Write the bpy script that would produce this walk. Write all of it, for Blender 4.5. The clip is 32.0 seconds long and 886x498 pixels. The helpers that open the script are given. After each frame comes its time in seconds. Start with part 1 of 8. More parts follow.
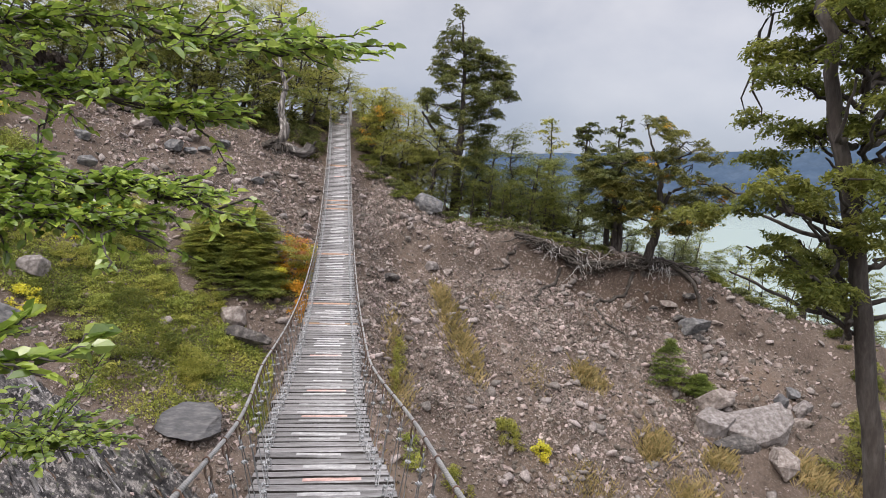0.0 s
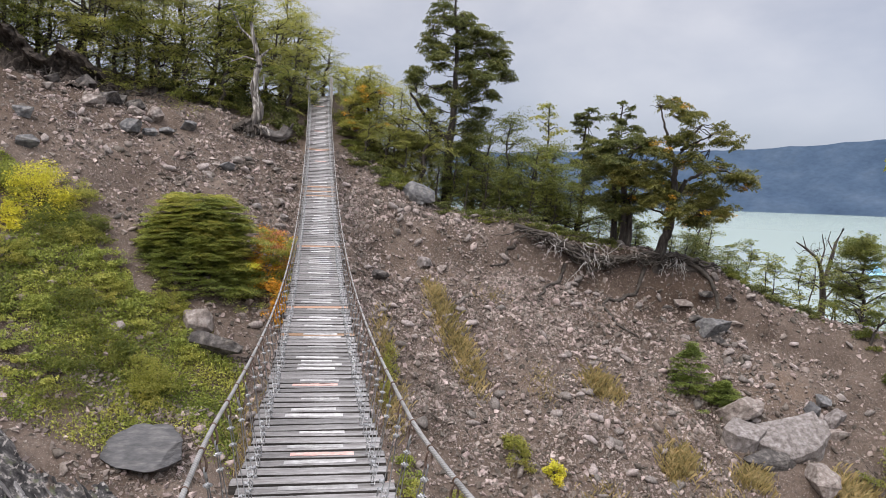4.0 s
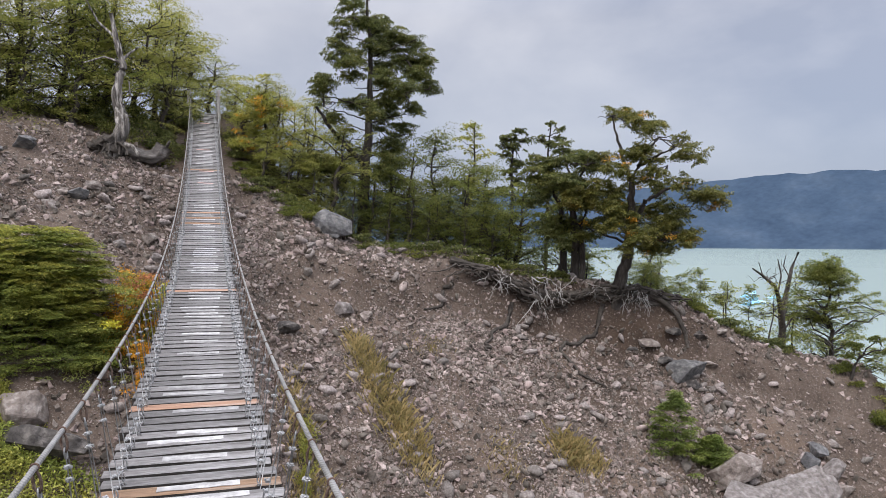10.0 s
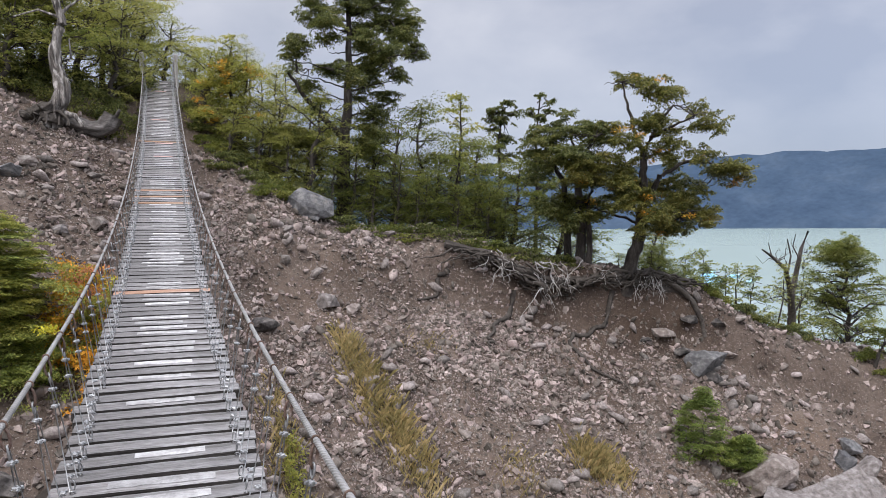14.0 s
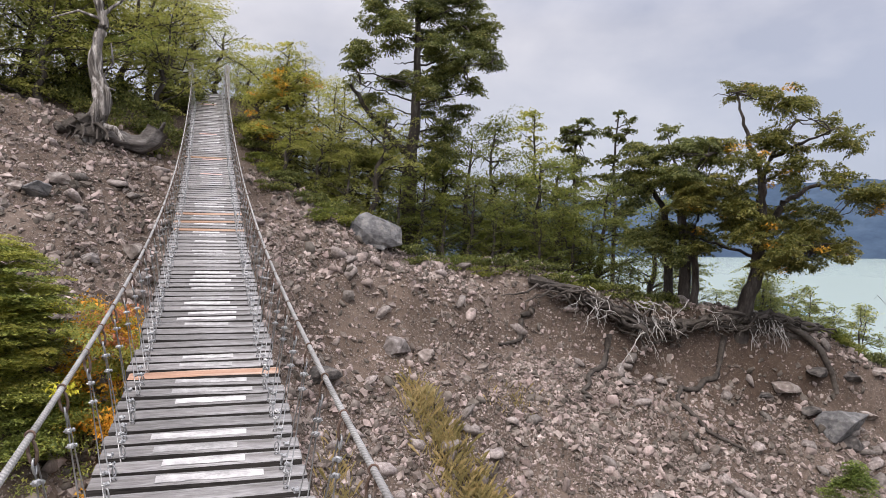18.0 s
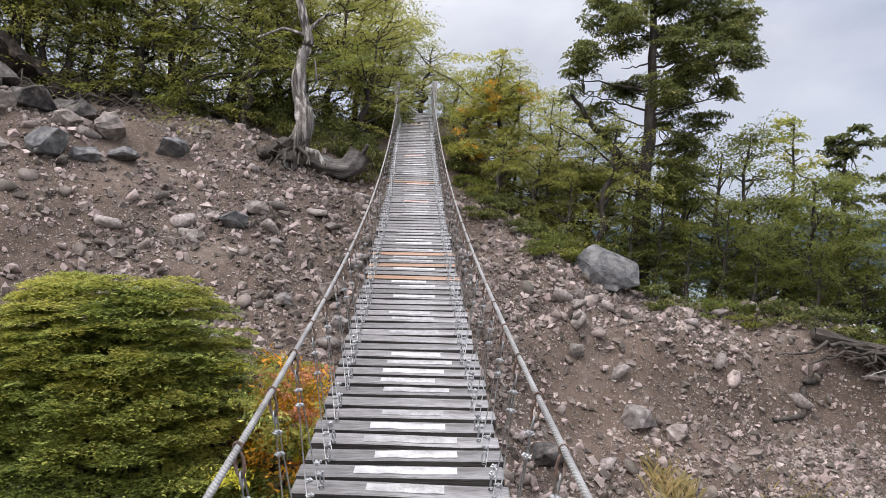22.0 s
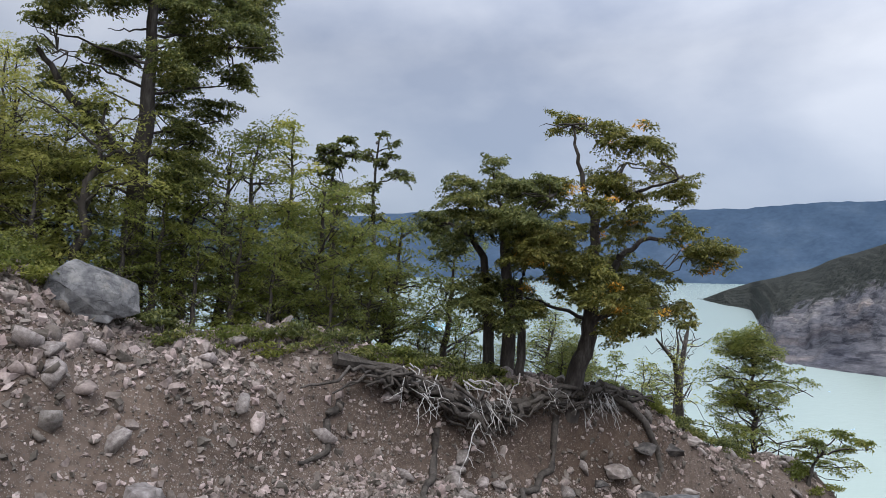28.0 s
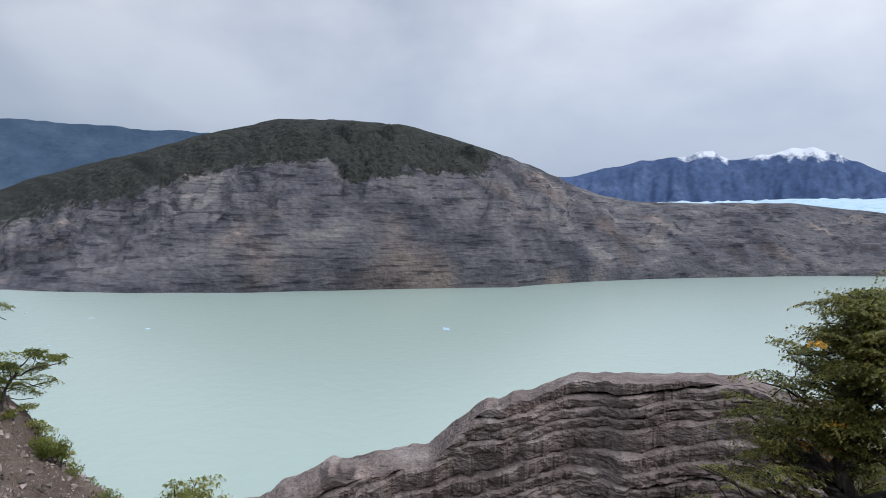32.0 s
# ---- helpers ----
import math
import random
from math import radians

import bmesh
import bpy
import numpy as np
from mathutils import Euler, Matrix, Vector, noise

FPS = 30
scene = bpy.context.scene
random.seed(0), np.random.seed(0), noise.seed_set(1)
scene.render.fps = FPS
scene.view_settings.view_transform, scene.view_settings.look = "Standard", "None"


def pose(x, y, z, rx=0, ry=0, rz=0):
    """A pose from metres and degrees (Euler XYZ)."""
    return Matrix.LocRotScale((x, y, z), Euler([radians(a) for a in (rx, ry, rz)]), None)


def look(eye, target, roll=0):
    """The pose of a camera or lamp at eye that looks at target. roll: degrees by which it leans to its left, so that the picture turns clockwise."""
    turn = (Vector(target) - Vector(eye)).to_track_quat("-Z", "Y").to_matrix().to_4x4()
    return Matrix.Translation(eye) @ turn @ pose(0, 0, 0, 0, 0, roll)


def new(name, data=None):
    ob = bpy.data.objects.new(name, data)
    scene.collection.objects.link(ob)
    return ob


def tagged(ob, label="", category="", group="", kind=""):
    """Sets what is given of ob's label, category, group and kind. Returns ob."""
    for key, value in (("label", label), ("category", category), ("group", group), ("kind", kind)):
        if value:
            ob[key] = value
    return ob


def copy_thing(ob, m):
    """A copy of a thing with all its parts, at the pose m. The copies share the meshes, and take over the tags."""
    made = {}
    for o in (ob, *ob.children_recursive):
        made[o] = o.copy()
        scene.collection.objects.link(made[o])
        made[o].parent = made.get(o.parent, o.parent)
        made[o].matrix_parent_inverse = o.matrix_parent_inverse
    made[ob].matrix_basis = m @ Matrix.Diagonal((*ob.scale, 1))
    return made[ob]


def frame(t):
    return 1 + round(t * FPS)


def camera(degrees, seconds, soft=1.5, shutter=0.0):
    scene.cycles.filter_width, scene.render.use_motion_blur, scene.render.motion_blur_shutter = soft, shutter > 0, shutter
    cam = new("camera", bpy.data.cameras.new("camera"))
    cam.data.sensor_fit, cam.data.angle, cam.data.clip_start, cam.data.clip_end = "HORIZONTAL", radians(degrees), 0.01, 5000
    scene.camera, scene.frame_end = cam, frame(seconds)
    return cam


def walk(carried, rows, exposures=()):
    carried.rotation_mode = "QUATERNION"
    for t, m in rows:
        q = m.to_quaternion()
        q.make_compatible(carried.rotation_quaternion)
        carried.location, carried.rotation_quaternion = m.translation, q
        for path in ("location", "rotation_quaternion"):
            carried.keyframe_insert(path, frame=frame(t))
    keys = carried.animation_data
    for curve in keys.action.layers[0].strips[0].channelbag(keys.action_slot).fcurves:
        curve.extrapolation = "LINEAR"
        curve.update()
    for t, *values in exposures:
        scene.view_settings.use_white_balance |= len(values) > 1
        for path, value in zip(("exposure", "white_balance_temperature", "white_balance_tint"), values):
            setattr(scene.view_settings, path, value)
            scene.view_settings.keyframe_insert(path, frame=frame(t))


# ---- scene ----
cam = camera(64.7, 32.0, soft=0.88)
PATH = [
    (0, (1.106, 0.151, 1.514), (1.329, 2.133, 1.362), 1.9),
    (0.5, (1.013, 0.577, 1.414), (1.255, 2.554, 1.235), 2.1),
    (1, (0.958, 0.996, 1.351), (1.159, 2.98, 1.196), 0.4),
    (1.5, (0.944, 1.439, 1.311), (1.094, 3.426, 1.132), -0.4),
    (2, (0.924, 1.788, 1.263), (1.049, 3.777, 1.089), -0.4),
    (2.5, (0.877, 2.243, 1.239), (0.989, 4.234, 1.077), 0.1),
    (3, (0.804, 2.608, 1.166), (0.937, 4.597, 1.004), 0.7),
    (3.5, (0.804, 2.984, 1.109), (1.0, 4.968, 0.951), 1.3),
    (4, (0.796, 3.365, 1.075), (1.086, 5.338, 0.921), 1.9),
    (4.5, (0.759, 3.694, 1.099), (1.14, 5.653, 0.957), 1.8),
    (6.5, (0.776, 5.507, 0.743), (1.241, 7.447, 0.595), -0.4),
    (7, (0.77, 5.955, 0.727), (1.259, 7.892, 0.618), -0.8),
    (7.5, (0.741, 6.437, 0.665), (1.244, 8.371, 0.565), -1.2),
    (8, (0.798, 6.895, 0.637), (1.299, 8.829, 0.548), -0.6),
    (8.5, (0.73, 7.343, 0.62), (1.259, 9.272, 0.576), 0.1),
    (9, (0.732, 7.773, 0.636), (1.288, 9.694, 0.618), 0.2),
    (9.5, (0.801, 8.215, 0.617), (1.375, 10.131, 0.622), 0.2),
    (10, (0.735, 8.711, 0.546), (1.311, 10.626, 0.523), 0.2),
    (10.5, (0.741, 9.23, 0.564), (1.315, 11.145, 0.513), 0.4),
    (11, (0.685, 9.631, 0.606), (1.25, 11.549, 0.641), 1.3),
    (11.5, (0.654, 10.015, 0.541), (1.292, 11.911, 0.548), 1.3),
    (12, (0.713, 10.35, 0.517), (1.387, 12.233, 0.463), -1.5),
    (12.5, (0.692, 10.699, 0.555), (1.25, 12.618, 0.483), -3.5),
    (13, (0.6, 11.022, 0.518), (1.133, 12.949, 0.46), -2.7),
    (13.5, (0.609, 11.276, 0.494), (1.281, 13.157, 0.406), -0.0),
    (15.5, (0.524, 12.75, 0.587), (1.192, 14.635, 0.62), -1.5),
    (16, (0.563, 13.122, 0.542), (1.135, 15.038, 0.583), 1.6),
    (16.5, (0.543, 13.487, 0.527), (1.092, 15.409, 0.476), 1.0),
    (17, (0.54, 13.842, 0.587), (1.114, 15.756, 0.518), 0.7),
    (17.5, (0.548, 14.23, 0.614), (1.113, 16.148, 0.598), 0.7),
    (18, (0.497, 14.704, 0.661), (1.063, 16.622, 0.662), 0.3),
    (18.5, (0.598, 15.071, 0.714), (1.19, 16.981, 0.747), 0.4),
    (19, (0.587, 15.39, 0.728), (1.208, 17.29, 0.787), 0.1),
    (19.5, (0.514, 15.71, 0.789), (1.131, 17.611, 0.852), -0.6),
    (20, (0.529, 16.123, 0.808), (1.114, 18.034, 0.873), -1.0),
    (20.5, (0.572, 16.553, 0.878), (1.088, 18.484, 0.945), -0.9),
    (21, (0.44, 16.917, 0.926), (0.837, 18.876, 0.997), -0.4),
    (21.5, (0.48, 17.398, 0.999), (0.7, 19.385, 1.068), 0.3),
    (22, (0.377, 17.854, 1.013), (0.392, 19.853, 1.073), 1.2),
    (22.5, (0.299, 18.209, 1.06), (0.058, 20.194, 1.104), 1.7),
    (23, (0.278, 18.554, 1.128), (-0.193, 20.498, 1.162), 2.3),
    (23.5, (0.276, 18.914, 1.166), (-0.086, 20.878, 1.272), 3.5),
    (24, (0.266, 19.323, 1.212), (0.312, 21.322, 1.243), 2.6),
    (24.5, (0.366, 19.762, 1.269), (0.624, 21.744, 1.216), 0.9),
    (26.5, (0.335, 21.041, 1.58), (0.923, 22.948, 1.712), 1.1),
    (27, (0.405, 21.014, 1.602), (1.284, 22.802, 1.783), 1.6),
    (27.5, (0.535, 20.975, 1.536), (1.707, 22.588, 1.699), 1.7),
    (28, (0.578, 20.979, 1.542), (1.93, 22.45, 1.607), 1.1),
    (28.5, (0.564, 20.973, 1.538), (2.046, 22.316, 1.517), 0.8),
    (29, (0.522, 20.94, 1.55), (2.162, 22.085, 1.524), 0.0),
    (29.5, (0.549, 20.895, 1.55), (2.317, 21.826, 1.477), 0.1),
    (30, (0.644, 20.937, 1.529), (2.51, 21.642, 1.384), 0.4),
    (30.5, (0.701, 20.99, 1.514), (2.64, 21.45, 1.353), 0.6),
    (31, (0.75, 20.95, 1.505), (2.735, 21.133, 1.347), 0.9),
    (31.5, (0.8, 20.95, 1.5), (2.791, 20.823, 1.364), 1.2),
    (32, (0.82, 20.99, 1.5), (2.771, 20.561, 1.397), 1.9),
]
walk(cam, [(t, look(eye, target, roll)) for t, eye, target, roll in PATH], [(0.0, 0.32, 6900, 13), (4.0, 0.3, 6800, 13), (7.5, 0.28, 7050, 16), (10.5, 0.15, 6500, 12), (12.5, 0.14, 6450, 12), (16.0, 0.32, 6700, 14), (18.5, 0.34, 6900, 15), (20.5, 0.28, 6550, 13), (23.0, 0.45, 6700, 12), (24.5, 0.45, 6600, 12), (27.0, 0.3, 6600, 12), (28.0, 0.05, 6250, 10), (30.0, -0.02, 6250, 9), (32.0, -0.26, 6200, 9)])


# ---- world, sun ----
world = bpy.data.worlds.new("overcast_sky")
scene.world = world
world.use_nodes = True
wn, wl = world.node_tree.nodes, world.node_tree.links
wn.clear()
SUN_EL, SUN_AZ = radians(52), radians(215)
sky = wn.new("ShaderNodeTexSky")
sky.sky_type, sky.sun_disc, sky.sun_elevation, sky.sun_rotation = "NISHITA", False, SUN_EL, SUN_AZ
sky.air_density, sky.dust_density = 1.0, 2.0
coord = wn.new("ShaderNodeTexCoord")
stretch = wn.new("ShaderNodeMapping")
stretch.inputs["Scale"].default_value = (1.0, 1.0, 1.9)
wl.new(coord.outputs["Generated"], stretch.inputs["Vector"])
cloud = wn.new("ShaderNodeTexNoise")
cloud.inputs["Scale"].default_value, cloud.inputs["Detail"].default_value, cloud.inputs["Roughness"].default_value = 2.1, 7, 0.5
cloud.inputs["Distortion"].default_value = 0.12
wl.new(stretch.outputs["Vector"], cloud.inputs["Vector"])
tone = wn.new("ShaderNodeValToRGB")
tone.color_ramp.elements[0].position, tone.color_ramp.elements[0].color = 0.36, (0.42, 0.46, 0.565, 1)
tone.color_ramp.elements[1].position, tone.color_ramp.elements[1].color = 0.66, (0.86, 0.87, 0.915, 1)
wl.new(cloud.outputs["Fac"], tone.inputs["Fac"])
axis = wn.new("ShaderNodeSeparateXYZ")
wl.new(coord.outputs["Generated"], axis.inputs["Vector"])
low = wn.new("ShaderNodeMapRange")
low.inputs["From Min"].default_value, low.inputs["From Max"].default_value = -0.02, 0.30
low.inputs["To Min"].default_value, low.inputs["To Max"].default_value = 0.9, 0.0
wl.new(axis.outputs["Z"], low.inputs["Value"])
veil = wn.new("ShaderNodeMixRGB")
veil.blend_type, veil.inputs["Color2"].default_value = "MIX", (0.31, 0.38, 0.525, 1)
wl.new(low.outputs["Result"], veil.inputs["Fac"])
wl.new(tone.outputs["Color"], veil.inputs["Color1"])
bg_sky, bg_cloud, add = wn.new("ShaderNodeBackground"), wn.new("ShaderNodeBackground"), wn.new("ShaderNodeAddShader")
bg_sky.inputs["Strength"].default_value, bg_cloud.inputs["Strength"].default_value = 0.02, 0.84
wl.new(sky.outputs["Color"], bg_sky.inputs["Color"])
high = wn.new("ShaderNodeMapRange")
high.inputs["From Min"].default_value, high.inputs["From Max"].default_value = 0.30, 0.95
high.inputs["To Min"].default_value, high.inputs["To Max"].default_value = 1.0, 3.1
wl.new(axis.outputs["Z"], high.inputs["Value"])
gain = wn.new("ShaderNodeMixRGB")
gain.blend_type, gain.inputs["Fac"].default_value = "MULTIPLY", 1.0
wl.new(veil.outputs["Color"], gain.inputs["Color1"])
wl.new(high.outputs["Result"], gain.inputs["Color2"])
toward = wn.new("ShaderNodeMapRange")
toward.inputs["From Min"].default_value, toward.inputs["From Max"].default_value = 1.0, -0.5
toward.inputs["To Min"].default_value, toward.inputs["To Max"].default_value = 0.84, 1.38
wl.new(axis.outputs["Y"], toward.inputs["Value"])
glow = wn.new("ShaderNodeMixRGB")
glow.blend_type, glow.inputs["Fac"].default_value = "MULTIPLY", 1.0
wl.new(gain.outputs["Color"], glow.inputs["Color1"])
wl.new(toward.outputs["Result"], glow.inputs["Color2"])
wl.new(glow.outputs["Color"], bg_cloud.inputs["Color"])
wl.new(bg_sky.outputs["Background"], add.inputs[0])
wl.new(bg_cloud.outputs["Background"], add.inputs[1])
wl.new(add.outputs["Shader"], wn.new("ShaderNodeOutputWorld").inputs["Surface"])
sun = new("sun", bpy.data.lights.new("sun", "SUN"))
sun.data.energy, sun.data.angle, sun.data.color = 1.5, radians(24), (1.0, 0.95, 0.88)
sun.matrix_world = look((40 * math.sin(SUN_AZ), 40 * math.cos(SUN_AZ), 52), (0, 0, 0))

# ---- materials ----


def noise_mat(name, cols, scale=3.0, rough=0.85, bump=0.3, bump_scale=30.0, stretch=(1, 1, 1), fine=0.25, vary=0.0, island=0.0, metal=0.0, through_light=0.0, detail=6.0, spread=(0.3, 0.7), gloss=0.3, world_space=False):
    """A surface of the colours in cols, in patches of about 1/scale metres, with finer grain of colour and relief on top."""
    m = bpy.data.materials.new(name)
    m.use_nodes = True
    n, l = m.node_tree.nodes, m.node_tree.links
    b = n["Principled BSDF"]
    tc, mp = n.new("ShaderNodeTexCoord"), n.new("ShaderNodeMapping")
    mp.inputs["Scale"].default_value = stretch
    if world_space:
        l.new(n.new("ShaderNodeNewGeometry").outputs["Position"], mp.inputs["Vector"])
    else:
        l.new(tc.outputs["Object"], mp.inputs["Vector"])
    a = n.new("ShaderNodeTexNoise")
    a.inputs["Scale"].default_value, a.inputs["Detail"].default_value, a.inputs["Roughness"].default_value = scale, detail, 0.6
    l.new(mp.outputs["Vector"], a.inputs["Vector"])
    ramp = n.new("ShaderNodeValToRGB")
    els = ramp.color_ramp.elements
    while len(els) < len(cols):
        els.new(0.5)
    for i, c in enumerate(cols):
        els[i].position = spread[0] + (spread[1] - spread[0]) * i / max(1, len(cols) - 1)
        els[i].color = (*c, 1)
    l.new(a.outputs["Fac"], ramp.inputs["Fac"])
    f = n.new("ShaderNodeTexNoise")
    f.inputs["Scale"].default_value, f.inputs["Detail"].default_value = bump_scale, 5
    l.new(mp.outputs["Vector"], f.inputs["Vector"])
    grain = n.new("ShaderNodeMapRange")
    grain.inputs["From Min"].default_value, grain.inputs["From Max"].default_value = 0.25, 0.75
    grain.inputs["To Min"].default_value, grain.inputs["To Max"].default_value = 1 - fine, 1 + fine
    l.new(f.outputs["Fac"], grain.inputs["Value"])
    col = n.new("ShaderNodeMixRGB")
    col.blend_type, col.inputs["Fac"].default_value = "MULTIPLY", 1
    l.new(ramp.outputs["Color"], col.inputs["Color1"])
    l.new(grain.outputs["Result"], col.inputs["Color2"])
    out = col.outputs["Color"]
    for amount, source in ((vary, "ShaderNodeObjectInfo"), (island, "ShaderNodeNewGeometry")):
        if amount:
            info, hsv = n.new(source), n.new("ShaderNodeHueSaturation")
            rnd = info.outputs["Random"] if source == "ShaderNodeObjectInfo" else info.outputs["Random Per Island"]
            val, hue = n.new("ShaderNodeMapRange"), n.new("ShaderNodeMapRange")
            val.inputs["To Min"].default_value, val.inputs["To Max"].default_value = 1 - amount, 1 + amount
            hue.inputs["From Min"].default_value, hue.inputs["From Max"].default_value = 0, 1
            hue.inputs["To Min"].default_value, hue.inputs["To Max"].default_value = 0.5 + 0.03 * amount, 0.5 - 0.05 * amount
            l.new(rnd, val.inputs["Value"])
            l.new(rnd, hue.inputs["Value"])
            l.new(val.outputs["Result"], hsv.inputs["Value"])
            l.new(hue.outputs["Result"], hsv.inputs["Hue"])
            l.new(out, hsv.inputs["Color"])
            out = hsv.outputs["Color"]
    l.new(out, b.inputs["Base Color"])
    b.inputs["Roughness"].default_value, b.inputs["Metallic"].default_value = rough, metal
    b.inputs["Specular IOR Level"].default_value = gloss
    if bump:
        bp = n.new("ShaderNodeBump")
        bp.inputs["Strength"].default_value, bp.inputs["Distance"].default_value = bump, 0.02
        l.new(f.outputs["Fac"], bp.inputs["Height"])
        l.new(bp.outputs["Normal"], b.inputs["Normal"])
    if through_light:
        t, mix = n.new("ShaderNodeBsdfTranslucent"), n.new("ShaderNodeMixShader")
        l.new(out, t.inputs["Color"])
        mix.inputs["Fac"].default_value = through_light
        l.new(b.outputs["BSDF"], mix.inputs[1])
        l.new(t.outputs["BSDF"], mix.inputs[2])
        l.new(mix.outputs["Shader"], n["Material Output"].inputs["Surface"])
    return m


SOIL = noise_mat("scree_soil", [(0.060, 0.044, 0.035), (0.100, 0.075, 0.060), (0.152, 0.118, 0.097)], 0.55, 0.95, 0.9, 9.0, fine=0.35, detail=9, gloss=0.15)
STONE = noise_mat("scree_stone", [(0.116, 0.094, 0.081), (0.212, 0.178, 0.155), (0.352, 0.306, 0.272)], 2.2, 0.9, 0.5, 25.0, island=0.62, fine=0.25, gloss=0.2)
STONE_ONE = noise_mat("loose_stone", [(0.140, 0.117, 0.106), (0.240, 0.211, 0.194), (0.345, 0.312, 0.290)], 4.0, 0.9, 0.5, 30.0, vary=0.4, fine=0.25, gloss=0.2)
GREY_ROCK = noise_mat("grey_rock", [(0.060, 0.060, 0.063), (0.128, 0.126, 0.128), (0.225, 0.220, 0.212)], 5.5, 0.85, 1.0, 9.0, spread=(0.30, 0.70), detail=10, vary=0.12, fine=0.2)
PALE_ROCK = noise_mat("pale_rock", [(0.110, 0.093, 0.085), (0.205, 0.182, 0.172), (0.320, 0.298, 0.290)], 5.5, 0.9, 1.0, 9.0, spread=(0.30, 0.70), detail=10, vary=0.1)
BROWN_ROCK = noise_mat("brown_rock", [(0.12, 0.098, 0.086), (0.22, 0.185, 0.165), (0.36, 0.33, 0.305)], 5.5, 0.9, 1.0, 9.0, spread=(0.30, 0.70), detail=10, vary=0.1)
SLATE_ROCK = noise_mat("dark_slate", [(0.034, 0.034, 0.037), (0.068, 0.067, 0.070), (0.125, 0.120, 0.118)], 4.0, 0.6, 1.0, 14.0, spread=(0.30, 0.70), detail=10, fine=0.25, gloss=0.45, stretch=(0.5, 1.2, 2.2))
DARK_ROCK = noise_mat("dark_rock", [(0.032, 0.029, 0.028), (0.075, 0.068, 0.064), (0.170, 0.155, 0.142)], 5.5, 0.85, 1.0, 9.0, spread=(0.30, 0.70), detail=10, vary=0.1)
for rock_mat in (GREY_ROCK, PALE_ROCK, BROWN_ROCK, DARK_ROCK):
    # joints across the rock, patches of lichen and rust
    rn, rl = rock_mat.node_tree.nodes, rock_mat.node_tree.links
    surf = rn["Principled BSDF"].inputs["Base Color"]
    rc, warp, cell = rn.new("ShaderNodeTexCoord"), rn.new("ShaderNodeTexNoise"), rn.new("ShaderNodeTexVoronoi")
    warp.inputs["Scale"].default_value, warp.inputs["Detail"].default_value = 2.5, 4
    rl.new(rc.outputs["Object"], warp.inputs["Vector"])
    shift = rn.new("ShaderNodeVectorMath")
    shift.operation = "MULTIPLY_ADD"
    shift.inputs[1].default_value = (0.7, 0.7, 0.7)
    rl.new(warp.outputs["Color"], shift.inputs[0])
    rl.new(rc.outputs["Object"], shift.inputs[2])
    flat_ = rn.new("ShaderNodeMapping")
    flat_.inputs["Scale"].default_value, flat_.inputs["Rotation"].default_value = (1.1, 1.1, 3.4), (0.3, 0.2, 0.0)
    rl.new(shift.outputs["Vector"], flat_.inputs["Vector"])
    cell.feature = "DISTANCE_TO_EDGE"
    cell.inputs["Scale"].default_value = 1.7
    rl.new(flat_.outputs["Vector"], cell.inputs["Vector"])
    line_ = rn.new("ShaderNodeMapRange")
    line_.inputs["From Min"].default_value, line_.inputs["From Max"].default_value = 0.006, 0.045
    line_.inputs["To Min"].default_value, line_.inputs["To Max"].default_value = 0.34, 1.0
    rl.new(cell.outputs["Distance"], line_.inputs["Value"])
    crack = rn.new("ShaderNodeMixRGB")
    crack.blend_type, crack.inputs["Fac"].default_value = "MULTIPLY", 0.28
    rl.new(surf.links[0].from_socket, crack.inputs["Color1"])
    rl.new(line_.outputs["Result"], crack.inputs["Color2"])
    spot, patch_ = rn.new("ShaderNodeTexNoise"), rn.new("ShaderNodeMapRange")
    spot.inputs["Scale"].default_value, spot.inputs["Detail"].default_value, spot.inputs["Roughness"].default_value = 3.2, 9, 0.7
    rl.new(rc.outputs["Object"], spot.inputs["Vector"])
    patch_.inputs["From Min"].default_value, patch_.inputs["From Max"].default_value, patch_.inputs["To Max"].default_value = 0.57, 0.66, 0.55
    rl.new(spot.outputs["Fac"], patch_.inputs["Value"])
    lichen = rn.new("ShaderNodeMixRGB")
    lichen.inputs["Color2"].default_value = (0.24, 0.215, 0.187, 1)
    rl.new(patch_.outputs["Result"], lichen.inputs["Fac"])
    rl.new(crack.outputs["Color"], lichen.inputs["Color1"])
    rl.new(lichen.outputs["Color"], surf)
    dent = rn.new("ShaderNodeBump")
    dent.inputs["Strength"].default_value, dent.inputs["Distance"].default_value = 0.45, 0.02
    rl.new(line_.outputs["Result"], dent.inputs["Height"])
    rl.new(rn["Principled BSDF"].inputs["Normal"].links[0].from_socket, dent.inputs["Normal"])
    rl.new(dent.outputs["Normal"], rn["Principled BSDF"].inputs["Normal"])
STRATA = noise_mat("foliated_rock", [(0.014, 0.014, 0.016), (0.045, 0.043, 0.044), (0.105, 0.100, 0.100), (0.31, 0.29, 0.275), (0.085, 0.066, 0.052)], 2.6, 0.8, 1.0, 22.0, stretch=(2.4, 0.8, 0.9), fine=0.5, detail=12, spread=(0.34, 0.74))
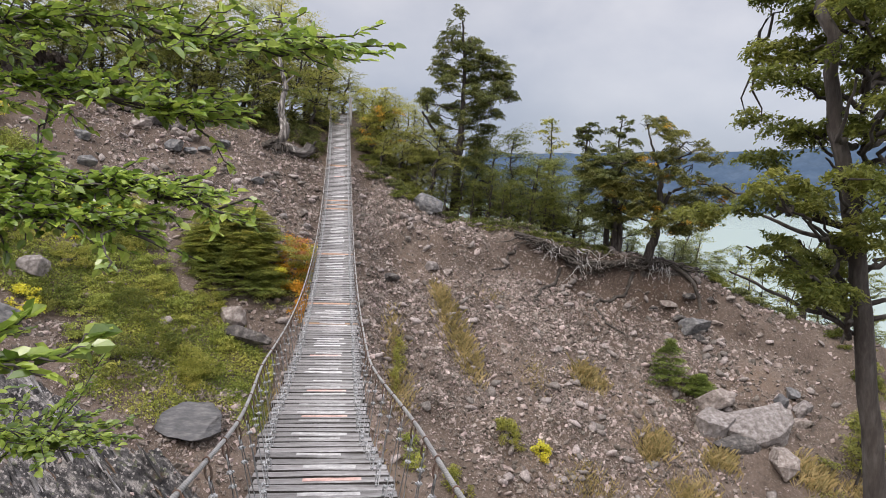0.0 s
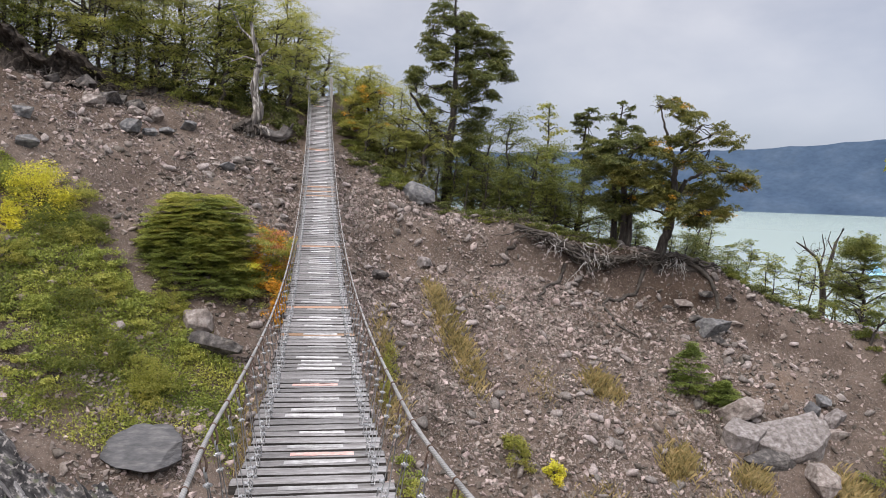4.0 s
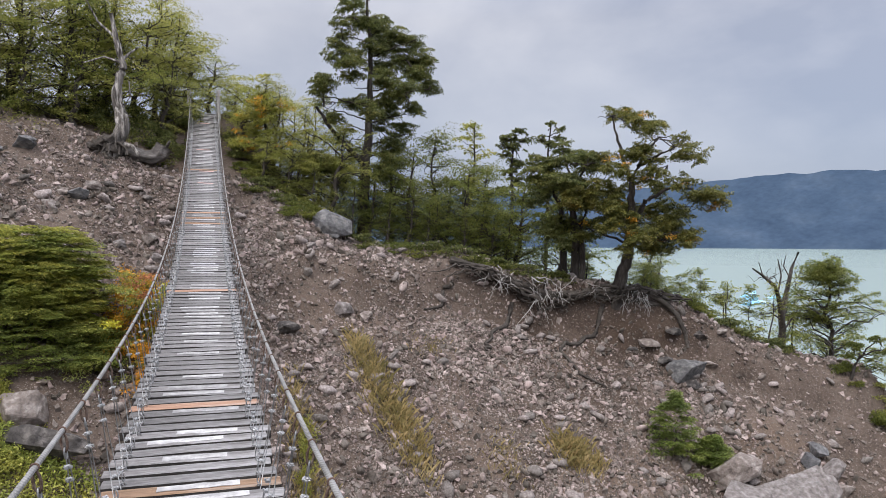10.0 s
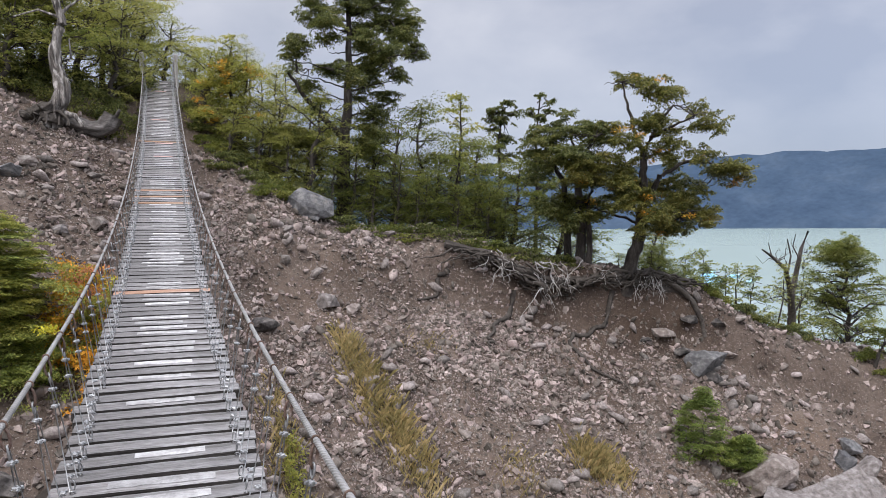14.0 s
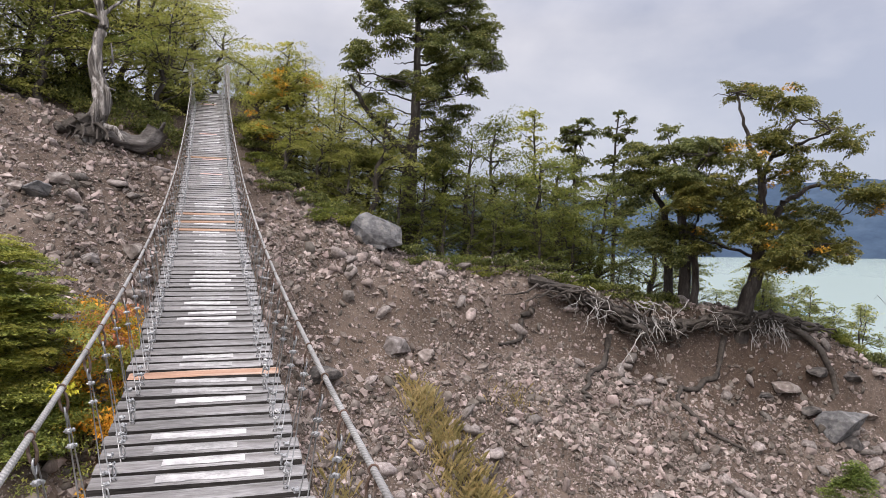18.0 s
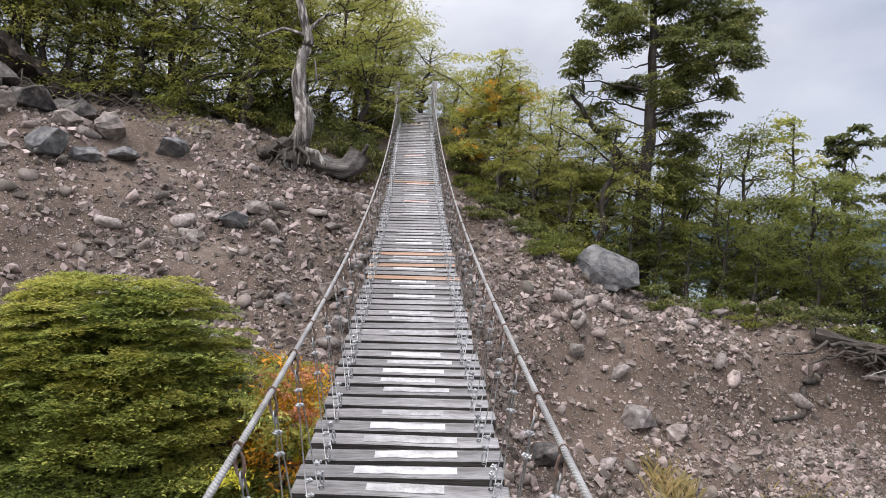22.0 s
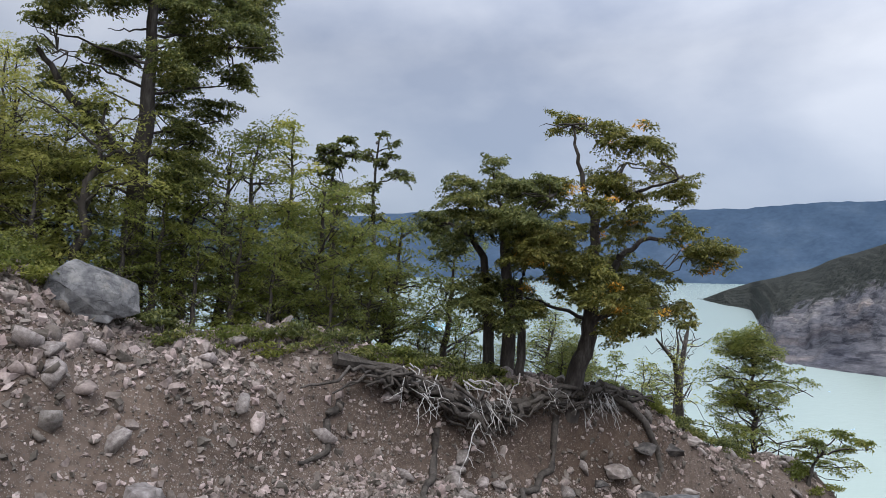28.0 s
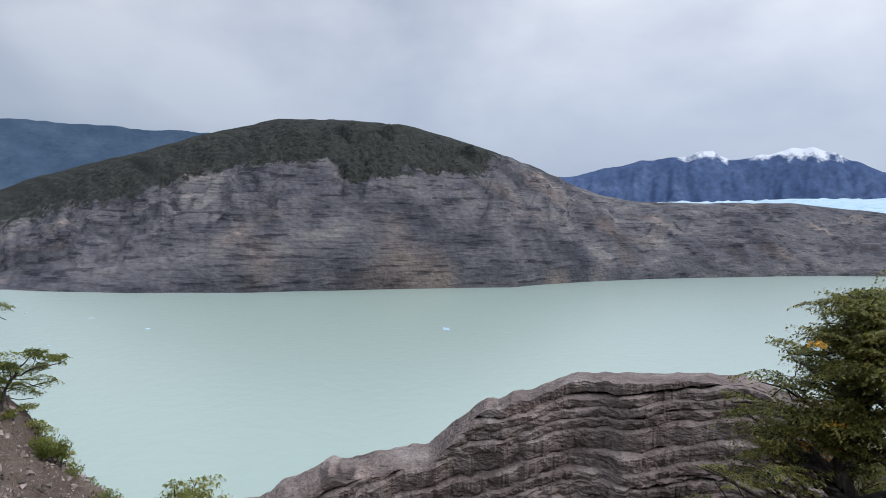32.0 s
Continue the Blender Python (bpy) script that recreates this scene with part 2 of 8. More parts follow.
# pale and rusty flecks on the leaves of rock
sn, sl = STRATA.node_tree.nodes, STRATA.node_tree.links
for scale_, lo_, hi_, tint_, amount_ in ((9.0, 0.57, 0.64, (0.44, 0.41, 0.39, 1), 0.8), (1.3, 0.58, 0.68, (0.20, 0.13, 0.085, 1), 0.7), (5.0, 0.61, 0.66, (0.13, 0.15, 0.08, 1), 0.6)):
    fl, fr, fm, fc = sn.new("ShaderNodeTexNoise"), sn.new("ShaderNodeMapRange"), sn.new("ShaderNodeMixRGB"), sn.new("ShaderNodeTexCoord")
    fl.inputs["Scale"].default_value, fl.inputs["Detail"].default_value = scale_, 6
    fr.inputs["From Min"].default_value, fr.inputs["From Max"].default_value, fr.inputs["To Max"].default_value = lo_, hi_, amount_
    fm.inputs["Color2"].default_value = tint_
    sl.new(fc.outputs["Object"], fl.inputs["Vector"])
    sl.new(fl.outputs["Fac"], fr.inputs["Value"])
    sl.new(fr.outputs["Result"], fm.inputs["Fac"])
    sl.new(sn["Principled BSDF"].inputs["Base Color"].links[0].from_socket, fm.inputs["Color1"])
    sl.new(fm.outputs["Color"], sn["Principled BSDF"].inputs["Base Color"])
STRATA.node_tree.nodes["Bump"].inputs["Distance"].default_value = 0.05
BARK = noise_mat("bark", [(0.023, 0.020, 0.017), (0.053, 0.045, 0.039), (0.101, 0.092, 0.082)], 6.0, 0.95, 0.9, 28.0, stretch=(1, 1, 0.25), fine=0.3, vary=0.15)
DEADWOOD = noise_mat("bleached_wood", [(0.040, 0.034, 0.031), (0.150, 0.136, 0.124), (0.400, 0.375, 0.350)], 7.0, 0.9, 1.0, 22.0, stretch=(1.6, 1.6, 0.16), fine=0.45, spread=(0.36, 0.64))
LOGWOOD = noise_mat("weathered_log", [(0.045, 0.040, 0.037), (0.115, 0.104, 0.097), (0.215, 0.200, 0.188)], 5.0, 0.9, 0.9, 25.0, stretch=(0.35, 1.5, 1.5), fine=0.35)
DARKROOT = noise_mat("dark_root", [(0.030, 0.025, 0.022), (0.066, 0.057, 0.049), (0.102, 0.090, 0.081)], 5.0, 0.95, 0.8, 22.0, fine=0.3)
# peat, darkened further for the shade beneath the overhanging trees
PEAT_SHADED = noise_mat("shaded_peat", [(0.022, 0.017, 0.014), (0.045, 0.036, 0.030), (0.095, 0.076, 0.063)], 4.0, 0.95, 0.9, 14.0, fine=0.35, detail=9)
LEAF = noise_mat("beech_leaf", [(0.105, 0.134, 0.032), (0.172, 0.200, 0.046), (0.262, 0.268, 0.064)], 0.9, 0.55, 0, 12.0, island=0.32, through_light=0.66, fine=0.15, gloss=0.4)
LEAF_MID = noise_mat("sunlit_beech_leaf", [(0.195, 0.225, 0.058), (0.300, 0.315, 0.084), (0.425, 0.405, 0.120)], 0.6, 0.55, 0, 12.0, island=0.32, through_light=0.66, fine=0.15, gloss=0.4)
LEAF_OLIVE = noise_mat("olive_beech_leaf", [(0.098, 0.112, 0.029), (0.162, 0.170, 0.040), (0.240, 0.226, 0.055)], 0.9, 0.55, 0, 12.0, island=0.6, through_light=0.5, fine=0.15, gloss=0.4)
LEAF_DARK = noise_mat("dark_beech_leaf", [(0.080, 0.100, 0.033), (0.130, 0.152, 0.046), (0.192, 0.202, 0.058)], 0.9, 0.55, 0, 12.0, island=0.6, through_light=0.55, fine=0.15, gloss=0.4)
LEAF_LIGHT = noise_mat("yellow_green_leaf", [(0.225, 0.250, 0.058), (0.340, 0.350, 0.084), (0.480, 0.445, 0.120)], 0.9, 0.6, 0, 12.0, island=0.32, through_light=0.66, fine=0.15, gloss=0.35)
LEAF_ORANGE = noise_mat("autumn_leaf", [(0.491, 0.259, 0.037), (0.680, 0.381, 0.043), (0.749, 0.517, 0.073)], 1.2, 0.6, 0, 12.0, island=0.4, through_light=0.4, fine=0.15)
LEAF_YELLOW = noise_mat("yellow_leaf", [(0.437, 0.438, 0.047), (0.612, 0.583, 0.062), (0.729, 0.648, 0.078)], 1.2, 0.6, 0, 12.0, island=0.3, through_light=0.4, fine=0.15)
LEAF_NEAR = noise_mat("glossy_leaf", [(0.120, 0.200, 0.030), (0.215, 0.320, 0.055), (0.330, 0.430, 0.105)], 5.0, 0.26, 0, 40.0, island=0.5, through_light=0.42, fine=0.12, gloss=0.9)
LEAF_BUSH = noise_mat("tiered_bush_leaf", [(0.172, 0.228, 0.064), (0.265, 0.318, 0.082), (0.385, 0.400, 0.100)], 0.9, 0.55, 0, 12.0, island=0.6, through_light=0.45, fine=0.15, gloss=0.35)
MOSS = noise_mat("low_shrub", [(0.120, 0.162, 0.035), (0.250, 0.290, 0.060), (0.430, 0.420, 0.100)], 0.7, 0.7, 0, 12.0, island=0.35, through_light=0.3, fine=0.2)
DRYGRASS = noise_mat("dry_grass", [(0.20, 0.165, 0.062), (0.34, 0.275, 0.115), (0.52, 0.43, 0.22)], 0.9, 0.8, 0, 20.0, island=0.35, through_light=0.3, fine=0.2)
PLANK = noise_mat("weathered_plank", [(0.108, 0.100, 0.095), (0.206, 0.199, 0.197), (0.330, 0.324, 0.326)], 3.0, 0.85, 0.5, 26.0, stretch=(0.7, 3.5, 4), vary=0.27, fine=0.25)
PLANK_RED = noise_mat("reddish_plank", [(0.190, 0.115, 0.078), (0.330, 0.205, 0.135), (0.400, 0.325, 0.275)], 3.0, 0.85, 0.5, 26.0, stretch=(0.35, 4, 4), vary=0.2, fine=0.25)
# plank sides and undersides coloured near black for the shade in the gaps
PLANK_SIDE_SHADED = noise_mat("shaded_plank_side", [(0.02, 0.018, 0.017), (0.04, 0.036, 0.033), (0.07, 0.064, 0.06)], 4.0, 0.9, 0.4, 26.0, stretch=(0.35, 4, 4), fine=0.25)
PALE_ROOT = noise_mat("bleached_root", [(0.255, 0.238, 0.221), (0.391, 0.374, 0.357), (0.493, 0.476, 0.459)], 8.0, 0.9, 0.5, 30.0, fine=0.2)
ICE_BLUE = noise_mat("blue_iceberg", [(0.16, 0.46, 0.68), (0.34, 0.66, 0.82), (0.66, 0.80, 0.86)], 0.12, 0.5, 0, 0.5, fine=0.15)
STRIP = noise_mat("worn_grip_strip", [(0.210, 0.205, 0.202), (0.370, 0.362, 0.358), (0.520, 0.515, 0.515)], 7.0, 0.8, 0.3, 60.0, vary=0.28, fine=0.15)
STRIP_RED = noise_mat("worn_red_strip", [(0.38, 0.24, 0.21), (0.52, 0.33, 0.29), (0.60, 0.46, 0.42)], 7.0, 0.8, 0.3, 60.0, vary=0.12, fine=0.15)
ROPE = noise_mat("galvanised_rope", [(0.200, 0.194, 0.188), (0.305, 0.298, 0.290), (0.390, 0.384, 0.376)], 6.0, 0.55, 0.2, 90.0, metal=0.35, fine=0.15)
STEEL = noise_mat("galvanised_steel", [(0.255, 0.259, 0.262), (0.360, 0.364, 0.367), (0.450, 0.450, 0.458)], 30.0, 0.4, 0.1, 90.0, metal=0.75, fine=0.15, vary=0.15)
RUST = noise_mat("rusty_steel", [(0.070, 0.044, 0.033), (0.140, 0.095, 0.073), (0.210, 0.170, 0.145)], 30.0, 0.75, 0.3, 90.0, metal=0.3, fine=0.25, vary=0.2)
POST = noise_mat("grey_post_timber", [(0.288, 0.264, 0.252), (0.432, 0.408, 0.396), (0.552, 0.540, 0.528)], 6.0, 0.85, 0.5, 30.0, stretch=(3, 3, 0.4), fine=0.25)

# laid strands of the wire rope, running aslant
rn, rl = ROPE.node_tree.nodes, ROPE.node_tree.links
r_tc, r_dot, r_mul, r_sin, r_bump, r_dark, r_mix = rn.new("ShaderNodeTexCoord"), rn.new("ShaderNodeVectorMath"), rn.new("ShaderNodeMath"), rn.new("ShaderNodeMath"), rn.new("ShaderNodeBump"), rn.new("ShaderNodeMapRange"), rn.new("ShaderNodeMixRGB")
r_dot.operation, r_dot.inputs[1].default_value = "DOT_PRODUCT", (1.1, 1.0, 1.1)
rl.new(r_tc.outputs["Object"], r_dot.inputs[0])
r_mul.operation, r_mul.inputs[1].default_value = "MULTIPLY", 300.0
rl.new(r_dot.outputs["Value"], r_mul.inputs[0])
r_sin.operation = "SINE"
rl.new(r_mul.outputs["Value"], r_sin.inputs[0])
r_bump.inputs["Strength"].default_value, r_bump.inputs["Distance"].default_value = 0.5, 0.003
rl.new(r_sin.outputs["Value"], r_bump.inputs["Height"])
rl.new(r_bump.outputs["Normal"], rn["Principled BSDF"].inputs["Normal"])
r_dark.inputs["From Min"].default_value, r_dark.inputs["From Max"].default_value, r_dark.inputs["To Min"].default_value, r_dark.inputs["To Max"].default_value = -1.0, 0.0, 0.80, 1.0
rl.new(r_sin.outputs["Value"], r_dark.inputs["Value"])
r_mix.blend_type, r_mix.inputs["Fac"].default_value = "MULTIPLY", 1.0
rope_in = rn["Principled BSDF"].inputs["Base Color"]
rl.new(rope_in.links[0].from_socket, r_mix.inputs["Color1"])
rl.new(r_dark.outputs["Result"], r_mix.inputs["Color2"])
rl.new(r_mix.outputs["Color"], rope_in)

# pebbles too small to build: pale cells of two sizes lying in the darker soil
sn, sl = SOIL.node_tree.nodes, SOIL.node_tree.links
peb_tc = sn.new("ShaderNodeTexCoord")
soil_in = sn["Principled BSDF"].inputs["Base Color"]
sand, sand_rng, sand_mix = sn.new("ShaderNodeTexNoise"), sn.new("ShaderNodeMapRange"), sn.new("ShaderNodeMixRGB")
sand.inputs["Scale"].default_value, sand.inputs["Detail"].default_value = 0.28, 6
sl.new(peb_tc.outputs["Object"], sand.inputs["Vector"])
sand_rng.inputs["From Min"].default_value, sand_rng.inputs["From Max"].default_value, sand_rng.inputs["To Max"].default_value = 0.54, 0.68, 0.5
sl.new(sand.outputs["Fac"], sand_rng.inputs["Value"])
sand_mix.inputs["Color2"].default_value = (0.170, 0.120, 0.086, 1)
sl.new(sand_rng.outputs["Result"], sand_mix.inputs["Fac"])
sl.new(soil_in.links[0].from_socket, sand_mix.inputs["Color1"])
sl.new(sand_mix.outputs["Color"], soil_in)
peb_bump = sn["Bump"]
for scale_, share_ in ((62.0, 0.72), (27.0, 0.76)):
    peb, peb_sep, here, many, both, tone_, pale_, mix_ = sn.new("ShaderNodeTexVoronoi"), sn.new("ShaderNodeSeparateXYZ"), sn.new("ShaderNodeMapRange"), sn.new("ShaderNodeMath"), sn.new("ShaderNodeMath"), sn.new("ShaderNodeValToRGB"), sn.new("ShaderNodeTexNoise"), sn.new("ShaderNodeMixRGB")
    peb.inputs["Scale"].default_value, peb.inputs["Randomness"].default_value = scale_, 1.0
    sl.new(peb_tc.outputs["Object"], peb.inputs["Vector"])
    sl.new(peb.outputs["Color"], peb_sep.inputs["Vector"])
    here.inputs["From Min"].default_value, here.inputs["From Max"].default_value = 0.46, 0.34
    sl.new(peb.outputs["Distance"], here.inputs["Value"])
    many.operation, many.inputs[1].default_value = "GREATER_THAN", share_
    sl.new(peb_sep.outputs["Y"], many.inputs[0])
    both.operation = "MULTIPLY"
    sl.new(here.outputs["Result"], both.inputs[0])
    sl.new(many.outputs["Value"], both.inputs[1])
    tone_.color_ramp.elements[0].color, tone_.color_ramp.elements[1].color = (0.085, 0.072, 0.064, 1), (0.30, 0.262, 0.228, 1)
    sl.new(peb_sep.outputs["X"], tone_.inputs["Fac"])
    sl.new(both.outputs["Value"], mix_.inputs["Fac"])
    sl.new(soil_in.links[0].from_socket, mix_.inputs["Color1"])
    sl.new(tone_.outputs["Color"], mix_.inputs["Color2"])
    sl.new(mix_.outputs["Color"], soil_in)
    rise = sn.new("ShaderNodeBump")
    rise.inputs["Strength"].default_value, rise.inputs["Distance"].default_value = 0.7, 0.35 / scale_
    sl.new(both.outputs["Value"], rise.inputs["Height"])
    sl.new(peb_bump.outputs["Normal"], rise.inputs["Normal"])
    peb_bump = rise
sl.new(peb_bump.outputs["Normal"], sn["Principled BSDF"].inputs["Normal"])
# three rounded areas where the soil is darker, edges broken by noise
darker_wob = sn.new("ShaderNodeTexNoise")
darker_wob.inputs["Scale"].default_value, darker_wob.inputs["Detail"].default_value = 0.9, 5
sl.new(peb_tc.outputs["Object"], darker_wob.inputs["Vector"])
for centre_, reach_ in (((12.3, 30.6, -1.9), 6.2), ((-11.6, 32.2, 5.0), 7.4), ((16.5, 30.3, -2.6), 4.6)):
    darker_map, darker_ball, darker_add, darker_rng, darker_mix = sn.new("ShaderNodeVectorMath"), sn.new("ShaderNodeVectorMath"), sn.new("ShaderNodeMath"), sn.new("ShaderNodeMapRange"), sn.new("ShaderNodeMixRGB")
    darker_map.operation, darker_map.inputs[1].default_value = "SUBTRACT", centre_
    sl.new(peb_tc.outputs["Object"], darker_map.inputs[0])
    darker_ball.operation = "LENGTH"
    sl.new(darker_map.outputs["Vector"], darker_ball.inputs[0])
    darker_add.operation, darker_add.inputs[1].default_value = "MULTIPLY_ADD", 3.6
    sl.new(darker_wob.outputs["Fac"], darker_add.inputs[0])
    sl.new(darker_ball.outputs["Value"], darker_add.inputs[2])
    darker_rng.inputs["From Min"].default_value, darker_rng.inputs["From Max"].default_value, darker_rng.inputs["To Min"].default_value, darker_rng.inputs["To Max"].default_value = reach_ - 2.4, reach_, 1.0, 0.0
    sl.new(darker_add.outputs["Value"], darker_rng.inputs["Value"])
    darker_mix.blend_type, darker_mix.inputs["Color2"].default_value = "MULTIPLY", (0.70, 0.67, 0.65, 1)
    sl.new(darker_rng.outputs["Result"], darker_mix.inputs["Fac"])
    sl.new(soil_in.links[0].from_socket, darker_mix.inputs["Color1"])
    sl.new(darker_mix.outputs["Color"], soil_in)


# ---- building helpers ----
def mesh_of(name, verts, faces, material, smooth=False):
    me = bpy.data.meshes.new(name)
    verts, faces = np.asarray(verts, dtype=np.float32), np.asarray(faces, dtype=np.int32)
    k = faces.shape[1]
    me.vertices.add(len(verts))
    me.vertices.foreach_set("co", verts.ravel())
    me.loops.add(faces.size)
    me.loops.foreach_set("vertex_index", faces.ravel())
    me.polygons.add(len(faces))
    me.polygons.foreach_set("loop_start", np.arange(0, faces.size, k, dtype=np.int32))
    me.polygons.foreach_set("use_smooth", np.full(len(faces), bool(smooth)))
    me.update(calc_edges=True)
    me.materials.append(material)
    return me


def put(name, me, parent=None, m=None, label=""):
    ob = new(name, me)
    if m is not None:
        ob.matrix_basis = m
    ob.parent = parent
    return tagged(ob, label)


def base(name, x, y, z, label, category, group="", turn=0.0):
    ob = new(name)
    ob.empty_display_size = 0.2
    ob.matrix_basis = pose(x, y, z, 0, 0, turn)
    return tagged(ob, label, category, group)


def joined(pieces):
    vs, fs, n = [], [], 0
    for v, f in pieces:
        vs.append(np.asarray(v, float))
        fs.append(np.asarray(f, int) + n)
        n += len(v)
    return np.concatenate(vs), np.concatenate(fs)


def tube(points, radii, sides=6, lobes=0, twist=0.0, depth=0.0):
    """A tapered tube along points; lobes and twist make a laid rope."""
    p = np.asarray(points, float)
    r = np.broadcast_to(np.asarray(radii, float), (len(p),))
    d = np.gradient(p, axis=0)
    d /= np.linalg.norm(d, axis=1)[:, None] + 1e-9
    ref = np.where(np.abs(d[:, 2:3]) > 0.9, [[1.0, 0, 0]], [[0, 0, 1.0]])
    u = np.cross(d, ref)
    u /= np.linalg.norm(u, axis=1)[:, None] + 1e-9
    w = np.cross(d, u)
    a = np.linspace(0, 2 * math.pi, sides, endpoint=False)
    ln = np.concatenate([[0], np.cumsum(np.linalg.norm(np.diff(p, axis=0), axis=1))])
    shape = 1 + depth * np.cos(lobes * (a[None, :] + twist * ln[:, None])) if lobes else np.ones((len(p), sides))
    ring = u[:, None] * np.cos(a)[None, :, None] + w[:, None] * np.sin(a)[None, :, None]
    v = (p[:, None] + ring * (r[:, None] * shape)[..., None]).reshape(-1, 3)
    i, j = np.meshgrid(np.arange(len(p) - 1), np.arange(sides), indexing="ij")
    i, j, j2 = i.ravel(), j.ravel(), (j.ravel() + 1) % sides
    f = np.stack([i * sides + j, i * sides + j2, (i + 1) * sides + j2, (i + 1) * sides + j], 1)
    # end caps as fans of quads that fold to the centre
    caps = []
    for s, flip in ((0, True), ((len(p) - 1) * sides, False)):
        for q in range(0, sides - 2, 2):
            c = [s, s + q + 1, s + q + 2, s + (q + 3) % sides if q + 3 < sides else s]
            if c[3] == s:
                c[3] = c[2]
            if len(set(c)) == 4:
                caps.append(c[::-1] if not flip else c)
    if caps:
        f = np.concatenate([f, np.asarray(caps)])
    return v, f


def bend(rng, a, b, n=7, wob=0.08, sag=0.0):
    """A wandering line from a to b."""
    a, b = np.asarray(a, float), np.asarray(b, float)
    t = np.linspace(0, 1, n)[:, None]
    w = rng.normal(0, wob, (n, 3)) * np.linalg.norm(b - a) * np.sin(math.pi * t)
    p = a + (b - a) * t + w
    p[:, 2] += sag * np.sin(math.pi * t[:, 0])
    return p


def leaves(rng, centres, radii, counts, size, flat=0.55, long=1.7, dome=False, sway=0.30, droop=0.55):
    """Small pointed leaf sprays, each a folded quad: in ellipsoids, or as a drooping cap over each centre (dome)."""
    pos = np.repeat(np.asarray(centres, float), counts, axis=0)
    rad = np.repeat(np.asarray(radii, float), counts, axis=0)
    n = len(pos)
    if dome:
        a, q = rng.uniform(0, 2 * math.pi, n), np.sqrt(rng.random(n))
        edge = 1 + 0.22 * np.sin(a * 3 + pos[:, 0] * 7) + 0.12 * np.sin(a * 7 + pos[:, 1] * 5)
        d = np.stack([q * edge * np.cos(a), q * edge * np.sin(a), 1.5 * np.sqrt(np.clip(1 - 0.85 * q * q, 0, 1)) - 0.85 + rng.normal(0, 0.22, n)], 1)
        p = pos + d * rad
        lean = np.repeat(rng.normal(0, sway, (len(counts), 2)), counts, axis=0)
        p[:, 2] += rad[:, 0] * (d[:, 0] * lean[:, 0] + d[:, 1] * lean[:, 1])
        sink = -droop * q
    else:
        d = rng.normal(0, 1, (n, 3))
        d /= np.linalg.norm(d, axis=1)[:, None]
        p = pos + d * rng.random(n)[:, None] ** 0.45 * rad
        sink = -0.15
    az = np.arctan2(d[:, 1], d[:, 0]) + rng.normal(0, 0.7, n)
    s = size * rng.uniform(0.6, 1.35, n)
    tilt = rng.normal(sink, flat * (0.6 if dome else 1.0), n)
    roll = rng.normal(0, flat, n)
    fx = np.stack([np.cos(az) * np.cos(tilt), np.sin(az) * np.cos(tilt), np.sin(tilt)], 1)
    side = np.stack([-np.sin(az) * np.cos(roll), np.cos(az) * np.cos(roll), np.sin(roll)], 1)
    up = np.cross(fx, side)
    L, W = (s * long)[:, None], s[:, None]
    v = np.stack([p - fx * L * 0.5 + side * W * 0.12, p + side * W * 0.62 + fx * L * rng.uniform(-0.15, 0.25, n)[:, None] + up * W * 0.15, p + fx * L * 0.5 - side * W * 0.4], 1).reshape(-1, 3)
    return v, np.arange(3 * n).reshape(-1, 3)


def ico(sub):
    bm = bmesh.new()
    bmesh.ops.create_icosphere(bm, subdivisions=sub, radius=1)
    v = np.array([q.co[:] for q in bm.verts])
    f = np.array([[q.index for q in t.verts] for t in bm.faces])
    bm.free()
    return v, f


ICO1, ICO2, ICO3, ICO4 = ico(1), ico(2), ico(3), ico(4)


def hull(rng, points, box_=0.75, least=0.82):
    """Corner points of a broken stone and the faces of their hull."""
    if isinstance(points, int):
        p = rng.normal(0, 1, (points, 3))
        p /= np.linalg.norm(p, axis=1)[:, None]
        p /= np.abs(p).max(1)[:, None] ** box_
        p *= rng.uniform(least, 1.0, points)[:, None]
    else:
        p = np.asarray(points, float)
    bm = bmesh.new()
    for q in p:
        bm.verts.new(q)
    r = bmesh.ops.convex_hull(bm, input=bm.verts[:])
    bmesh.ops.delete(bm, geom=list({g for g in r["geom_interior"] + r["geom_unused"] if isinstance(g, bmesh.types.BMVert)}), context="VERTS")
    return bm


def bm_arrays(bm):
    bmesh.ops.triangulate(bm, faces=bm.faces[:])
    bm.verts.index_update()
    v, f = np.array([q.co[:] for q in bm.verts]), np.array([[q.index for q in t.verts] for t in bm.faces])
    bm.free()
    return v, f


def broken_rock(rng, size, points=16, cuts=3, rough=0.03, edge=0.035):
    """A faceted rock with chipped edges and a little relief on its faces."""
    bm = hull(rng, points, 0.5, 0.74)
    bmesh.ops.dissolve_limit(bm, angle_limit=radians(12), verts=bm.verts[:], edges=bm.edges[:])
    bmesh.ops.bevel(bm, geom=bm.edges[:], offset=edge, segments=1, affect="EDGES")
    bmesh.ops.triangulate(bm, faces=bm.faces[:])
    if cuts:
        bmesh.ops.subdivide_edges(bm, edges=bm.edges[:], cuts=cuts, use_grid_fill=True)
    v, f = bm_arrays(bm)
    o = rng.uniform(0, 50, 3)
    n1 = vnoise(v[:, 0] * 2.0 + o[0], v[:, 1] * 2.0 + v[:, 2] * 1.7 + o[1], 3)
    n2 = vnoise(v[:, 0] * 7 + o[2], v[:, 2] * 7 + v[:, 1] * 5, 5)
    crack = np.abs(vnoise(v[:, 0] * 1.3 + o[1], v[:, 2] * 1.9 + v[:, 1] * 0.9 + o[0], 9))
    v = v * (1 + 0.6 * rough * (1.6 * n1 + n2) - 0.06 * np.clip(1 - crack / 0.10, 0, 1))[:, None]
    return v * np.asarray(size, float), f


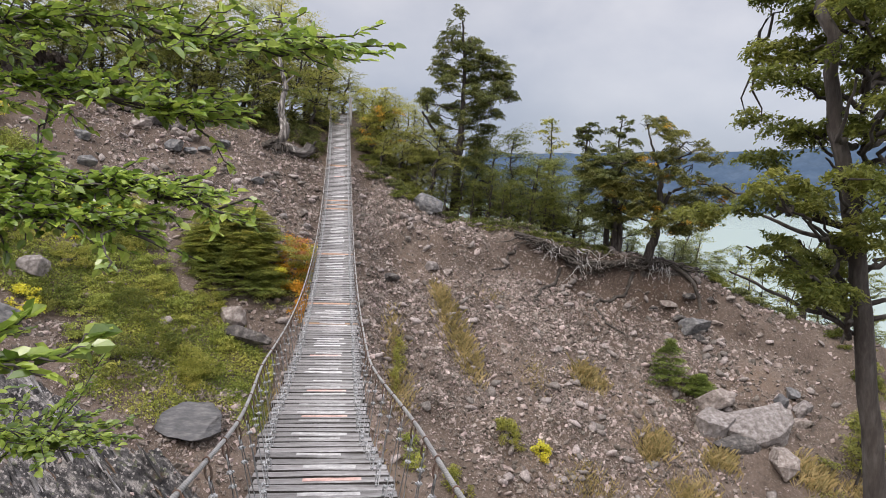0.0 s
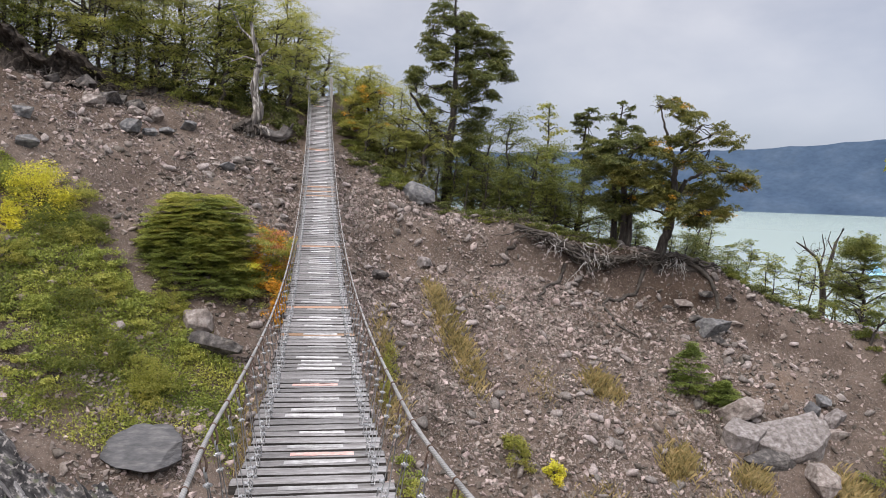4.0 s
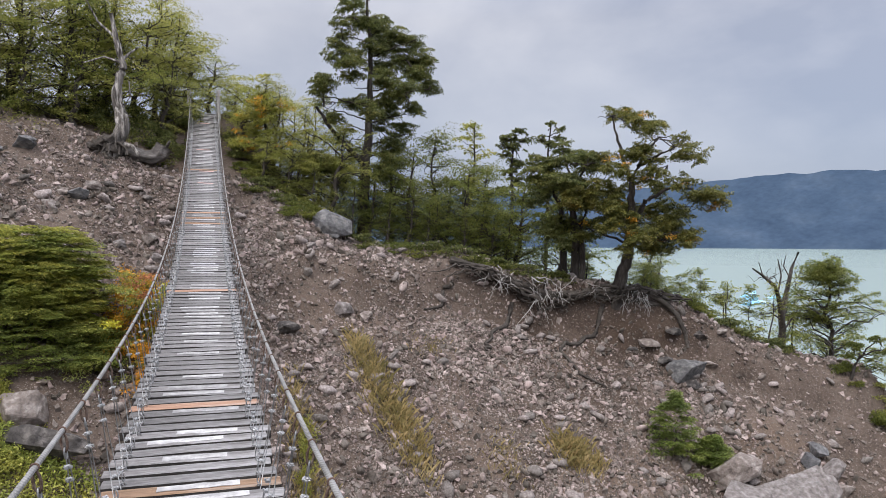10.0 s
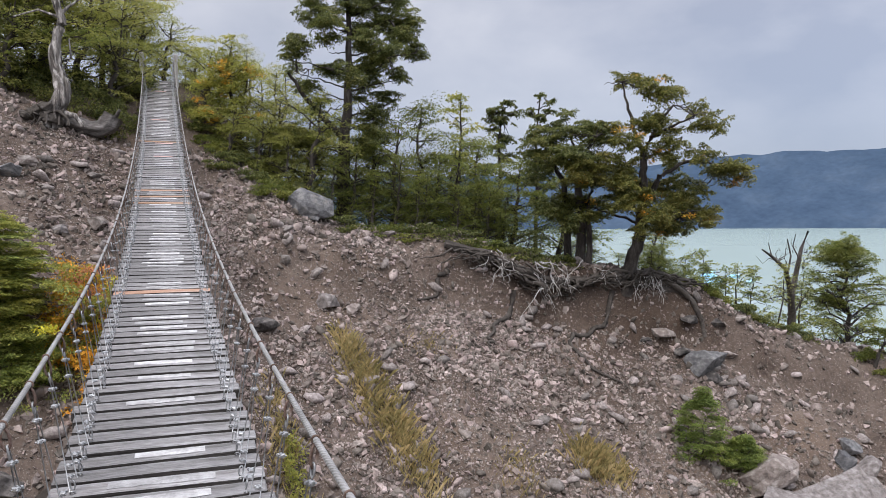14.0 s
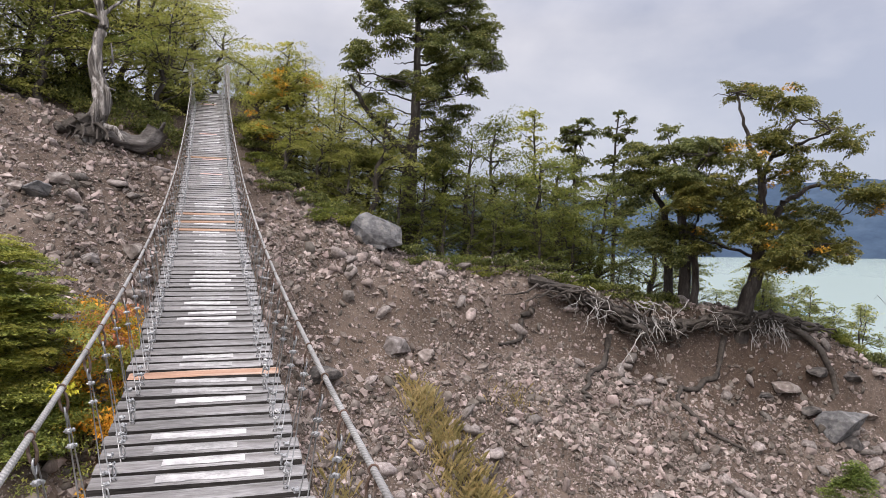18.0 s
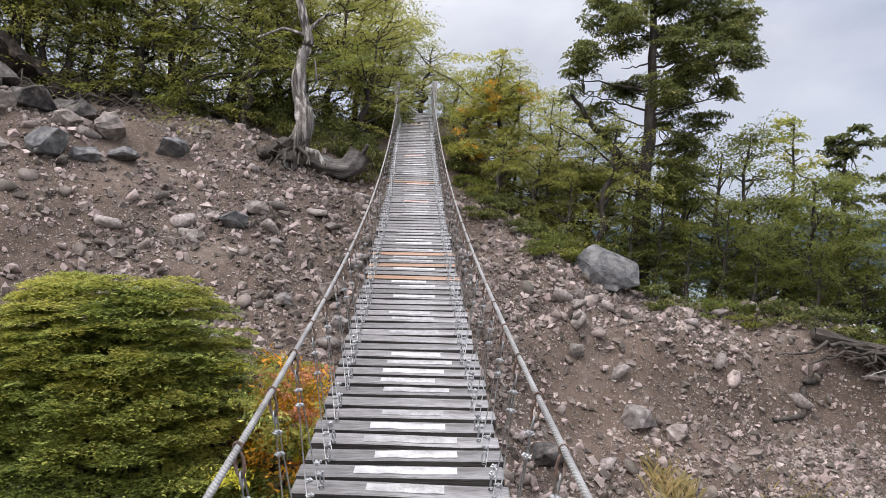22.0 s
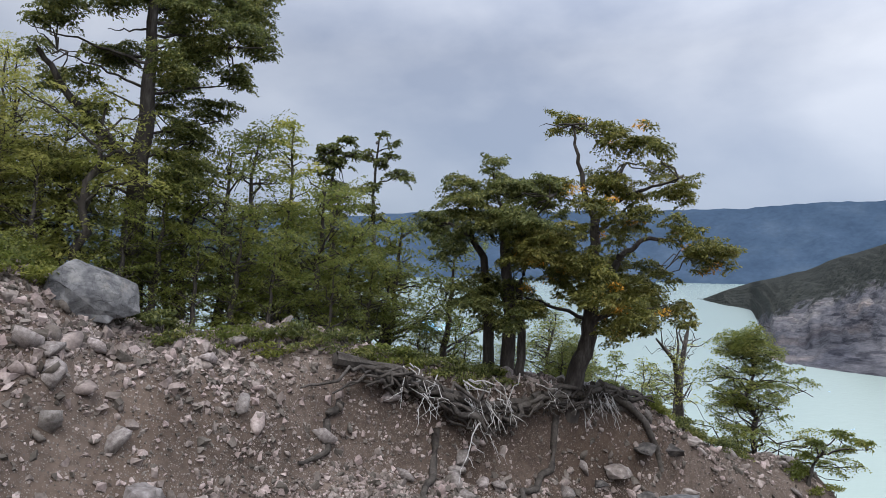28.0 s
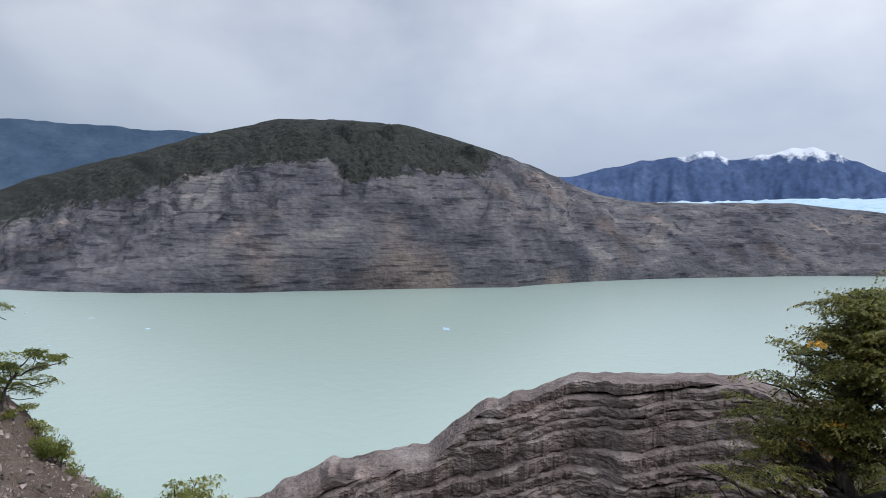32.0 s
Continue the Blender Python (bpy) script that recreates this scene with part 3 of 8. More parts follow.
def rock_shape(rng, size, sub=ICO2, chips=12, rough=0.05):
    """An angular rock: a ball cut by random planes, then roughened."""
    v = sub[0].copy()
    for _ in range(chips):
        nrm = rng.normal(0, 1, 3) * [1, 1, 0.8]
        nrm /= np.linalg.norm(nrm)
        c = rng.uniform(0.28, 0.60)
        over = np.maximum(v @ nrm - c, 0)
        v -= over[:, None] * nrm
    o = rng.uniform(0, 50, 3)
    crack = np.abs(vnoise(v[:, 0] * 1.6 + o[1], v[:, 2] * 1.6 + v[:, 1] * 0.9 + o[0], 9))
    v -= v * (0.10 * np.clip(1 - crack / 0.12, 0, 1) * (rough > 0.04))[:, None]
    v += v * (rough * (vnoise(v[:, 0] * 2.3 + o[0], v[:, 1] * 2.3 + v[:, 2] * 1.7 + o[1], 3) + 0.5 * vnoise(v[:, 0] * 6 + o[2], v[:, 2] * 6 + v[:, 1] * 4, 5)))[:, None]
    return v * np.asarray(size, float)


# ---- ground shape ----
def lattice(ix, iy, seed):
    h = (ix * 374761393 + iy * 668265263 + seed * 1274126177) & 0x7FFFFFFF
    h = ((h ^ (h >> 13)) * 1274126177) & 0x7FFFFFFF
    return ((h ^ (h >> 16)) & 0xFFFF) / 65535.0


def vnoise(x, y, seed=0):
    """Smooth value noise in -1..1 on arrays."""
    x, y = np.asarray(x, float), np.asarray(y, float)
    ix, iy = np.floor(x).astype(np.int64), np.floor(y).astype(np.int64)
    fx, fy = x - ix, y - iy
    fx, fy = fx * fx * (3 - 2 * fx), fy * fy * (3 - 2 * fy)
    a, b = lattice(ix, iy, seed), lattice(ix + 1, iy, seed)
    c, d = lattice(ix, iy + 1, seed), lattice(ix + 1, iy + 1, seed)
    return 2 * ((a + (b - a) * fx) * (1 - fy) + (c + (d - c) * fx) * fy) - 1


def fbm(x, y, octaves=4, seed=0):
    return sum(0.5 ** i * vnoise(np.asarray(x) * 2 ** i, np.asarray(y) * 2 ** i, seed + i) for i in range(octaves))


def smin(a, b, k):
    return -k * np.logaddexp(-a / k, -b / k)


def smax(a, b, k):
    return k * np.logaddexp(a / k, b / k)


LAKE = -36.0


def ground_z(x, y, rough=True):
    """Height of the ground: a far scree face capped by a wooded crest, a gully, the near bank, all falling to the lake."""
    x, y = np.asarray(x, float), np.asarray(y, float)
    xc = np.clip(x, -16, 17.4)
    right = np.maximum(x - 17.4, 0)
    face = -2.15 - 0.348 * xc + 0.704 * (y - 28) + 0.0100 * xc * xc - 0.16 * right + 0.1 * np.clip(-16 - x, 0, 60)
    top = np.interp(x, [-16, -8, -3, 0, 4, 6, 8, 10.5, 14, 16.5, 20, 24, 30, 36, 45, 80], [6.6, 4.4, 3.2, 2.5, 1.0, 0.45, 0.2, -0.45, -1.25, -2.1, -3.4, -4.6, -5.8, -9.0, -19, -50])
    slope = np.interp(x, [-16, -3, -1, 1.5, 4, 7, 30], [0.3, 0.38, 0.46, 0.42, 0.12, -0.10, -0.10])
    top = top + slope * np.minimum(y - 33, np.interp(x, [-5, -1, 2], [3.6, 7, 10])) - 0.25 * np.maximum(y - 43, 0) * np.interp(x, [-10, 5], [0.2, 2.0])
    scarp = np.clip((face - (top - 2.3)) / 0.6, 0, 1)
    face = face + np.interp(x, [-1, 3, 6, 10, 15, 19], [0, 0.9, 1.0, 1.4, 1.5, 0.8]) * scarp * scarp * (3 - 2 * scarp)
    far = smin(face, top, 0.2) - 1.1 * np.maximum(x - np.interp(y, [20, 24, 29, 32, 36, 42], [22.5, 23, 23.7, 25, 31, 35]), 0)
    gully = -9.2 - 0.16 * np.maximum(x, -14) - 0.012 * np.maximum(x - 8, 0) ** 2
    far = smax(far, gully, 0.5)
    bank = -0.35 - 0.05 * np.clip(x, -40, 60) - 0.75 * np.maximum(y - 0.2, 0) - 0.10 * np.maximum(x - 6, 0) * np.maximum(x, 0) * 0.3
    z = smax(far, bank, 0.4)
    z = np.maximum(z, LAKE - 8)
    if rough:
        near = np.exp(-((x - 2) / 60.0) ** 2 - ((y - 20) / 60.0) ** 2)
        z = z + near * (0.28 * fbm(x * 0.35, y * 0.35, 3, 7) + 0.10 * fbm(x * 1.3, y * 1.3, 3, 17))
    return z


# ---- ground, lake, far shores ----
def spread_axis(lo, hi, step, far):
    mid = np.arange(lo, hi + step * 0.5, step)
    g = step * np.cumsum(1.22 ** np.arange(1, 45))
    up, dn = hi + g[g < far - hi], lo - g[g < far + lo]
    return np.concatenate([[-far], dn[::-1], mid, up, [far]])


gx, gy = spread_axis(-17.0, 27.0, 0.2, 4500.0), spread_axis(8.0, 36.0, 0.2, 4500.0)
mx, my = np.meshgrid(gx, gy, indexing="ij")
gi, gj = np.meshgrid(np.arange(len(gx) - 1), np.arange(len(gy) - 1), indexing="ij")
gi, gj, ny = gi.ravel(), gj.ravel(), len(gy)
ground_faces = np.stack([gi * ny + gj, (gi + 1) * ny + gj, (gi + 1) * ny + gj + 1, gi * ny + gj + 1], 1)
ground = put("ground", mesh_of("ground", np.stack([mx.ravel(), my.ravel(), ground_z(mx, my).ravel()], 1), ground_faces, SOIL, True))
tagged(ground, "brown stony scree slope and gully with loose gravel", "ground", kind="structure")

WATER = bpy.data.materials.new("milky_lake_water")
WATER.use_nodes = True
wb = WATER.node_tree.nodes["Principled BSDF"]
wb.inputs["Base Color"].default_value = (0.312, 0.388, 0.342, 1)
wb.inputs["Roughness"].default_value = 0.22
wb.inputs["Specular IOR Level"].default_value = 0.35
wnoise, wbump, wtc = WATER.node_tree.nodes.new("ShaderNodeTexNoise"), WATER.node_tree.nodes.new("ShaderNodeBump"), WATER.node_tree.nodes.new("ShaderNodeNewGeometry")
wnoise.inputs["Scale"].default_value, wnoise.inputs["Detail"].default_value = 0.35, 4
wbump.inputs["Strength"].default_value, wbump.inputs["Distance"].default_value = 0.25, 0.4
WATER.node_tree.links.new(wtc.outputs["Position"], wnoise.inputs["Vector"])
WATER.node_tree.links.new(wnoise.outputs["Fac"], wbump.inputs["Height"])
WATER.node_tree.links.new(wbump.outputs["Normal"], wb.inputs["Normal"])
lake = put("water", mesh_of("water", [(-4800, -4800, LAKE), (4800, -4800, LAKE), (4800, 4800, LAKE), (-4800, 4800, LAKE)], [(0, 1, 2, 3)], WATER))
tagged(lake, "pale milky turquoise glacial lake with small ripples", "lake", kind="structure")

HOME = np.array([0.7, 21.0])


def polar_hill(name, az, rad, zfun, material, label, category, n_az, n_r, kind=""):
    """A hill standing round the lake: az in degrees from +y, rad(az, s) its distance, zfun(az, s, x, y) its height."""
    a = np.linspace(az[0], az[1], n_az)[:, None] * np.ones((1, n_r))
    s = np.linspace(0, 1, n_r)[None, :] * np.ones((n_az, 1))
    r = rad(a, s)
    x, y = HOME[0] + r * np.sin(np.radians(a)), HOME[1] + r * np.cos(np.radians(a))
    z = zfun(a, s, x, y, r)
    i, j = np.meshgrid(np.arange(n_az - 1), np.arange(n_r - 1), indexing="ij")
    i, j = i.ravel(), j.ravel()
    f = np.stack([i * n_r + j, i * n_r + j + 1, (i + 1) * n_r + j + 1, (i + 1) * n_r + j], 1)
    ob = put(name, mesh_of(name, np.stack([x.ravel(), y.ravel(), z.ravel()], 1), f, material, True))
    return tagged(ob, label, category, kind=kind)


# distance haze is mixed into the hills' own colour as blue
FAR_WOOD_HAZED = noise_mat("far_hazed_hill", [(0.042, 0.066, 0.104), (0.052, 0.080, 0.122), (0.072, 0.102, 0.145)], 0.004, 0.95, 0.0, 0.03, fine=0.12, detail=8, gloss=0.0, stretch=(1, 1, 1.5))
# the mountain's rock is tinted blue to carry the haze over the lake
SNOWY_HAZED = noise_mat("hazed_snowy_mountain", [(0.055, 0.085, 0.170), (0.066, 0.100, 0.190), (0.085, 0.122, 0.210)], 0.006, 0.9, 0, 0.03, spread=(0.36, 0.72), detail=10, gloss=0.05)
ICE = noise_mat("glacier_ice", [(0.22, 0.38, 0.50), (0.36, 0.50, 0.60), (0.48, 0.56, 0.62)], 0.02, 0.6, 0, 0.2, fine=0.15)

far_el_az = [10, 31, 36, 42, 48, 63, 71, 84, 95, 105, 112, 150]
far_el = [3.6, 4.1, 4.5, 5.05, 5.1, 5.15, 5.45, 5.6, 5.3, 4.4, 2.2, 1.2]


def far_hill_z(a, s, x, y, r):
    el = np.interp(a, far_el_az, far_el) + 0.10 * vnoise(a * 0.7, a * 0, 5) + 0.05 * vnoise(a * 2.3, a * 0, 8)
    crest = 4850 * np.tan(np.radians(el)) - LAKE
    t = np.clip(s, 0, 1)
    prof = 0.05 * np.minimum(t * 12, 1) + 0.95 * t ** 1.15
    return LAKE - 1 + crest * prof + 28 * np.sin(math.pi * t) * fbm(a * 0.9, r * 0.006, 4, 3)


polar_hill("backdrop_hills", (8, 150), lambda a, s: 4250 + 600 * s + 60 * vnoise(a * 0.25, a * 0, 4) * (1 - s), far_hill_z, FAR_WOOD_HAZED, "distant wooded mountains across the lake, coloured blue for haze", "mountain", 260, 26, "structure")

snow_az = [108, 111.2, 114.7, 118.5, 121, 123.1, 124.3, 126, 127.7, 129.9, 132.4, 134.4, 140, 150]
snow_el = [2.2, 3.1, 3.8, 4.7, 5.0, 5.5, 4.7, 4.9, 5.4, 5.7, 4.7, 3.9, 3.4, 2.5]


def snow_z(a, s, x, y, r):
    el = np.interp(a, snow_az, snow_el) + 0.12 * vnoise(a * 1.4, a * 0, 15)
    return LAKE - 1 + (4870 * np.tan(np.radians(el)) - LAKE) * s ** 1.1 + 35 * np.sin(math.pi * s) * fbm(a * 1.6, r * 0.008, 4, 23)


polar_hill("backdrop_mountain", (108, 150), lambda a, s: 4400 + 470 * s, snow_z, SNOWY_HAZED, "distant mountain with patches of snow under cloud, coloured blue for haze", "mountain", 320, 44, "structure")
# snow on the highest ground, broken by rock
mn, ml = SNOWY_HAZED.node_tree.nodes, SNOWY_HAZED.node_tree.links
m_at, m_z, m_noise, m_sum, m_amt, m_mix = mn.new("ShaderNodeNewGeometry"), mn.new("ShaderNodeSeparateXYZ"), mn.new("ShaderNodeTexNoise"), mn.new("ShaderNodeMath"), mn.new("ShaderNodeMapRange"), mn.new("ShaderNodeMixRGB")
ml.new(m_at.outputs["Position"], m_z.inputs["Vector"])
ml.new(m_at.outputs["Position"], m_noise.inputs["Vector"])
m_noise.inputs["Scale"].default_value, m_noise.inputs["Detail"].default_value, m_noise.inputs["Roughness"].default_value = 0.011, 9, 0.65
m_sum.operation = "MULTIPLY_ADD"
m_sum.inputs[1].default_value = 260.0
ml.new(m_noise.outputs["Fac"], m_sum.inputs[0])
ml.new(m_z.outputs["Z"], m_sum.inputs[2])
m_amt.inputs["From Min"].default_value, m_amt.inputs["From Max"].default_value, m_amt.inputs["To Max"].default_value = 530.0, 575.0, 0.95
ml.new(m_sum.outputs["Value"], m_amt.inputs["Value"])
m_mix.inputs["Color2"].default_value = (0.72, 0.75, 0.80, 1)
ml.new(m_amt.outputs["Result"], m_mix.inputs["Fac"])
ml.new(mn["Principled BSDF"].inputs["Base Color"].links[0].from_socket, m_mix.inputs["Color1"])
ml.new(m_mix.outputs["Color"], mn["Principled BSDF"].inputs["Base Color"])
polar_hill("glacier", (117, 150), lambda a, s: 2200 + 1700 * s, lambda a, s, x, y, r: LAKE - 2 + s ** 0.6 * (np.interp(a, [117, 121, 125, 130, 150], [125, 140, 150, 172, 180]) + 5 * fbm(a * 3, r * 0.02, 3, 31)), ICE, "pale blue glacier tongue far across the lake", "glacier", 90, 14, "structure")

# rocky island with a wooded back
isl_az = [62.6, 64.5, 66.4, 67.0, 67.8, 70, 78, 86.5, 94, 101, 108, 116.8, 125, 132, 142]
isl_shore = [1195, 1010, 880, 560, 338, 331, 316, 314, 326, 343, 364, 440, 517, 603, 720]
isl_el_az = [62.6, 64.5, 66.4, 70, 72.7, 78.2, 83.7, 89, 94.9, 99.1, 102.7, 107.5, 110.2, 112.1, 114.8, 118, 123, 128.7, 134.6, 142]
isl_el = [-1.80, -1.0, -0.29, 0.66, 1.84, 3.63, 5.6, 7.0, 7.25, 7.0, 6.2, 4.75, 3.75, 2.9, 1.85, 1.45, 1.46, 1.65, 0.98, 0.5]


def isl_rad(a, s):
    sh = np.interp(a, isl_az, isl_shore)
    depth = np.interp(a, [62.6, 66.4, 67.8, 78, 95, 115, 142], [60, 260, 620, 330, 200, 180, 240])
    return sh + depth * s * 1.25


def isl_z(a, s, x, y, r):
    el = np.interp(a, isl_el_az, isl_el) + 0.06 * vnoise(a * 1.3, a * 0, 41)
    top_r = isl_rad(a, 0.8 + 0 * s)
    crest = np.maximum(top_r * np.tan(np.radians(el)) + 1.6 - LAKE, 1.0)
    t = s / 0.8
    steep = np.interp(a, [62, 68, 74, 86, 92, 112, 130], [0.9, 1.0, 0.85, 0.55, 0.42, 0.45, 0.6])
    up = np.where(t < 1, np.clip(t, 0, 1) ** steep, np.maximum(1 - 0.5 * (t - 1), 0))
    ledge = 3.6 * fbm(a * 0.5 + crest * up * 0.01, crest * up * 0.16 + 2 * vnoise(a * 0.6, a * 0, 47), 4, 43) + 2.2 * fbm(a * 1.1, crest * up * 0.05, 3, 49)
    z = LAKE - 0.6 + crest * up + ledge * np.clip(t * 6, 0, 1) * np.clip((1 - t) * 5, 0, 1)
    # dipping ledges: flat treads and steep risers
    step = 4.5
    dip = 0.13 * y + 3.5 * vnoise(a * 0.35, r * 0.01, 53) + 1.3 * fbm(a * 1.4, z * 0.05, 3, 54)
    q = (z + dip) / step
    cut = np.floor(q) + np.clip((q - np.floor(q)) * 2.4 - 0.7, 0, 1)
    hold = np.clip(0.6 + 1.2 * fbm(a * 0.5, z * 0.03, 3, 55), 0, 0.95) * np.clip(t * 5, 0, 1) * np.clip((1 - t) * 4, 0, 1)
    return z + hold * (cut * step - dip - z)


ISLAND = noise_mat("island_granite", [(0.055, 0.055, 0.062), (0.088, 0.087, 0.096), (0.118, 0.114, 0.12), (0.17, 0.158, 0.152)], 0.022, 0.95, 0.5, 0.35, stretch=(1, 1, 1.6), fine=0.22, detail=12, gloss=0.1, spread=(0.36, 0.66))
n_, l_ = ISLAND.node_tree.nodes, ISLAND.node_tree.links
pb = n_["Principled BSDF"]
n_["Bump"].inputs["Distance"].default_value = 4.0
n_["Mapping"].inputs["Rotation"].default_value = (radians(-9), 0, 0)
# warm patches and dark seepage streaks on the cliff
rock_col = pb.inputs["Base Color"].links[0].from_socket
geo_ = n_.new("ShaderNodeNewGeometry")
for scale_, stretch_, lo_, hi_, tint_, blend_, amount_ in ((0.02, (1, 1, 1.2), 0.54, 0.68, (1.45, 1.25, 1.08, 1), "MULTIPLY", 1.0), (0.05, (1, 1, 0.16), 0.48, 0.66, (0.62, 0.64, 0.70, 1), "MULTIPLY", 0.9), (0.14, (0.35, 0.35, 3.2), 0.57, 0.64, (0.42, 0.43, 0.47, 1), "MULTIPLY", 0.95), (0.12, (0.4, 0.4, 2.6), 0.60, 0.68, (1.35, 1.32, 1.32, 1), "MULTIPLY", 0.85), (0.30, (0.22, 0.22, 2.8), 0.55, 0.60, (0.50, 0.50, 0.54, 1), "MULTIPLY", 0.6), (0.34, (0.25, 0.25, 2.6), 0.58, 0.62, (1.4, 1.34, 1.34, 1), "MULTIPLY", 0.5)):
    mp_, nz_, rg_, mx_ = n_.new("ShaderNodeMapping"), n_.new("ShaderNodeTexNoise"), n_.new("ShaderNodeMapRange"), n_.new("ShaderNodeMixRGB")
    mp_.inputs["Scale"].default_value = stretch_
    if stretch_[2] > 1.5:
        mp_.inputs["Rotation"].default_value = (radians(-9), 0, 0)
    l_.new(geo_.outputs["Position"], mp_.inputs["Vector"])
    nz_.inputs["Scale"].default_value, nz_.inputs["Detail"].default_value = scale_, 7
    l_.new(mp_.outputs["Vector"], nz_.inputs["Vector"])
    rg_.inputs["From Min"].default_value, rg_.inputs["From Max"].default_value, rg_.inputs["To Max"].default_value = lo_, hi_, amount_
    l_.new(nz_.outputs["Fac"], rg_.inputs["Value"])
    mx_.blend_type, mx_.inputs["Color2"].default_value = blend_, tint_
    l_.new(rg_.outputs["Result"], mx_.inputs["Fac"])
    l_.new(rock_col, mx_.inputs["Color1"])
    rock_col = mx_.outputs["Color"]
l_.new(rock_col, pb.inputs["Base Color"])
island = polar_hill("rocky_island", (62.6, 142), isl_rad, isl_z, ISLAND, "grey rounded granite island with dark scrub on its back", "island", 620, 130, "structure")
wood_az = [62, 66.3, 68.2, 70, 73, 76.9, 79, 82.2, 86.3, 89.3, 92.9, 94.7, 98.3, 100.2, 102.9, 105.2, 106.1, 107.5, 109, 142]
wood_el = [-4, -3.2, -2.6, -1.9, -0.9, 0.0, 0.8, 2.0, 2.9, 3.6, 3.8, 2.2, 2.95, 3.6, 3.1, 3.3, 4.5, 4.9, 6, 9]
iv = np.empty(len(island.data.vertices) * 3)
island.data.vertices.foreach_get("co", iv)
iv = iv.reshape(-1, 3)
i_az = np.degrees(np.arctan2(iv[:, 0] - HOME[0], iv[:, 1] - HOME[1]))
i_el = np.degrees(np.arctan2(iv[:, 2] - 1.6, np.hypot(iv[:, 0] - HOME[0], iv[:, 1] - HOME[1])))
island.data.attributes.new("scrub", "FLOAT", "POINT").data.foreach_set("value", i_el - np.interp(i_az, wood_az, wood_el))
s_at, s_far, s_sum, s_amt, s_mix, s_col = n_.new("ShaderNodeAttribute"), n_.new("ShaderNodeTexNoise"), n_.new("ShaderNodeMath"), n_.new("ShaderNodeMapRange"), n_.new("ShaderNodeMixRGB"), n_.new("ShaderNodeValToRGB")
s_at.attribute_name = "scrub"
s_far.inputs["Scale"].default_value, s_far.inputs["Detail"].default_value, s_far.inputs["Roughness"].default_value = 0.05, 9, 0.72
l_.new(geo_.outputs["Position"], s_far.inputs["Vector"])
s_sum.operation, s_sum.inputs[1].default_value = "MULTIPLY_ADD", 4.2
l_.new(s_far.outputs["Fac"], s_sum.inputs[0])
l_.new(s_at.outputs["Fac"], s_sum.inputs[2])
s_amt.inputs["From Min"].default_value, s_amt.inputs["From Max"].default_value = 1.95, 2.25
l_.new(s_sum.outputs["Value"], s_amt.inputs["Value"])
s_tree = n_.new("ShaderNodeTexNoise")
s_tree.inputs["Scale"].default_value, s_tree.inputs["Detail"].default_value, s_tree.inputs["Roughness"].default_value = 0.30, 6, 0.7
l_.new(geo_.outputs["Position"], s_tree.inputs["Vector"])
s_col.color_ramp.elements[0].position, s_col.color_ramp.elements[0].color = 0.36, (0.011, 0.014, 0.013, 1)
s_col.color_ramp.elements[1].position, s_col.color_ramp.elements[1].color = 0.66, (0.048, 0.050, 0.042, 1)
l_.new(s_tree.outputs["Fac"], s_col.inputs["Fac"])
l_.new(s_amt.outputs["Result"], s_mix.inputs["Fac"])
l_.new(pb.inputs["Base Color"].links[0].from_socket, s_mix.inputs["Color1"])
l_.new(s_col.outputs["Color"], s_mix.inputs["Color2"])
l_.new(s_mix.outputs["Color"], pb.inputs["Base Color"])

# layered outcrop at the mouth of the gully
slab_az = [80, 86.8, 92.5, 97, 101.8, 103.5, 105, 106.4, 112.7, 118, 123.1, 126.3, 132, 140]
slab_el = [-27, -22.3, -20.1, -19.5, -18.7, -17.1, -16.0, -14.7, -12.8, -11.8, -11.3, -11.45, -12.7, -16]


def slab_z(a, s, x, y, r):
    """Beds that follow the rounded back of the outcrop, broken into ledges, with a deep notch under the top bed."""
    el = np.interp(a, slab_az, slab_el) + 0.18 * vnoise(a * 0.8, a * 0, 61)
    crest = 48.6 * np.tan(np.radians(el)) + 0.75
    drop = 24 * np.clip(1 - s / 0.55, 0, 1) ** 0.85 * np.clip((0.55 - s) * 14, 0, 1) ** 0.5 + 30 * np.clip(s - 0.62, 0, 1) ** 1.3
    z = crest - drop
    face = np.clip((0.545 - s) * 9, 0, 1)
    for step, keep_, seed in ((1.9, 0.75, 63), (0.55, 0.55, 69)):
        bed = z - 0.55 * crest + 0.22 * step * fbm(a * 0.7, s * 7, 3, seed)
        q = bed / step
        cut = (np.floor(q) + np.clip((q - np.floor(q)) * 2.6 - 0.9, 0, 1)) * step
        hold = keep_ * np.clip(0.55 + 1.1 * fbm(a * 0.45, s * 5, 3, seed + 1), 0, 1)
        z = z + (cut - bed + 0.5 * step * 0.3) * face * hold * 0.9
    return z + (0.04 + 0.10 * face) * fbm(a * 1.2, s * 14, 3, 65) + 0.45 * face * fbm(a * 0.5, s * 8, 2, 68)


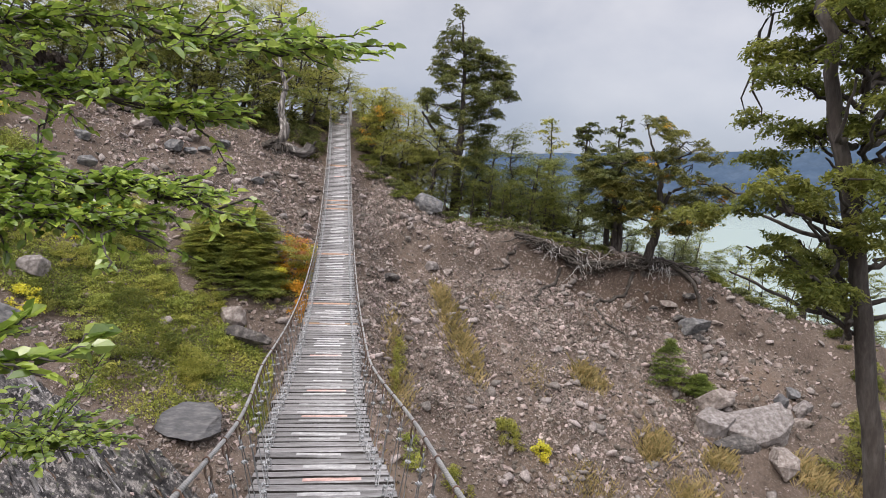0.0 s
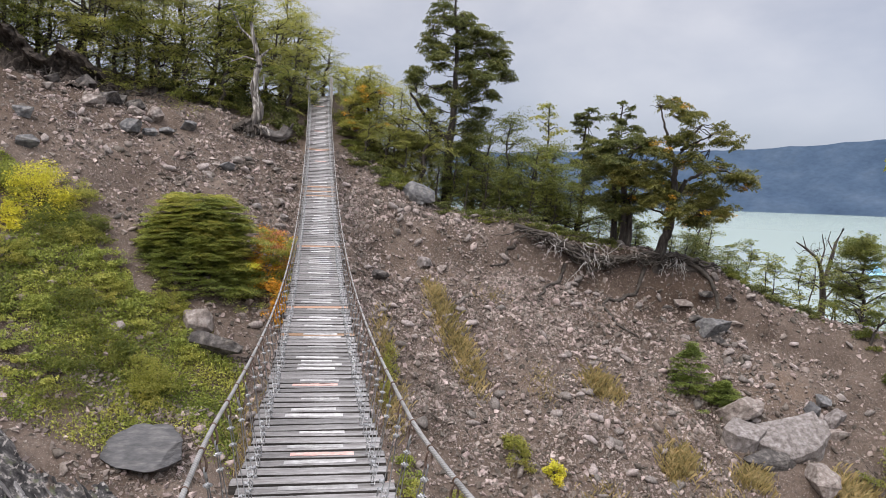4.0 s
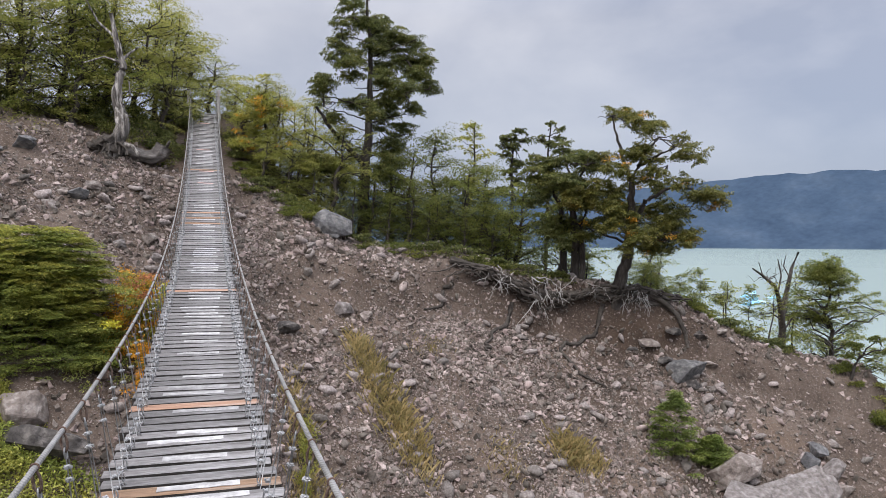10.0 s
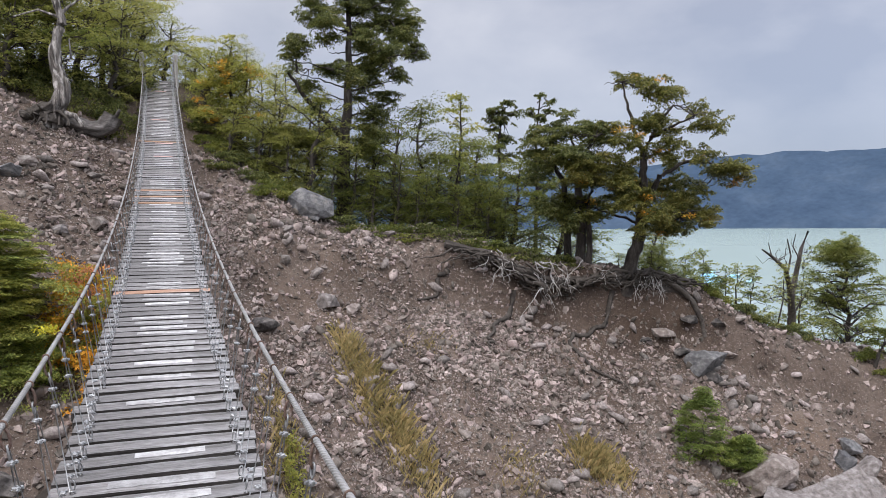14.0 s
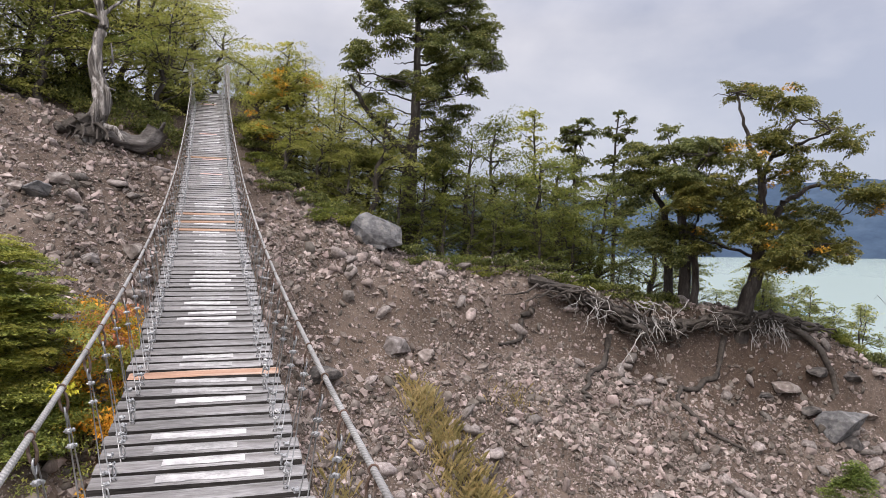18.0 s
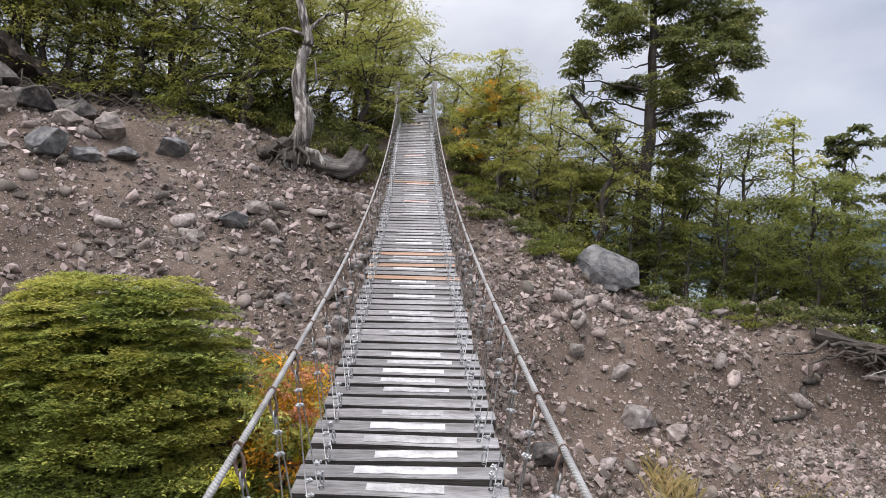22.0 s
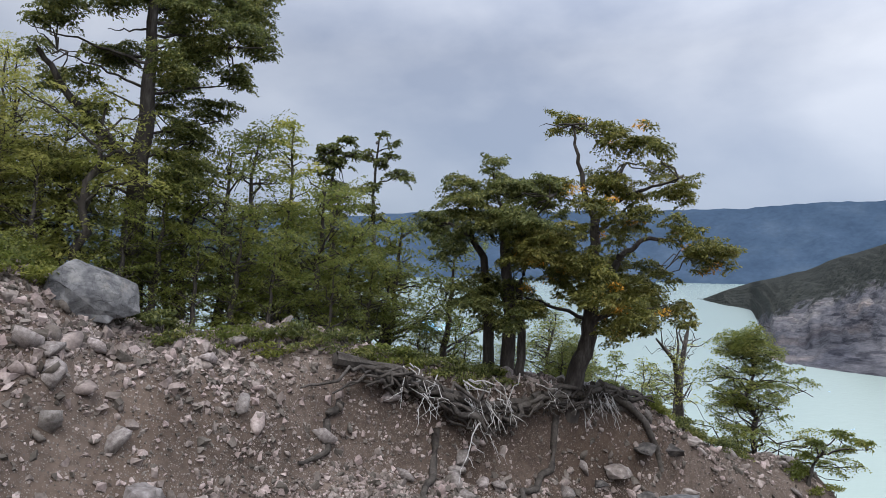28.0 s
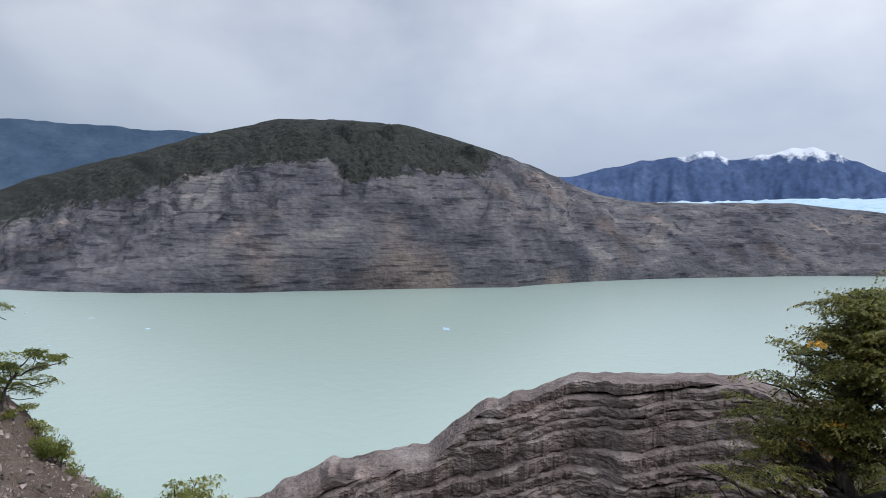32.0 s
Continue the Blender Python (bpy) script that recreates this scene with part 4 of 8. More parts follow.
SLAB = noise_mat("layered_rock", [(0.085, 0.064, 0.057), (0.138, 0.108, 0.098), (0.185, 0.150, 0.136), (0.26, 0.222, 0.204)], 0.45, 0.92, 0.8, 3.0, stretch=(0.8, 0.8, 1.8), fine=0.28, detail=12)
SLAB.node_tree.nodes["Bump"].inputs["Distance"].default_value = 0.45
sn_, sl_ = SLAB.node_tree.nodes, SLAB.node_tree.links
slab_in = sn_["Principled BSDF"].inputs["Base Color"]
for scale_, z_, lo_, hi_, tint_ in ((0.35, 4.5, 0.60, 0.66, (0.50, 0.48, 0.48, 1)), (0.9, 3.0, 0.62, 0.68, (0.58, 0.56, 0.56, 1)), (0.30, 4.0, 0.60, 0.68, (1.4, 1.34, 1.30, 1)), (0.12, 1.0, 0.54, 0.66, (0.72, 0.72, 0.74, 1))):
    mp_, nz_, rg_, mx_ = sn_.new("ShaderNodeMapping"), sn_.new("ShaderNodeTexNoise"), sn_.new("ShaderNodeMapRange"), sn_.new("ShaderNodeMixRGB")
    mp_.inputs["Scale"].default_value, mp_.inputs["Rotation"].default_value = (0.3, 0.3, z_), (radians(6), 0, 0)
    sl_.new(sn_.new("ShaderNodeNewGeometry").outputs["Position"], mp_.inputs["Vector"])
    nz_.inputs["Scale"].default_value, nz_.inputs["Detail"].default_value = scale_, 4
    sl_.new(mp_.outputs["Vector"], nz_.inputs["Vector"])
    rg_.inputs["From Min"].default_value, rg_.inputs["From Max"].default_value, rg_.inputs["To Max"].default_value = lo_, hi_, 0.9
    sl_.new(nz_.outputs["Fac"], rg_.inputs["Value"])
    mx_.blend_type, mx_.inputs["Color2"].default_value = "MULTIPLY", tint_
    sl_.new(rg_.outputs["Result"], mx_.inputs["Fac"])
    sl_.new(slab_in.links[0].from_socket, mx_.inputs["Color1"])
    sl_.new(mx_.outputs["Color"], slab_in)
slab = polar_hill("rock_outcrop", (80, 140), lambda a, s: 32 + 28 * s + 2 * vnoise(a * 0.2, a * 0, 67), slab_z, SLAB, "brown layered rounded rock outcrop above the lake", "outcrop", 200, 80)
bed_a = np.arange(84, 137, 0.16)
bed_crest = 48.6 * np.tan(np.radians(np.interp(bed_a, slab_az, slab_el) + 0.18 * vnoise(bed_a * 0.8, bed_a * 0, 61))) + 1.25
rbed = np.random.default_rng(660)
bed_depth = np.concatenate([[0.0, 1.0], 1.0 + np.cumsum(rbed.choice([0.22, 0.35, 0.6, 0.95, 1.3], 34))])
bed_depth = bed_depth[bed_depth < 13.5]
bed_base = 48.6 * np.tan(np.radians(np.interp(bed_a, [84, 90, 100, 112, 126, 137], [-22.4, -20.0, -16.9, -13.2, -11.0, -12.2]))) + 1.9
bed_broad = 0.85 * fbm(bed_a * 0.22, bed_a * 0, 3, 655)
for k in range(len(bed_depth) - 1):
    thick = bed_depth[k + 1] - bed_depth[k]
    notch = 0.75 if k in (0, 7, 15) else rbed.choice([0.02, 0.05, 0.12])
    bed_form = [(4.0, 0.02), (1.5, 0.05), (0.30, 0.0), (0.05, -0.10), (0.0, -0.45), (0.03, -0.8), (notch, -1.0), (notch + 0.8, -1.1)]
    wander = 0.30 * fbm(bed_a * 0.10, bed_a * 0 + 0.19 * k, 3, 650) + 0.06 * fbm(bed_a * 0.9, bed_a * 0 + 1.7 * k, 3, 656)
    jog = np.round(2.2 * fbm(bed_a * 0.35, bed_a * 0 + 2.3 * k, 3, 652)) / 2.2
    nose = 46.4 - 0.66 * bed_depth[k] ** 0.95 + bed_broad + 0.30 * jog + 0.28 * fbm(bed_a * 0.8, bed_a * 0 + 5.3 * k, 4, 651)
    rows = []
    for j, (dr, dz) in enumerate(bed_form):
        rr = nose + dr + 0.10 * fbm(bed_a * 2.1, bed_a * 0 + 1.9 * j + 7 * k, 4, 653) * (dr < 2)
        zz = np.minimum(bed_base - bed_depth[k] + wander + dz * thick, bed_crest - 0.012 * k) + 0.04 * fbm(bed_a * 1.9, bed_a * 0 + 0.9 * j + 11 * k, 4, 654) - (0.25 if k == 0 else 0.0) * (dr > 2)
        rows.append(np.stack([HOME[0] + rr * np.sin(np.radians(bed_a)), HOME[1] + rr * np.cos(np.radians(bed_a)), zz], 1))
    bv = np.stack(rows, 1)
    bi, bj = np.meshgrid(np.arange(bv.shape[0] - 1), np.arange(bv.shape[1] - 1), indexing="ij")
    bi, bj, bn = bi.ravel(), bj.ravel(), bv.shape[1]
    put("bed", mesh_of("bed", bv.reshape(-1, 3), np.stack([bi * bn + bj, (bi + 1) * bn + bj, (bi + 1) * bn + bj + 1, bi * bn + bj + 1], 1), SLAB), slab)
for k, (az_, r_, s_) in enumerate([(103.0, 225, 2.6), (71.5, 268, 0.8), (75.8, 250, 0.7), (79.5, 225, 1.0), (73.0, 205, 0.7), (84, 330, 0.7), (70, 300, 0.8)]):
    rg = np.random.default_rng(900 + k)
    ice = put("ice_floe", mesh_of("ice_floe", rock_shape(rg, (s_ * 1.9, s_ * 0.9, s_ * 0.35)), ICO2[1], ICE), None, pose(HOME[0] + r_ * math.sin(radians(az_)), HOME[1] + r_ * math.cos(radians(az_)), LAKE, 0, 0, 40 * k))
    tagged(ice, "small white ice floe drifting on the lake", "ice floe", "ice floes on the lake")
for k, (x_, y_, s_) in enumerate([(300, 352, 6.5), (312, 372, 8.0), (326, 392, 6.0), (286, 344, 4.0), (338, 380, 5.0), (318, 346, 4.5), (345, 412, 5.5)]):
    rg = np.random.default_rng(930 + k)
    ice = put("iceberg", mesh_of("iceberg", rock_shape(rg, (s_ * 1.4, s_, s_ * 0.7)), ICO2[1], ICE_BLUE), None, pose(x_, y_, LAKE + 0.4, 0, 0, 50 * k))
    tagged(ice, "bright blue stranded iceberg on the lake", "iceberg", "icebergs on the lake")


# ---- suspension bridge ----
def deck_z(y):
    u = y - 11.2
    return -0.928 + 0.0098 * u * u - 0.0000365 * u ** 3


def deck_x(y):
    q = np.clip((7.0 - y) / 3.5, 0, 1)
    return 0.579 - 0.0329 * (y - 11) - 0.00015 * (y - 20) ** 2 + 0.19 * q * q * (3 - 2 * q)


def rail_x(y):
    """The handrails hang a little to one side near the bridge head."""
    q = np.clip((7.0 - y) / 3.5, 0, 1)
    return deck_x(y) - 0.03 * q * q * (3 - 2 * q)


def rail_z(y):
    return deck_z(y) + 0.67 + 0.00043 * np.maximum(y - 15, 0) ** 2 - 0.006 * np.maximum(8 - y, 0)


def box(sx, sy, sz, c=0.0):
    """A bevelled box about the origin."""
    bm = bmesh.new()
    bmesh.ops.create_cube(bm, size=1)
    bmesh.ops.scale(bm, vec=(sx, sy, sz), verts=bm.verts)
    if c:
        bmesh.ops.bevel(bm, geom=bm.edges[:], offset=c, segments=1, affect="EDGES")
    return bm


def bm_mesh(name, bm, material, smooth=False):
    me = bpy.data.meshes.new(name)
    bm.to_mesh(me)
    bm.free()
    me.materials.append(material)
    if smooth:
        me.polygons.foreach_set("use_smooth", np.ones(len(me.polygons), dtype=bool))
    return me


rngb = np.random.default_rng(5)
BRIDGE_END = 38.6
bridge = base("suspension_bridge", deck_x(20), 20, deck_z(20), "hanging footbridge of grey weathered planks on steel cables", "bridge")
BI = Matrix.Translation((-deck_x(20), -20, -deck_z(20)))
HALF = 0.5


def on_bridge(name, me, m, label="", parent=None):
    return put(name, me, parent or bridge, (BI @ m) if parent is None else m, label)


plank_meshes = []
for k in range(6):
    bm = box(2 * HALF, 0.122, 0.07, 0.006)
    bmesh.ops.subdivide_edges(bm, edges=[e for e in bm.edges if abs(e.verts[0].co.x - e.verts[1].co.x) > 0.5], cuts=5)
    for v in bm.verts:
        v.co.z += 0.0015 * math.sin(v.co.x * 5 + k) + 0.001 * float(vnoise(v.co.x * 9, k, 3))
        v.co.y += 0.004 * float(vnoise(v.co.x * 4 + 9, k, 5))
    plank_meshes.append(bm)


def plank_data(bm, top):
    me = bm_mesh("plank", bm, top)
    me.materials.append(PLANK_SIDE_SHADED)
    # top face keeps the weathered colour, all other faces the painted shade
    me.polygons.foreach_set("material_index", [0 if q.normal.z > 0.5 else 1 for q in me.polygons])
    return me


plank_grey = [plank_data(b.copy(), PLANK) for b in plank_meshes]
plank_red = [plank_data(b, PLANK_RED) for b in plank_meshes]


def strip_mesh(mat_, w, k):
    bm = bmesh.new()
    cols = 9
    top = [bm.verts.new((-w / 2 + w * i / cols, 0.036 + 0.007 * float(vnoise(i * 1.7, k, 11)), 0)) for i in range(cols + 1)]
    bot = [bm.verts.new((-w / 2 + w * i / cols, -0.036 + 0.007 * float(vnoise(i * 1.7 + 40, k, 13)), 0)) for i in range(cols + 1)]
    fs = [bm.faces.new((top[i + 1], top[i], bot[i], bot[i + 1])) for i in range(cols)]
    ext = bmesh.ops.extrude_face_region(bm, geom=fs)
    for v in ext["geom"]:
        if isinstance(v, bmesh.types.BMVert):
            v.co.z += 0.003
    bmesh.ops.recalc_face_normals(bm, faces=bm.faces[:])
    return bm_mesh("grip_strip", bm, mat_)


strips = [strip_mesh(STRIP, w, k) for k, w in enumerate((0.42, 0.46, 0.40, 0.50, 0.36))]
strips_red = [strip_mesh(STRIP_RED, w, k) for k, w in enumerate((0.42, 0.46))]
PITCH = 0.176
n_planks = int((BRIDGE_END + 3.2) / PITCH)
for i in range(n_planks):
    y = -3.0 + i * PITCH
    slope = math.degrees(math.atan((deck_z(y + 0.05) - deck_z(y - 0.05)) / 0.1))
    orange = any(abs(y - q) < 0.08 for q in (19.95, 26.45, 25.92, 25.39, 14.85, 31.2))
    red = orange or rngb.random() < 0.015
    dx, dr = rngb.normal(0, 0.012), rngb.normal(0, 0.6)
    m = pose(deck_x(y) + dx, y, deck_z(y) - 0.033, slope + rngb.normal(0, 0.8), rngb.normal(0, 0.4), dr)
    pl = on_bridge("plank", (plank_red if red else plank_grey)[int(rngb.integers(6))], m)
    if rngb.random() < 0.52 and not orange:
        me = strips_red[int(rngb.integers(2))] if rngb.random() < 0.03 else strips[int(rngb.integers(5))]
        put("grip_strip", me, pl, pose(rngb.normal(0.02, 0.03), rngb.normal(0, 0.006), 0.0362, 0, 0, rngb.normal(0, 0.8)), "worn pale grip strip")

ys = np.arange(-3.2, BRIDGE_END + 0.1, 0.05)
for sgn in (-1, 1):
    for name, off, dz, rad, lab in (("handrail_cable", 0.485, None, 0.0110, "thick twisted wire rope handrail"), ("deck_cable", 0.34, -0.085, 0.011, ""), ("edge_cable", 0.47, -0.085, 0.011, "")):
        if name == "handrail_cable":
            yy = np.arange(-3.2, BRIDGE_END + 0.02, 0.1)
            z = rail_z(yy)
            lobes, sides = 0, 10
        else:
            yy, lobes, sides = ys, 0, 6
            z = deck_z(yy) + dz
        mid_ = rail_x(yy) if name == "handrail_cable" else deck_x(yy)
        pts = np.stack([mid_ + sgn * off - deck_x(20), yy - 20, z - deck_z(20)], 1)
        put(name, mesh_of(name, *tube(pts, rad, sides, lobes, 18.0, 0.24), ROPE, True), bridge, None, lab)


def ring_mesh(name, rx, rz, r, material, n=10, s=5):
    a = np.linspace(0, 2 * math.pi, n, endpoint=False)
    v, f = [], []
    for q in a:
        c = np.array([rx * math.cos(q), 0, rz * math.sin(q)])
        d = np.array([math.cos(q), 0, math.sin(q)])
        for b in np.linspace(0, 2 * math.pi, s, endpoint=False):
            v.append(c + d * r * math.cos(b) + np.array([0, r * math.sin(b), 0]))
    for i in range(n):
        for j in range(s):
            f.append((i * s + j, ((i + 1) % n) * s + j, ((i + 1) % n) * s + (j + 1) % s, i * s + (j + 1) % s))
    return mesh_of(name, v, f, material, True)


def clip_mesh():
    """A wire-rope clip: saddle, U-bolt legs and two nuts."""
    bm = box(0.026, 0.016, 0.020, 0.004)
    for x in (-0.010, 0.010):
        r = bmesh.ops.create_cone(bm, cap_ends=True, segments=6, radius1=0.0075, radius2=0.0075, depth=0.009, matrix=Matrix.Translation((x, 0.014, 0)) @ Matrix.Rotation(radians(90), 4, "X"))
        r = bmesh.ops.create_cone(bm, cap_ends=True, segments=4, radius1=0.0032, radius2=0.0032, depth=0.034, matrix=Matrix.Translation((x, 0.004, 0)) @ Matrix.Rotation(radians(90), 4, "X"))
    return bm_mesh("rope_clip", bm, STEEL)


BAND = ring_mesh("cable_band", 0.0135, 0.0135, 0.0042, RUST)
SHACKLE = ring_mesh("shackle", 0.013, 0.040, 0.006, RUST)
LINK = ring_mesh("chain_link", 0.010, 0.024, 0.0042, STEEL)
CLIP = clip_mesh()
WIRE = mesh_of("hanger_wire", *tube([(0, 0, -0.5), (0, 0, 0.5)], 0.003, 6), STEEL, True)
for y in np.arange(-2.6, BRIDGE_END - 0.3, 0.47):
    for sgn in (-1, 1):
        jit = rngb.normal(0, 0.015)
        top = Vector((rail_x(y) + sgn * 0.485, y + jit, rail_z(y)))
        on_bridge("cable_band", BAND, Matrix.Translation(top))
        for j, ahead in enumerate((0.0, 0.235)):
            yl = y + ahead + jit + rngb.normal(0, 0.02)
            low = Vector((deck_x(yl) + sgn * (0.385 + rngb.normal(0, 0.008)), yl, deck_z(yl) - 0.08))
            way = (top - low).normalized()
            rot = way.to_track_quat("Z", "Y").to_matrix().to_4x4()
            yaw = Matrix.Rotation(rngb.uniform(-0.9, 0.9), 4, "Z")
            length = (top - low).length - 0.085
            on_bridge("hanger_wire", WIRE, Matrix.Translation(low + way * length / 2) @ rot @ Matrix.Diagonal((1, 1, length, 1)))
            if j == 0:
                on_bridge("shackle", SHACKLE, Matrix.Translation(top - way * 0.052) @ rot @ Matrix.Rotation(radians(90), 4, "Z"))
                on_bridge("wire_loop", LINK, Matrix.Translation(top - way * 0.098) @ rot)
                for d in (0.150, 0.225):
                    on_bridge("rope_clip", CLIP, Matrix.Translation(top - way * (d + rngb.normal(0, 0.01))) @ rot @ yaw)
            foot = Vector((low.x, low.y, deck_z(yl)))
            for d in (0.085, 0.135):
                on_bridge("rope_clip", CLIP, Matrix.Translation(foot + way * (d + rngb.normal(0, 0.008))) @ rot @ yaw)
            on_bridge("chain_link", LINK, Matrix.Translation(foot + Vector((0, 0.0, 0.045))) @ rot @ Matrix.Rotation(radians(70), 4, "Z"))
            on_bridge("chain_link", LINK, Matrix.Translation(foot + Vector((0, -0.012, 0.012))) @ Matrix.Rotation(radians(60), 4, "X"))

zend = deck_z(BRIDGE_END)
for sgn in (-1, 1):
    h = 2.6
    bm = box(0.15, 0.15, h, 0.012)
    on_bridge("bridge_post", bm_mesh("bridge_post", bm, POST), pose(deck_x(BRIDGE_END) + sgn * 0.56, BRIDGE_END, zend + 0.94 - h / 2, 0, 0, 0), "upright grey timber post")
    bm = box(0.08, 0.08, 1.3, 0.01)
    on_bridge("post_brace", bm_mesh("post_brace", bm, POST), pose(deck_x(BRIDGE_END) + sgn * 0.56, BRIDGE_END + 0.42, zend + 0.2, 28, 0, 0))
bm = box(1.3, 0.16, 0.16, 0.012)
on_bridge("sill_beam", bm_mesh("sill_beam", bm, POST), pose(deck_x(BRIDGE_END), BRIDGE_END + 0.12, zend - 0.12))


# ---- trees and shrubs ----
def grow(rng, height, trunk_r, crown, pads, pad_r, leaf_n, leaf, base_frac=0.3, lean=(0, 0), flat=0.32, stems=1, droop=0.0, limb_r=0.35, top_pad=True):
    """Trunk, limbs and crown of a wind-shaped beech. crown(f): the crown's half-width at the fraction f of the height."""
    wood_t, wood_l, cs, rs, ns = [], [], [], [], []
    for st in range(stems):
        sp = rng.uniform(0, 2 * math.pi)
        foot = np.array([0.18 * math.cos(sp), 0.18 * math.sin(sp), 0]) * (stems > 1)
        tip = np.array([lean[0] + 0.5 * height * 0.35 * math.cos(sp) * (stems > 1), lean[1] + 0.35 * height * 0.5 * math.sin(sp) * (stems > 1), height * rng.uniform(0.88, 1.0)])
        line = bend(rng, foot + [0, 0, -0.5], tip, 11, 0.022)
        rad = trunk_r / math.sqrt(stems) * (np.linspace(1, 0.10, 11) ** 0.9)
        rad[0] *= 1.5
        rad[1] *= 1.2
        wood_t.append(tube(line, rad, 8))
        for _ in range(pads // stems):
            f = base_frac + (1 - base_frac) * rng.random() ** 0.85
            k = f * 10
            i = min(int(k), 9)
            at = line[i] + (line[i + 1] - line[i]) * (k - i)
            a = rng.uniform(0, 2 * math.pi)
            w = crown(f) * rng.uniform(0.4, 1.05) * (0.85 + 0.4 * math.sin(a * 2 + f * 9 + trunk_r * 90))
            rise = rng.uniform(0.0, 0.55) * w - droop * w
            end = at + np.array([w * math.cos(a), w * math.sin(a), rise])
            if w > 0.25:
                lim = bend(rng, at - [0, 0, 0.12 * w], end, 6, 0.06, 0.05 * w)
                wood_l.append(tube(lim, limb_r * trunk_r * np.linspace(1, 0.18, 6) * min(1, 0.35 + 0.3 * w), 5))
                n_sub = 1 + int(rng.random() < 0.7) + int(w > 1.6)
                for q in range(n_sub):
                    c = lim[5 - q] + rng.normal(0, 0.12, 3) * [1.5, 1.5, 0.5]
                    r = pad_r * rng.uniform(0.6, 1.25) * (1 - 0.15 * q)
                    cs.append(c), rs.append((r * rng.uniform(0.8, 1.2), r * rng.uniform(0.8, 1.2), r * flat)), ns.append(max(12, int(leaf_n * r * r / pad_r ** 2)))
                    if rng.random() < 0.5:
                        wood_l.append(tube(bend(rng, lim[3], c + rng.normal(0, 0.2, 3), 4, 0.08), 0.012, 4))
            else:
                cs.append(end), rs.append((pad_r * 0.6, pad_r * 0.6, pad_r * flat)), ns.append(int(leaf_n * 0.4))
        if top_pad:
            cs.append(tip), rs.append((pad_r * 0.6, pad_r * 0.6, pad_r * 0.5)), ns.append(int(leaf_n * 0.5))
    lv = leaves(rng, cs, rs, np.asarray(ns), leaf, 0.5, 1.7, True)
    return joined(wood_t), wood_l, lv


def tree(name, x, y, grown, leaf_mat, label, category="tree", bark=None, group="", turn=0.0, z=None, extra=None):
    z = float(ground_z(x, y)) if z is None else z
    ob = base(name, x, y, z, label, category, group, turn)
    t, l, c = grown
    put("trunk", mesh_of("trunk", *t, bark or BARK, True), ob)
    if "wood behind" in group:
        tagged(put("branchwork", mesh_of("branchwork", *joined(l), bark or BARK, True), ob), kind="stuff")
    else:
        for one in l:
            if len(one[0]) >= 30:
                put("limb", mesh_of("limb", *one, bark or BARK, True), ob)
        small = [one for one in l if len(one[0]) < 30]
        if small:
            tagged(put("branchlet_mass", mesh_of("branchlet_mass", *joined(small), bark or BARK, True), ob), kind="stuff")
    put("crown", mesh_of("crown", *c, leaf_mat), ob)
    if extra:
        put("autumn_sprays", mesh_of("autumn_sprays", *extra[0], extra[1]), ob, None, "orange autumn sprays in the crown")
    return ob


def orange_bits(rng, n, box_lo, box_hi, leaf=0.07):
    c = rng.uniform(box_lo, box_hi, (n, 3))
    return leaves(rng, c, np.full((n, 3), 0.22) * [1, 1, 0.5], np.full(n, 45), leaf)


R = np.random.default_rng
# gnarled pair with bared roots at the edge of the scarp


